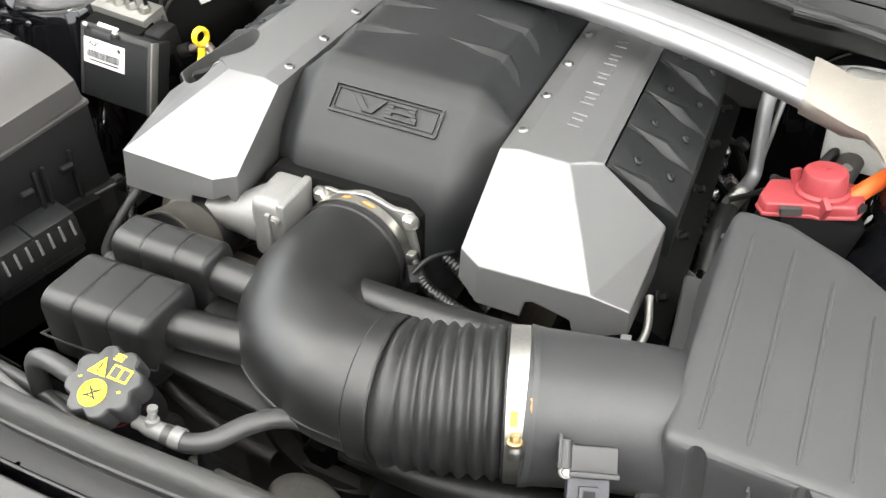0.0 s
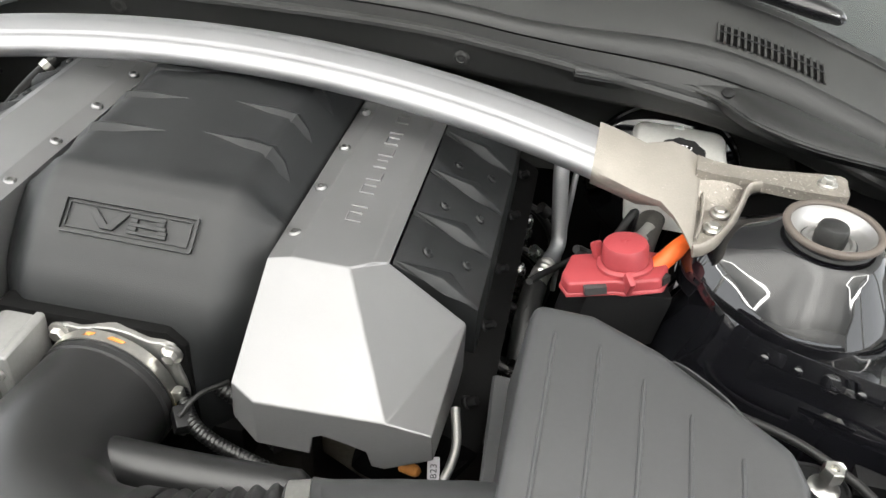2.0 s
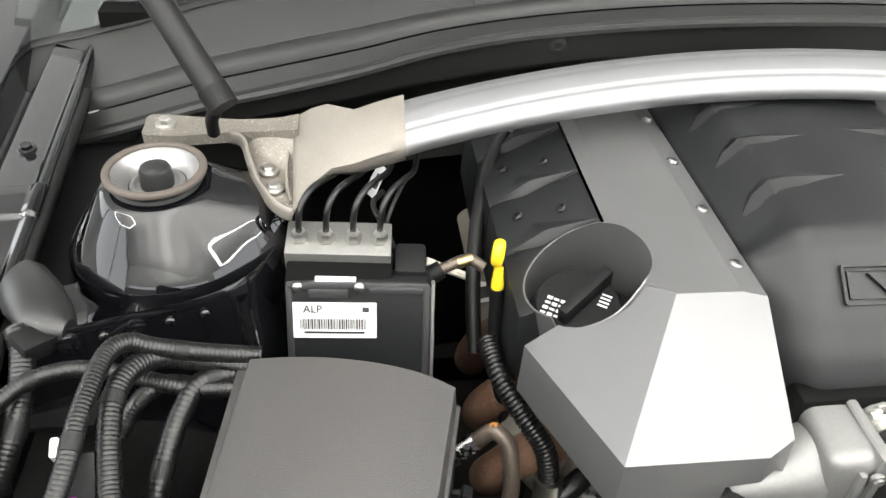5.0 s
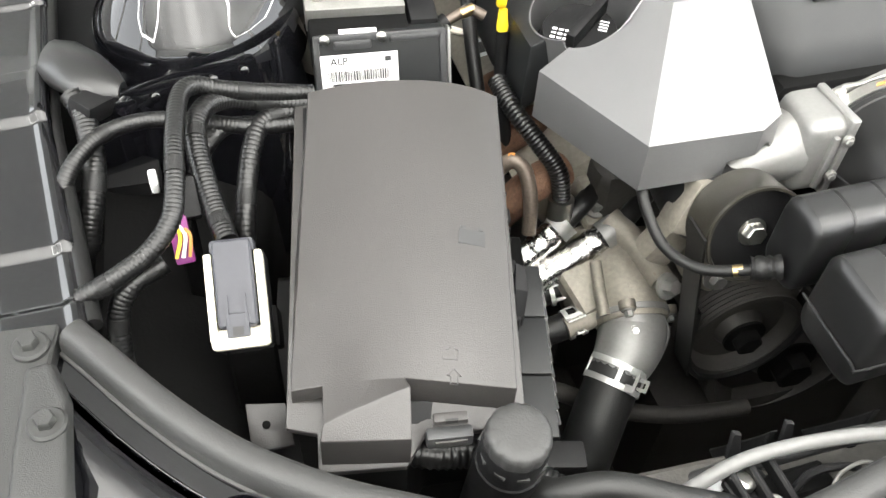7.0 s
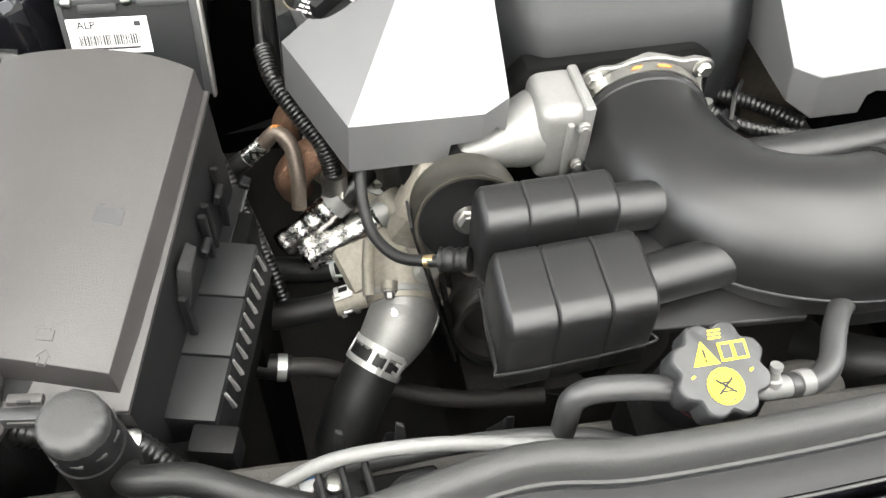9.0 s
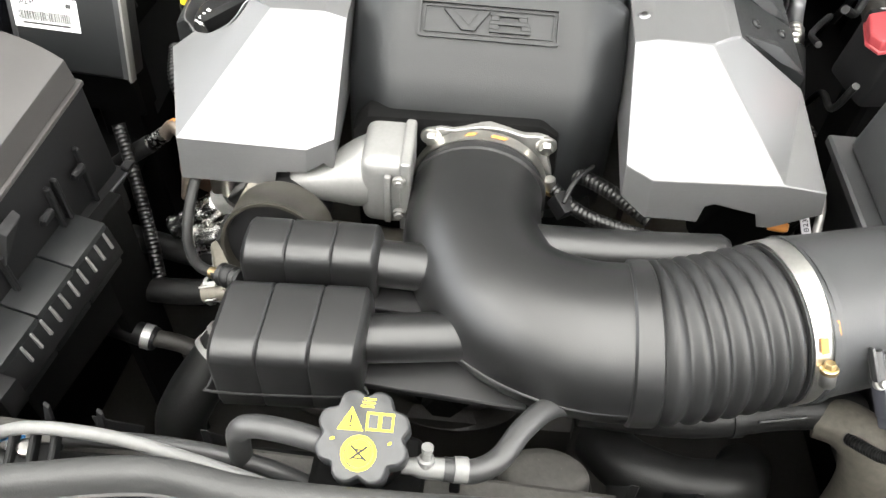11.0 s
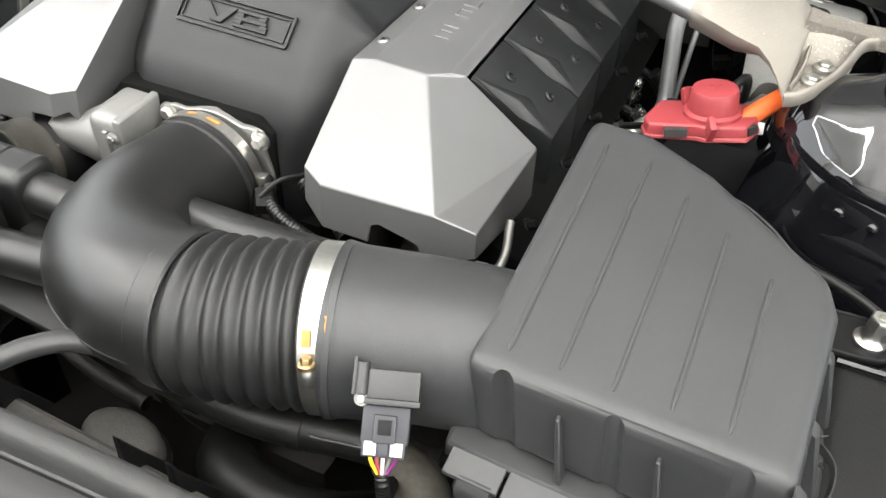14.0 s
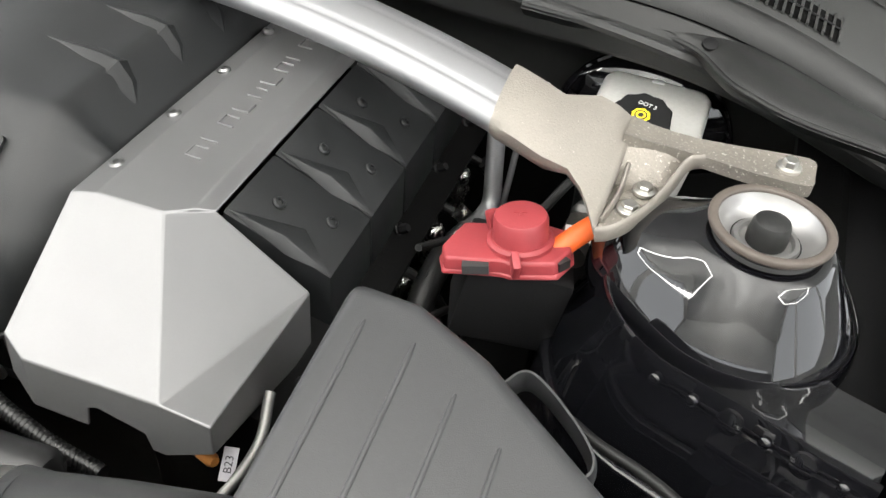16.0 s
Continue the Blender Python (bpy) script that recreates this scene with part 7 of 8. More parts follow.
ip = thing("idler_pulley", "smooth idler pulley with a dusty olive rim and bright bolt", "pulley")
mi = aim((-0.135, -0.163, 0.893), (-0.02, -0.95, 0.28))
part("rim", lathe([(r_ * 0.93, z_ * 1.15) for r_, z_ in ((0.0385, -0.0145), (0.0425, -0.0145), (0.0428, -0.0125), (0.0420, -0.0115), (0.0424, 0.0), (0.0420, 0.0115), (0.0428, 0.0125), (0.0424, 0.0145), (0.0400, 0.0145), (0.0388, 0.0120), (0.0385, -0.0145))], mi, 64, caps=False), "dusty", ip, "dusty smooth rim", angle=40)
part("disc", lathe([(0.0362, 0.0095), (0.0300, 0.0060), (0.0280, 0.0020), (0.0200, 0.0010), (0.0190, 0.0070), (0.0130, 0.0085)], mi, 48), "black", ip)
part("hub_bolt", hexbolt(mi @ V(0, 0, 0.0085), mi.to_3x3() @ V(0, 0, 1), 0.0085, 0.009), "steel", ip)
part("bracket_arm", solid([mi @ V(x, y, -0.018) for x, y in ((-0.05, -0.01), (-0.03, 0.03), (0.02, 0.02), (0.0, -0.03))], [mi @ V(x, y, -0.045) for x, y in ((-0.05, -0.01), (-0.03, 0.03), (0.02, 0.02), (0.0, -0.03))], 0.004, 2), "castdull", ip)
pulley("crank_pulley", "large dark belt pulley at the engine front", (0.0, -0.13, 0.66), (0.0, -1, 0.0), 0.085, 0.04, "grime")
pulley("pump_pulley", "dark belt pulley below the resonator", (-0.085, -0.15, 0.745), (0.0, -1, 0.0), 0.055, 0.03, "grime")
be = thing("drive_belt", "black ribbed drive belt", "belt")
part("band", solid([(-0.178, -0.152, 0.90), (-0.176, -0.152, 0.90), (-0.138, -0.152, 0.72), (-0.140, -0.152, 0.72)], [(-0.178, -0.178, 0.90), (-0.176, -0.178, 0.90), (-0.138, -0.178, 0.72), (-0.140, -0.178, 0.72)]), "rubber", be)
sb = thing("serpentine_belt", "black ribbed serpentine belt round the lower pulleys", "belt")
path_ = smooth_line([(-0.150, -0.158, 0.800), (-0.146, -0.158, 0.770), (-0.140, -0.158, 0.730), (-0.118, -0.158, 0.696), (-0.085, -0.158, 0.687), (-0.052, -0.158, 0.700), (-0.030, -0.158, 0.735), (-0.024, -0.158, 0.78)], 6)
rings = []
for k, p in enumerate(path_):
    d_ = (path_[min(k + 1, len(path_) - 1)] - path_[max(k - 1, 0)]).normalized()
    o_ = V(d_.z, 0, -d_.x)
    ring = []
    for j in range(13):
        ring.append(p + V(0, -0.012 + 0.002 * j, 0) + o_ * (0.0008 if j % 2 else -0.0008))
    ring += [p + V(0, 0.012, 0) - o_ * 0.004, p + V(0, -0.012, 0) - o_ * 0.004]
    rings.append(ring)
part("band", loft(rings), "rubber", sb, angle=20)
fc = thing("front_bracket", "dull cast bracket behind the belt drive", "bracket")
part("web", box((-0.075, -0.105, 0.805), (0.13, 0.05, 0.045), (10, 6, 4), 0.012, 3), "castdull", fc)
part("lug", lathe([(0.016, -0.02), (0.017, 0.0), (0.014, 0.008)], aim((-0.118, -0.130, 0.800), (0, -1, 0.2)), 24), "castdull", fc)
part("bolt", hexbolt((-0.118, -0.139, 0.802), (0, -1, 0.2), 0.0075, 0.008), "castgrey", fc)
part("lower_arm", box((-0.055, -0.125, 0.745), (0.16, 0.03, 0.022), (0, 14, 0), 0.006, 2), "grime", fc)
pl = thing("coolant_pipe", "dark steel coolant pipe crossing the engine front", "pipe")
part("pipe", tube([(-0.29, -0.150, 0.700), (-0.25, -0.150, 0.690), (-0.20, -0.160, 0.662), (-0.13, -0.170, 0.640), (-0.05, -0.175, 0.635)], 0.0085, 16, 6), "grime", pl)
part("hose", tube([(-0.34, -0.140, 0.705), (-0.315, -0.146, 0.704), (-0.28, -0.151, 0.698)], 0.0115, 16, 5), "rubber", pl)
part("band", tube([(-0.292, -0.150, 0.7005), (-0.284, -0.1505, 0.699)], 0.0125, 18, 2), "clamp", pl)
al = thing("alternator", "dull cast aluminium alternator under the throttle body", "alternator")
part("case", lathe([(0.028, 0.0), (0.036, 0.012), (0.036, 0.05), (0.03, 0.07)], aim((-0.142, -0.140, 0.880), (0.05, 1, 0.0)), 36), "black", al)
part("ear", box((-0.165, -0.12, 0.845), (0.03, 0.025, 0.05), (0, 30, 0), 0.008, 2), "castdull", al)
sw = thing("vacuum_hose", "thin black hose from the cover to the resonator", "hose")
part("hose", tube([(-0.206, -0.118, 0.915), (-0.208, -0.140, 0.903), (-0.204, -0.170, 0.892), (-0.190, -0.195, 0.893), (-0.170, -0.210, 0.902), (-0.150, -0.218, 0.910)], 0.0042, 14, 8), "rubber", sw)
part("end_boot", tube([(-0.162, -0.213, 0.906), (-0.144, -0.220, 0.911)], lambda s: 0.0075 if int(s * 8) % 2 else 0.0088, 16, 8), "rubber", sw)
part("tape", tube([(-0.172, -0.209, 0.901), (-0.166, -0.2115, 0.9035)], 0.0045, 12, 2), "brass", sw)



# ---- front of the bay ----
def front_panel():
    t = thing("radiator_support", "gloss black front panel with a folded bright edge", "body panel")
    edge = smooth_line([(-0.601, -0.223, 0.952), (-0.589, -0.238, 0.952), (-0.555, -0.2805, 0.951), (-0.5195, -0.3165, 0.950), (-0.4775, -0.3465, 0.950), (-0.4330, -0.3690, 0.950), (-0.365, -0.400, 0.950), (-0.30, -0.418, 0.950), (-0.23, -0.409, 0.950), (-0.15, -0.3925, 0.950), (-0.09, -0.3965, 0.950), (0.0, -0.3935, 0.950), (0.10, -0.3860, 0.950), (0.19, -0.3800, 0.950), (0.30, -0.3775, 0.950), (0.40, -0.372, 0.950), (0.48, -0.345, 0.950), (0.56, -0.29, 0.950)], 6)
    out = []
    for k, p in enumerate(edge):
        d = (edge[min(k + 1, len(edge) - 1)] - edge[max(k - 1, 0)]).normalized()
        out.append(V(d.y, -d.x, 0))
    near = lambda p, a: a * (0.52 + 0.48 * max(0.0, min(1.0, (p.x + 0.50) / 0.12))) if 0 < a < 0.03 else a
    rows = lambda prof: loft([[p + n * near(p, a) + V(0, 0, dz) for p, n in zip(edge, out)] for a, dz in prof], caps=False, closed=False)
    part("sheet", rows(((-0.030, -0.05), (-0.023, -0.012), (-0.015, -0.0105), (0.014, -0.0115), (0.0185, -0.0115))), "paint", t, angle=50)
    part("folded_lip", rows(((0.0185, -0.0115), (0.0195, -0.0085), (0.0205, -0.0075), (0.0218, -0.0075), (0.0228, -0.0088), (0.0232, -0.014), (0.0235, -0.04))), "paint", t, "rounded folded edge", angle=70)
    part("grille_top", rows(((0.0275, -0.04), (0.0278, -0.014), (0.0284, -0.0095), (0.0296, -0.0082), (0.0312, -0.0082), (0.034, -0.0105), (0.06, -0.0125), (0.10, -0.022), (0.16, -0.04))), "paint", t, "gloss front trim panel", angle=70)
    part("bumper", rows(((0.158, -0.04), (0.162, -0.036), (0.17, -0.035), (0.26, -0.07), (0.33, -0.18), (0.35, -0.40), (0.35, -0.945))), "paint", t, angle=60)
    for x, y in ((-0.43, -0.383), (-0.05, -0.414), (0.12, -0.409), (0.30, -0.415)):
        part("clip", lathe([(0.004, 0), (0.004, 0.0012), (0.002, 0.002)], pose(x, y, 0.9365), 14), "paint", t)
    return t, rows


fp, along_front = front_panel()
fs = thing("front_seal", "grey-black rubber bonnet seal along the front panel", "rubber seal")
part("bulb", along_front(((-0.0205, -0.010), (-0.0203, 0.0008), (-0.0190, 0.0040), (-0.0165, 0.0056), (-0.0125, 0.0060), (-0.0085, 0.0054), (-0.0060, 0.0034), (-0.0040, -0.0010), (-0.0030, -0.0060), (-0.0028, -0.0095))), "frontseal", fs, "soft rubber bulb", angle=50)
part("base_strip", along_front(((-0.0225, -0.0115), (-0.0225, -0.0075), (-0.0205, -0.0070), (-0.0030, -0.0088), (-0.0012, -0.0095), (-0.0012, -0.0112))), "frontseal", fs)
post = thing("locating_post", "grey locating post in a folded black flange", "post")
part("flange_ring", lathe([(0.0175, -0.010), (0.0180, 0.0), (0.0172, 0.0016), (0.0160, 0.0016), (0.0152, 0.0), (0.0150, -0.006), (0.002, -0.007)], pose(-0.5135, -0.3425, 0.9425), 40), "paint", post, "gloss black flange ring")
part("pin", lathe([(0.0075, -0.012), (0.0075, 0.004), (0.0062, 0.0072), (0.003, 0.0085)], pose(-0.5135, -0.3425, 0.9425), 28), "grey", post)

# headlamp carrier by the left wing
hc = thing("headlamp_carrier", "satin black plastic headlamp carrier with bolts", "bracket")
part("plate", solid([(-0.598, -0.206, 0.951), (-0.634, -0.204, 0.950), (-0.640, -0.25, 0.950), (-0.634, -0.40, 0.944), (-0.579, -0.38, 0.944), (-0.592, -0.28, 0.948), (-0.603, -0.240, 0.950)], [(-0.598, -0.206, 0.93), (-0.634, -0.204, 0.93), (-0.640, -0.25, 0.93), (-0.634, -0.40, 0.92), (-0.579, -0.38, 0.92), (-0.592, -0.28, 0.93), (-0.603, -0.240, 0.93)], 0.004, 3), "cowl", hc)
part("cover", solid([(-0.6115, -0.239, 0.9565), (-0.601, -0.237, 0.9565), (-0.592, -0.262, 0.957), (-0.590, -0.30, 0.955), (-0.585, -0.37, 0.952), (-0.612, -0.37, 0.952), (-0.614, -0.29, 0.955)], [(-0.615, -0.235, 0.947), (-0.599, -0.233, 0.947), (-0.589, -0.260, 0.947), (-0.587, -0.30, 0.945), (-0.582, -0.37, 0.942), (-0.616, -0.37, 0.942), (-0.618, -0.29, 0.945)], 0.003, 3), "cowl", hc)
for p in ((-0.612, -0.2215, 0.9535), (-0.599, -0.2755, 0.9575)):
    part("bolt", join(hexbolt(p, (0, 0, 1), 0.0052, 0.005, False), lathe([(0.0098, -0.004), (0.0098, -0.001), (0.0085, 0.0004)], aim(p, (0, 0, 1)), 24)), "cowl", hc)
part("leg", box((-0.62, -0.30, 0.5), (0.05, 0.10, 0.88)), "dark", hc)


def scallop(r, n, depth, k=72):
    return [((r - depth * (0.5 + 0.5 * math.cos(n * q)) ** 2) * V(math.cos(q), math.sin(q))) for q in [2 * math.pi * i / k for i in range(k)]]


def coolant_cap():
    t = thing("coolant_filler", "black scalloped coolant pressure cap with yellow warning signs", "cap")
    m = plane_pose((-0.0345, -0.3475, 0.957), (1, 0.03, 0.02), (-0.03, 1, 0.28)) @ Matrix.Scale(0.95, 4)

    def put(bm):
        bm.transform(m)
        return bm

    lo = scallop(0.0288, 8, 0.0046)
    part("cap_body", put(loft([[V(p.x * s, p.y * s, z) for p in lo] for s, z in ((0.98, -0.020), (1.0, -0.018), (1.0, -0.001), (0.975, 0.0015), (0.93, 0.0025))])), "airbox", t, angle=40)
    part("neck", put(lathe([(0.024, -0.06), (0.024, -0.018)], None, 32)), "black", t)
    part("filler_seal", put(lathe([(0.0240, -0.0265), (0.0240, -0.0235)], None, 32)), "red", t, "red filler ring")
    z = 0.0026
    flat = lambda pts: put(solid([V(x, y, z + 0.0004) for x, y in pts], [V(x, y, z - 0.0004) for x, y in pts]))
    tri = [(-0.0155, 0.0025), (0.000, 0.0025), (-0.0078, 0.0165)]
    part("warning_triangle", flat(tri), "yellowink", t, "yellow warning triangle")
    part("exclamation", put(join(box((-0.0078, 0.0092, z + 0.0006), (0.0013, 0.005, 0.0003)), box((-0.0078, 0.0050, z + 0.0006), (0.0014, 0.0014, 0.0003)))), "ink", t)
    for x in (0.0055, 0.0135):
        page = [(x - 0.0042, 0.0032), (x + 0.0042, 0.0032), (x + 0.0042, 0.0141), (x - 0.0042, 0.0141)]
        pg = part("manual_page", flat(page), "yellowink", t, "yellow manual sign")
        part("page_print", put(box((x, 0.0086, z + 0.0005), (0.0058, 0.0082, 0.0003))), "airbox", pg)
    part("caution_ring", put(lathe([(0.0105, z), (0.0105, z + 0.0006), (0.0088, z + 0.0006), (0.0088, z)], pose(-0.001, -0.0105, 0), 40, caps=False)), "yellowink", t)
    part("caution_disc", put(lathe([(0.0080, z - 0.0002), (0.0080, z + 0.0004)], pose(-0.001, -0.0105, 0), 32)), "yellowink", t)
    cross = [box((-0.001, -0.0105, z + 0.0007), (0.013, 0.0013, 0.0003), (0, 0, a)) for a in (40, -40)] + [box((-0.001, -0.0085, z + 0.0007), (0.007, 0.001, 0.0003)), box((-0.001, -0.0135, z + 0.0007), (0.006, 0.001, 0.0003))]
    part("caution_marks", put(join(*cross)), "ink", t)
    waves = [box((0.0015 + dx, 0.0195 + dy, z), (0.0075, 0.0011, 0.0006)) for dx, dy in ((0, 0), (0.0005, 0.0022), (-0.0005, -0.0022))]
    part("caution_text", put(join(*waves)), "yellowink", t)
    part("side_marks", put(join(box((-0.0175, -0.003, z), (0.0025, 0.0013, 0.0006), (0, 0, 30)), box((0.0165, -0.0035, z), (0.0025, 0.0013, 0.0006), (0, 0, 30)))), "yellowink", t)
    part("tank", box((-0.035, -0.345, 0.86), (0.07, 0.06, 0.09), (0, 0, 0), 0.012, 3), "dark", t)
    return t


coolant_cap()
op = thing("overflow_pipe", "grey rubber overflow pipe bent down from the cap", "hose")
part("pipe", tube([(-0.054, -0.347, 0.940), (-0.075, -0.344, 0.942), (-0.098, -0.342, 0.941), (-0.1095, -0.342, 0.934), (-0.112, -0.344, 0.918), (-0.113, -0.348, 0.86)], 0.0072, 16, 8), "grey", op)
hb = thing("bleed_hose", "grey bleed hose with a pale fitting and small tap", "hose")
part("hose", tube([(0.012, -0.349, 0.931), (0.030, -0.347, 0.929), (0.044, -0.338, 0.930), (0.056, -0.318, 0.930), (0.070, -0.300, 0.926), (0.085, -0.288, 0.915), (0.10, -0.275, 0.895)], 0.0072, 16, 8), "grey", hb)
part("fitting", tube([(-0.012, -0.350, 0.931), (0.016, -0.349, 0.931)], lambda s: 0.0066 if s > 0.4 else 0.005, 16, 5), "paleline", hb)
part("tap", lathe([(0.0050, -0.005), (0.0050, 0.005), (0.0034, 0.006), (0.0028, 0.011), (0.0036, 0.012), (0.0036, 0.015)], aim((0.002, -0.349, 0.934), (0.0, 0.3, 1)), 16), "paleline", hb)
part("clip", tube([(0.018, -0.3485, 0.931), (0.026, -0.3475, 0.930)], 0.0078, 16, 2), "paleline", hb)
wc = thing("reservoir_cap", "grey-black knurled filler cap of the washer bottle", "cap")
mw = aim((-0.370, -0.326, 0.951), (0.02, -0.1, 1))
crown = [(0.0178 - 0.0007 * (0.5 + 0.5 * math.cos(12 * q)) ** 3) * V(math.cos(q), math.sin(q), 0) for q in [2 * math.pi * i / 96 for i in range(96)]]
part("cap_top", loft([[mw @ (p * k + V(0, 0, z)) for p in crown] for k, z in ((1.0, -0.012), (1.01, -0.005), (0.965, -0.0015), (0.86, 0.0), (0.55, 0.0007), (0.1, 0.0007))]), "frontseal", wc, angle=40)
part("cap_skirt", lathe([(0.0182, -0.034), (0.0185, -0.013), (0.0178, -0.0112)], mw, 40), "black", wc)
for i in range(9):
    q = 2 * math.pi * i / 9 + 0.3
    part("skirt_slot", box((mw @ V(0.0182 * math.cos(q), 0.0182 * math.sin(q), -0.0195)), (0.0062, 0.0018, 0.0018), (0, 0, math.degrees(q) + 90)), "grey", wc)
part("bottle_neck", lathe([(0.021, -0.14), (0.0195, -0.034)], mw, 32), "black", wc)
part("bottle", box((-0.372, -0.318, 0.74), (0.09, 0.07, 0.20), (0, 0, 0), 0.01, 2), "dark", wc)

# pale and dark cables along the front
fl = thing("front_cable", "pale grey cable arching along the front panel", "cable", "front cables")
part("cable", tube([(-0.290, -0.356, 0.885), (-0.270, -0.353, 0.902), (-0.238, -0.350, 0.917), (-0.186, -0.352, 0.922), (-0.133, -0.360, 0.922), (-0.09, -0.366, 0.915), (-0.05, -0.37, 0.905)], 0.0042, 16, 8), "paleline", fl)
fl = thing("front_cable", "grey cable behind the pale one", "cable", "front cables")
part("cable", tube([(-0.255, -0.330, 0.855), (-0.21, -0.340, 0.888), (-0.16, -0.343, 0.900), (-0.10, -0.348, 0.90), (-0.05, -0.355, 0.88)], 0.0055, 14, 8), "grey", fl)
fl = thing("front_cable", "thick dark hose running along the front panel", "cable", "front cables")
part("cable", tube([(-0.362, -0.320, 0.885), (-0.350, -0.340, 0.902), (-0.318, -0.346, 0.907), (-0.280, -0.362, 0.904), (-0.24, -0.372, 0.893), (-0.19, -0.384, 0.88)], 0.0088, 16, 8), "seal", fl)
part("end_clip", box((-0.256, -0.352, 0.892), (0.012, 0.009, 0.008), (10, -20, 10), 0.002, 2), "white", fl)
part("blue_wire", tube([(-0.275, -0.352, 0.888), (-0.262, -0.350, 0.896), (-0.25, -0.349, 0.899)], 0.0012, 8, 5), "blue", fl)
fl = thing("wiring_loom", "corrugated loom dropping by the washer cap", "wiring loom")
part("conduit", ribbed([(-0.4245, -0.2945, 0.898), (-0.405, -0.301, 0.897), (-0.386, -0.302, 0.893), (-0.360, -0.304, 0.880), (-0.334, -0.322, 0.866), (-0.305, -0.342, 0.858)], 0.0085, 0.0042), "loom", fl, angle=70)
part("wrap", tube([(-0.370, -0.3035, 0.8865), (-0.357, -0.3045, 0.8785)], 0.0095, 14, 3), "foil", fl)
part("red_tip", lathe([(0.0045, 0), (0.0045, 0.008)], aim((-0.362, -0.285, 0.905), (0.3, 0.1, 0.5)), 14), "red", fl)

# radiator shroud and fan in the dark
sh = thing("fan_shroud", "black radiator fan shroud with ribs", "fan shroud")
part("bar", box((0.06, -0.349, 0.832), (0.98, 0.062, 0.06), (4, 0, 0), 0.008, 3), "dust", sh, "dusty grey radiator tank")
part("screen", box((0.05, -0.33, 0.64), (0.96, 0.02, 0.40), (0, 0, 0), 0.004, 1), "grime", sh)
for x in (-0.21, -0.14, 0.02, 0.13, 0.17, 0.26, 0.33):
    part("rib", solid([(x - 0.003, -0.332, 0.905), (x + 0.003, -0.332, 0.905), (x + 0.003, -0.322, 0.88), (x - 0.003, -0.322, 0.88)], [(x - 0.004, -0.336, 0.83), (x + 0.004, -0.336, 0.83), (x + 0.004, -0.30, 0.83), (x - 0.004, -0.30, 0.83)], 0.001, 1), "black", sh)
for x in (-0.10, 0.24):
    part("ring", lathe([(0.150, -0.02), (0.156, -0.02), (0.156, 0.02), (0.150, 0.02), (0.150, -0.02)], aim((x, -0.30, 0.62), (0, -1, 0)), 56, caps=False), "dark", sh)
cb = thing("cable_clip_bracket", "dark plastic cable bracket with bright clips along the front panel", "bracket")
part("plate", box((-0.238, -0.364, 0.898), (0.030, 0.026, 0.006), (0, 12, 10), 0.0015, 1), "black", cb)
for dx in (-0.013, 0.0, 0.013):
    part("bridge", box((-0.236 + dx, -0.366, 0.905), (0.004, 0.036, 0.010), (10, 0, 10), 0.0012, 1), "black", cb)
for x, y in ((-0.243, -0.358), (-0.233, -0.374)):
    part("metal_clip", lathe([(0.006, 0), (0.006, 0.004), (0.004, 0.0055)], aim((x, y, 0.902), (0.1, 0.1, 1)), 14), "steel", cb, "bright metal clip")
part("hook", tube([(-0.215, -0.366, 0.898), (-0.205, -0.362, 0.906), (-0.19, -0.362, 0.908), (-0.176, -0.364, 0.905), (-0.172, -0.371, 0.90)], 0.0026, 8, 5), "black", cb)
part("wire_loop", tube([(-0.196, -0.372, 0.902), (-0.188, -0.366, 0.908), (-0.172, -0.363, 0.909), (-0.162, -0.367, 0.905), (-0.168, -0.374, 0.902), (-0.186, -0.376, 0.901), (-0.196, -0.372, 0.902)], 0.0011, 8, 5), "castgrey", cb, "bent wire loop")
part("footing", box((-0.22, -0.362, 0.888), (0.07, 0.018, 0.02), (0, 6, 6), 0.002, 1), "dark", cb)
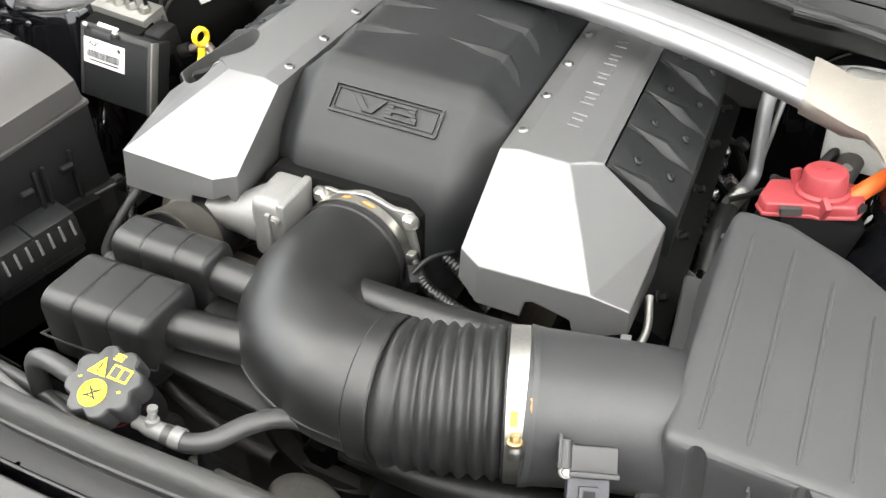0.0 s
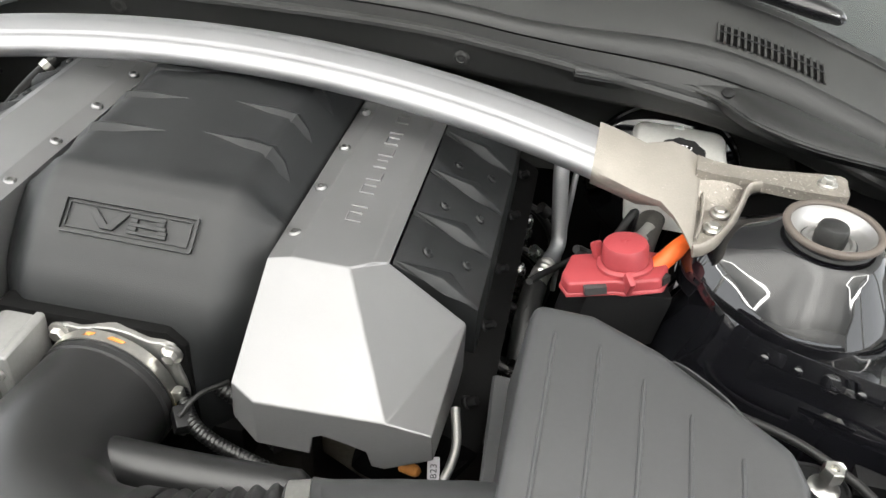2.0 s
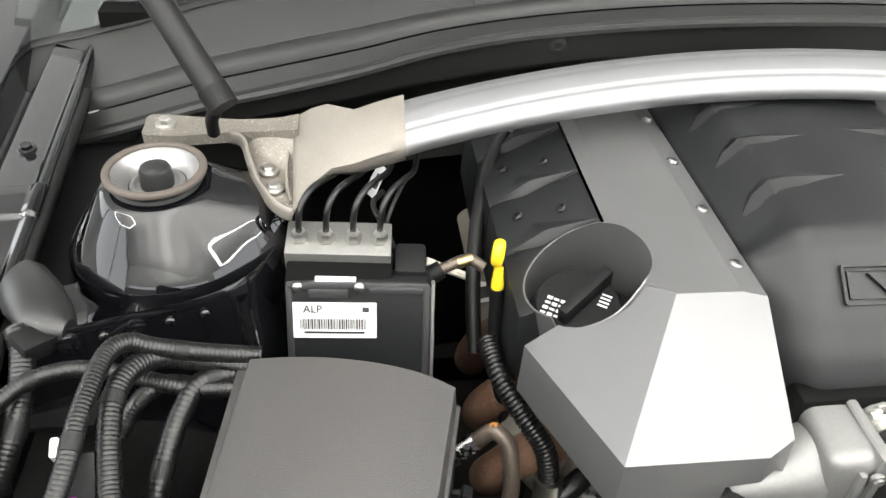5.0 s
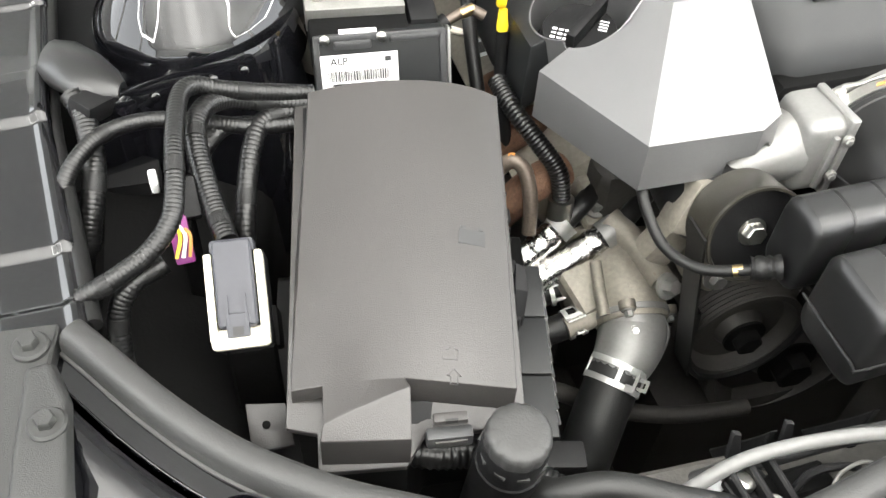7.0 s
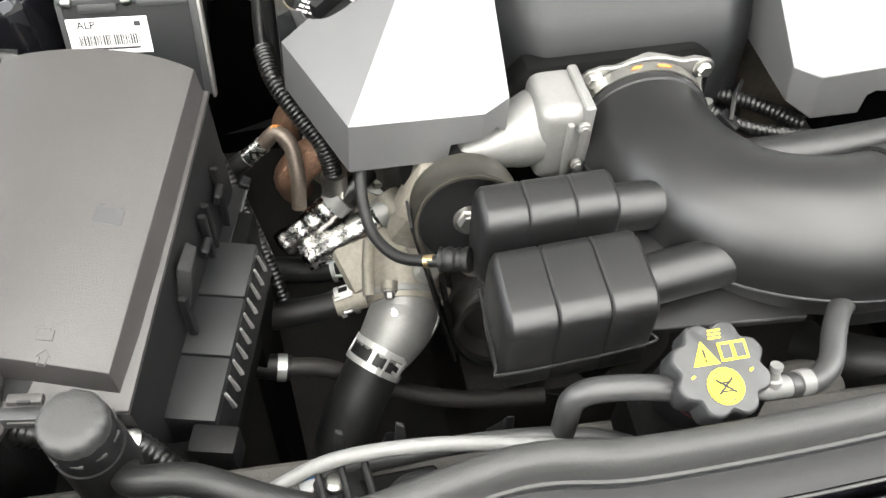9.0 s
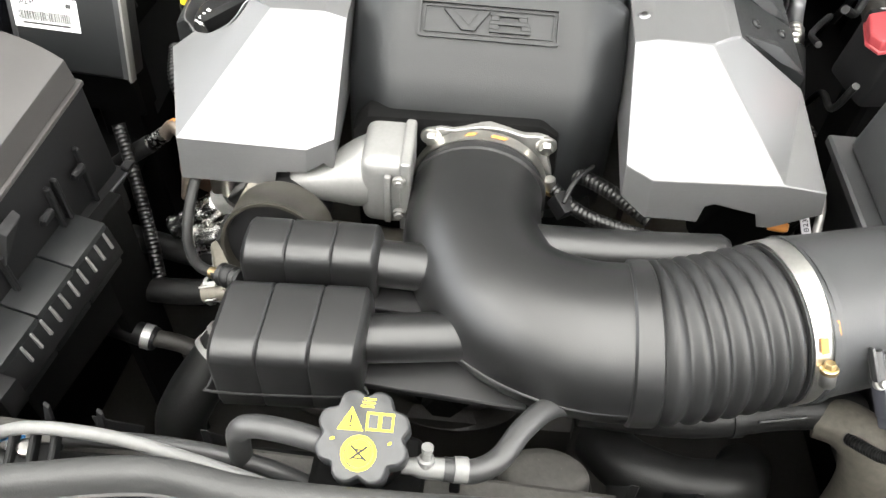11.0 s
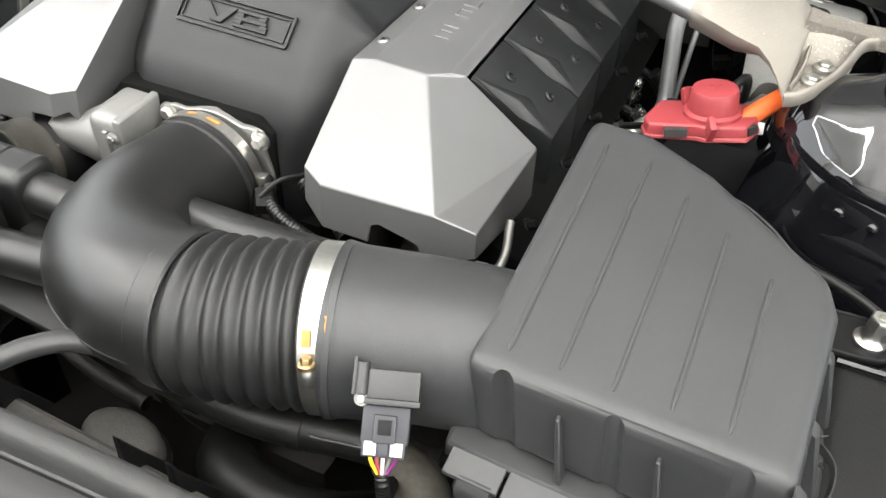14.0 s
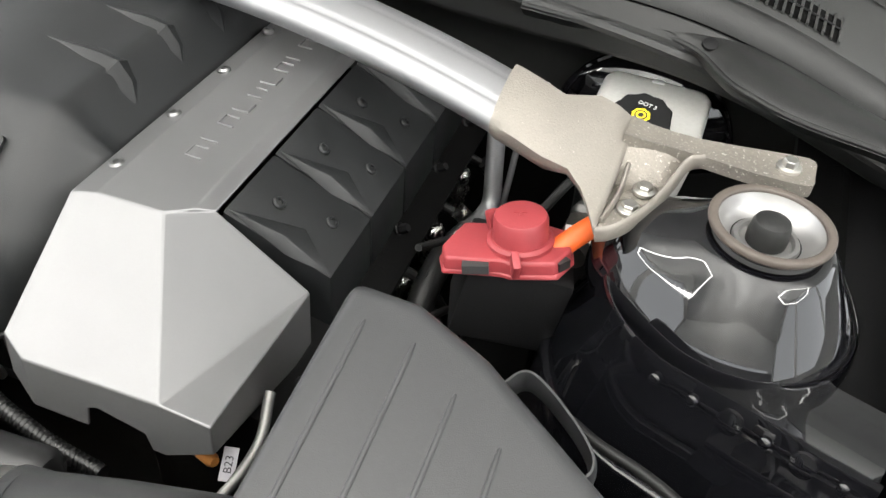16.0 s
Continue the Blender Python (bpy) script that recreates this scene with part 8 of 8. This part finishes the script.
for x in (-0.204, -0.238):
    part("upright", solid([(x - 0.0022, -0.330, 0.914), (x + 0.0022, -0.332, 0.914), (x + 0.004, -0.338, 0.895), (x - 0.004, -0.336, 0.895)], [(x - 0.0022, -0.333, 0.914), (x + 0.0022, -0.335, 0.914), (x + 0.004, -0.341, 0.895), (x - 0.004, -0.339, 0.895)], 0.0006, 1), "black", cb)
kn = thing("radiator_mount", "grey rubber radiator mount block", "mount")
rings = [[V(0.083 + 0.033 * k * math.cos(q), -0.298 + 0.021 * k * math.sin(q), z) for q in [2 * math.pi * j / 40 for j in range(40)]] for z, k in ((0.44, 0.9), (0.800, 0.95), (0.818, 1.0), (0.829, 0.96), (0.835, 0.84), (0.837, 0.55), (0.8365, 0.1))]
part("block", loft(rings), "dust", kn, angle=60)
part("collar", loft([[V(0.083 + 0.036 * k * math.cos(q), -0.298 + 0.024 * k * math.sin(q), z) for q in [2 * math.pi * j / 40 for j in range(40)]] for z, k in ((0.806, 0.95), (0.808, 1.0), (0.812, 1.0), (0.814, 0.95))]), "rubber", kn, angle=60)
ld = thing("lower_duct", "black lower intake duct with a dusty downward bend", "air duct")
part("duct", tube([(0.10, -0.262, 0.868), (0.161, -0.262, 0.868), (0.198, -0.257, 0.868), (0.245, -0.245, 0.868), (0.30, -0.235, 0.862)], 0.0135, 24, 6), "rubber", ld)
part("bend", tube([(0.268, -0.243, 0.862), (0.286, -0.248, 0.865), (0.301, -0.259, 0.861), (0.309, -0.272, 0.842), (0.311, -0.282, 0.80), (0.310, -0.288, 0.72)], lambda f: 0.0150 + 0.006 * min(1.0, f * 4), 24, 8), "hosedust", ld, "dusty bend of the duct")
part("duct_collar", tube([(0.203, -0.256, 0.868), (0.211, -0.254, 0.868)], 0.0148, 24, 2), "rubber", ld)
part("moulded_mark", box((0.238, -0.2575, 0.8775), (0.035, 0.001, 0.0045), (40, 0, 14)), "airbox", ld)
lh = thing("lower_hose", "large black lower radiator hose in the shade", "hose")
part("hose", tube([(0.13, -0.24, 0.78), (0.15, -0.27, 0.80), (0.19, -0.28, 0.80), (0.23, -0.27, 0.79), (0.25, -0.24, 0.76)], 0.022, 20, 8), "rubber", lh)
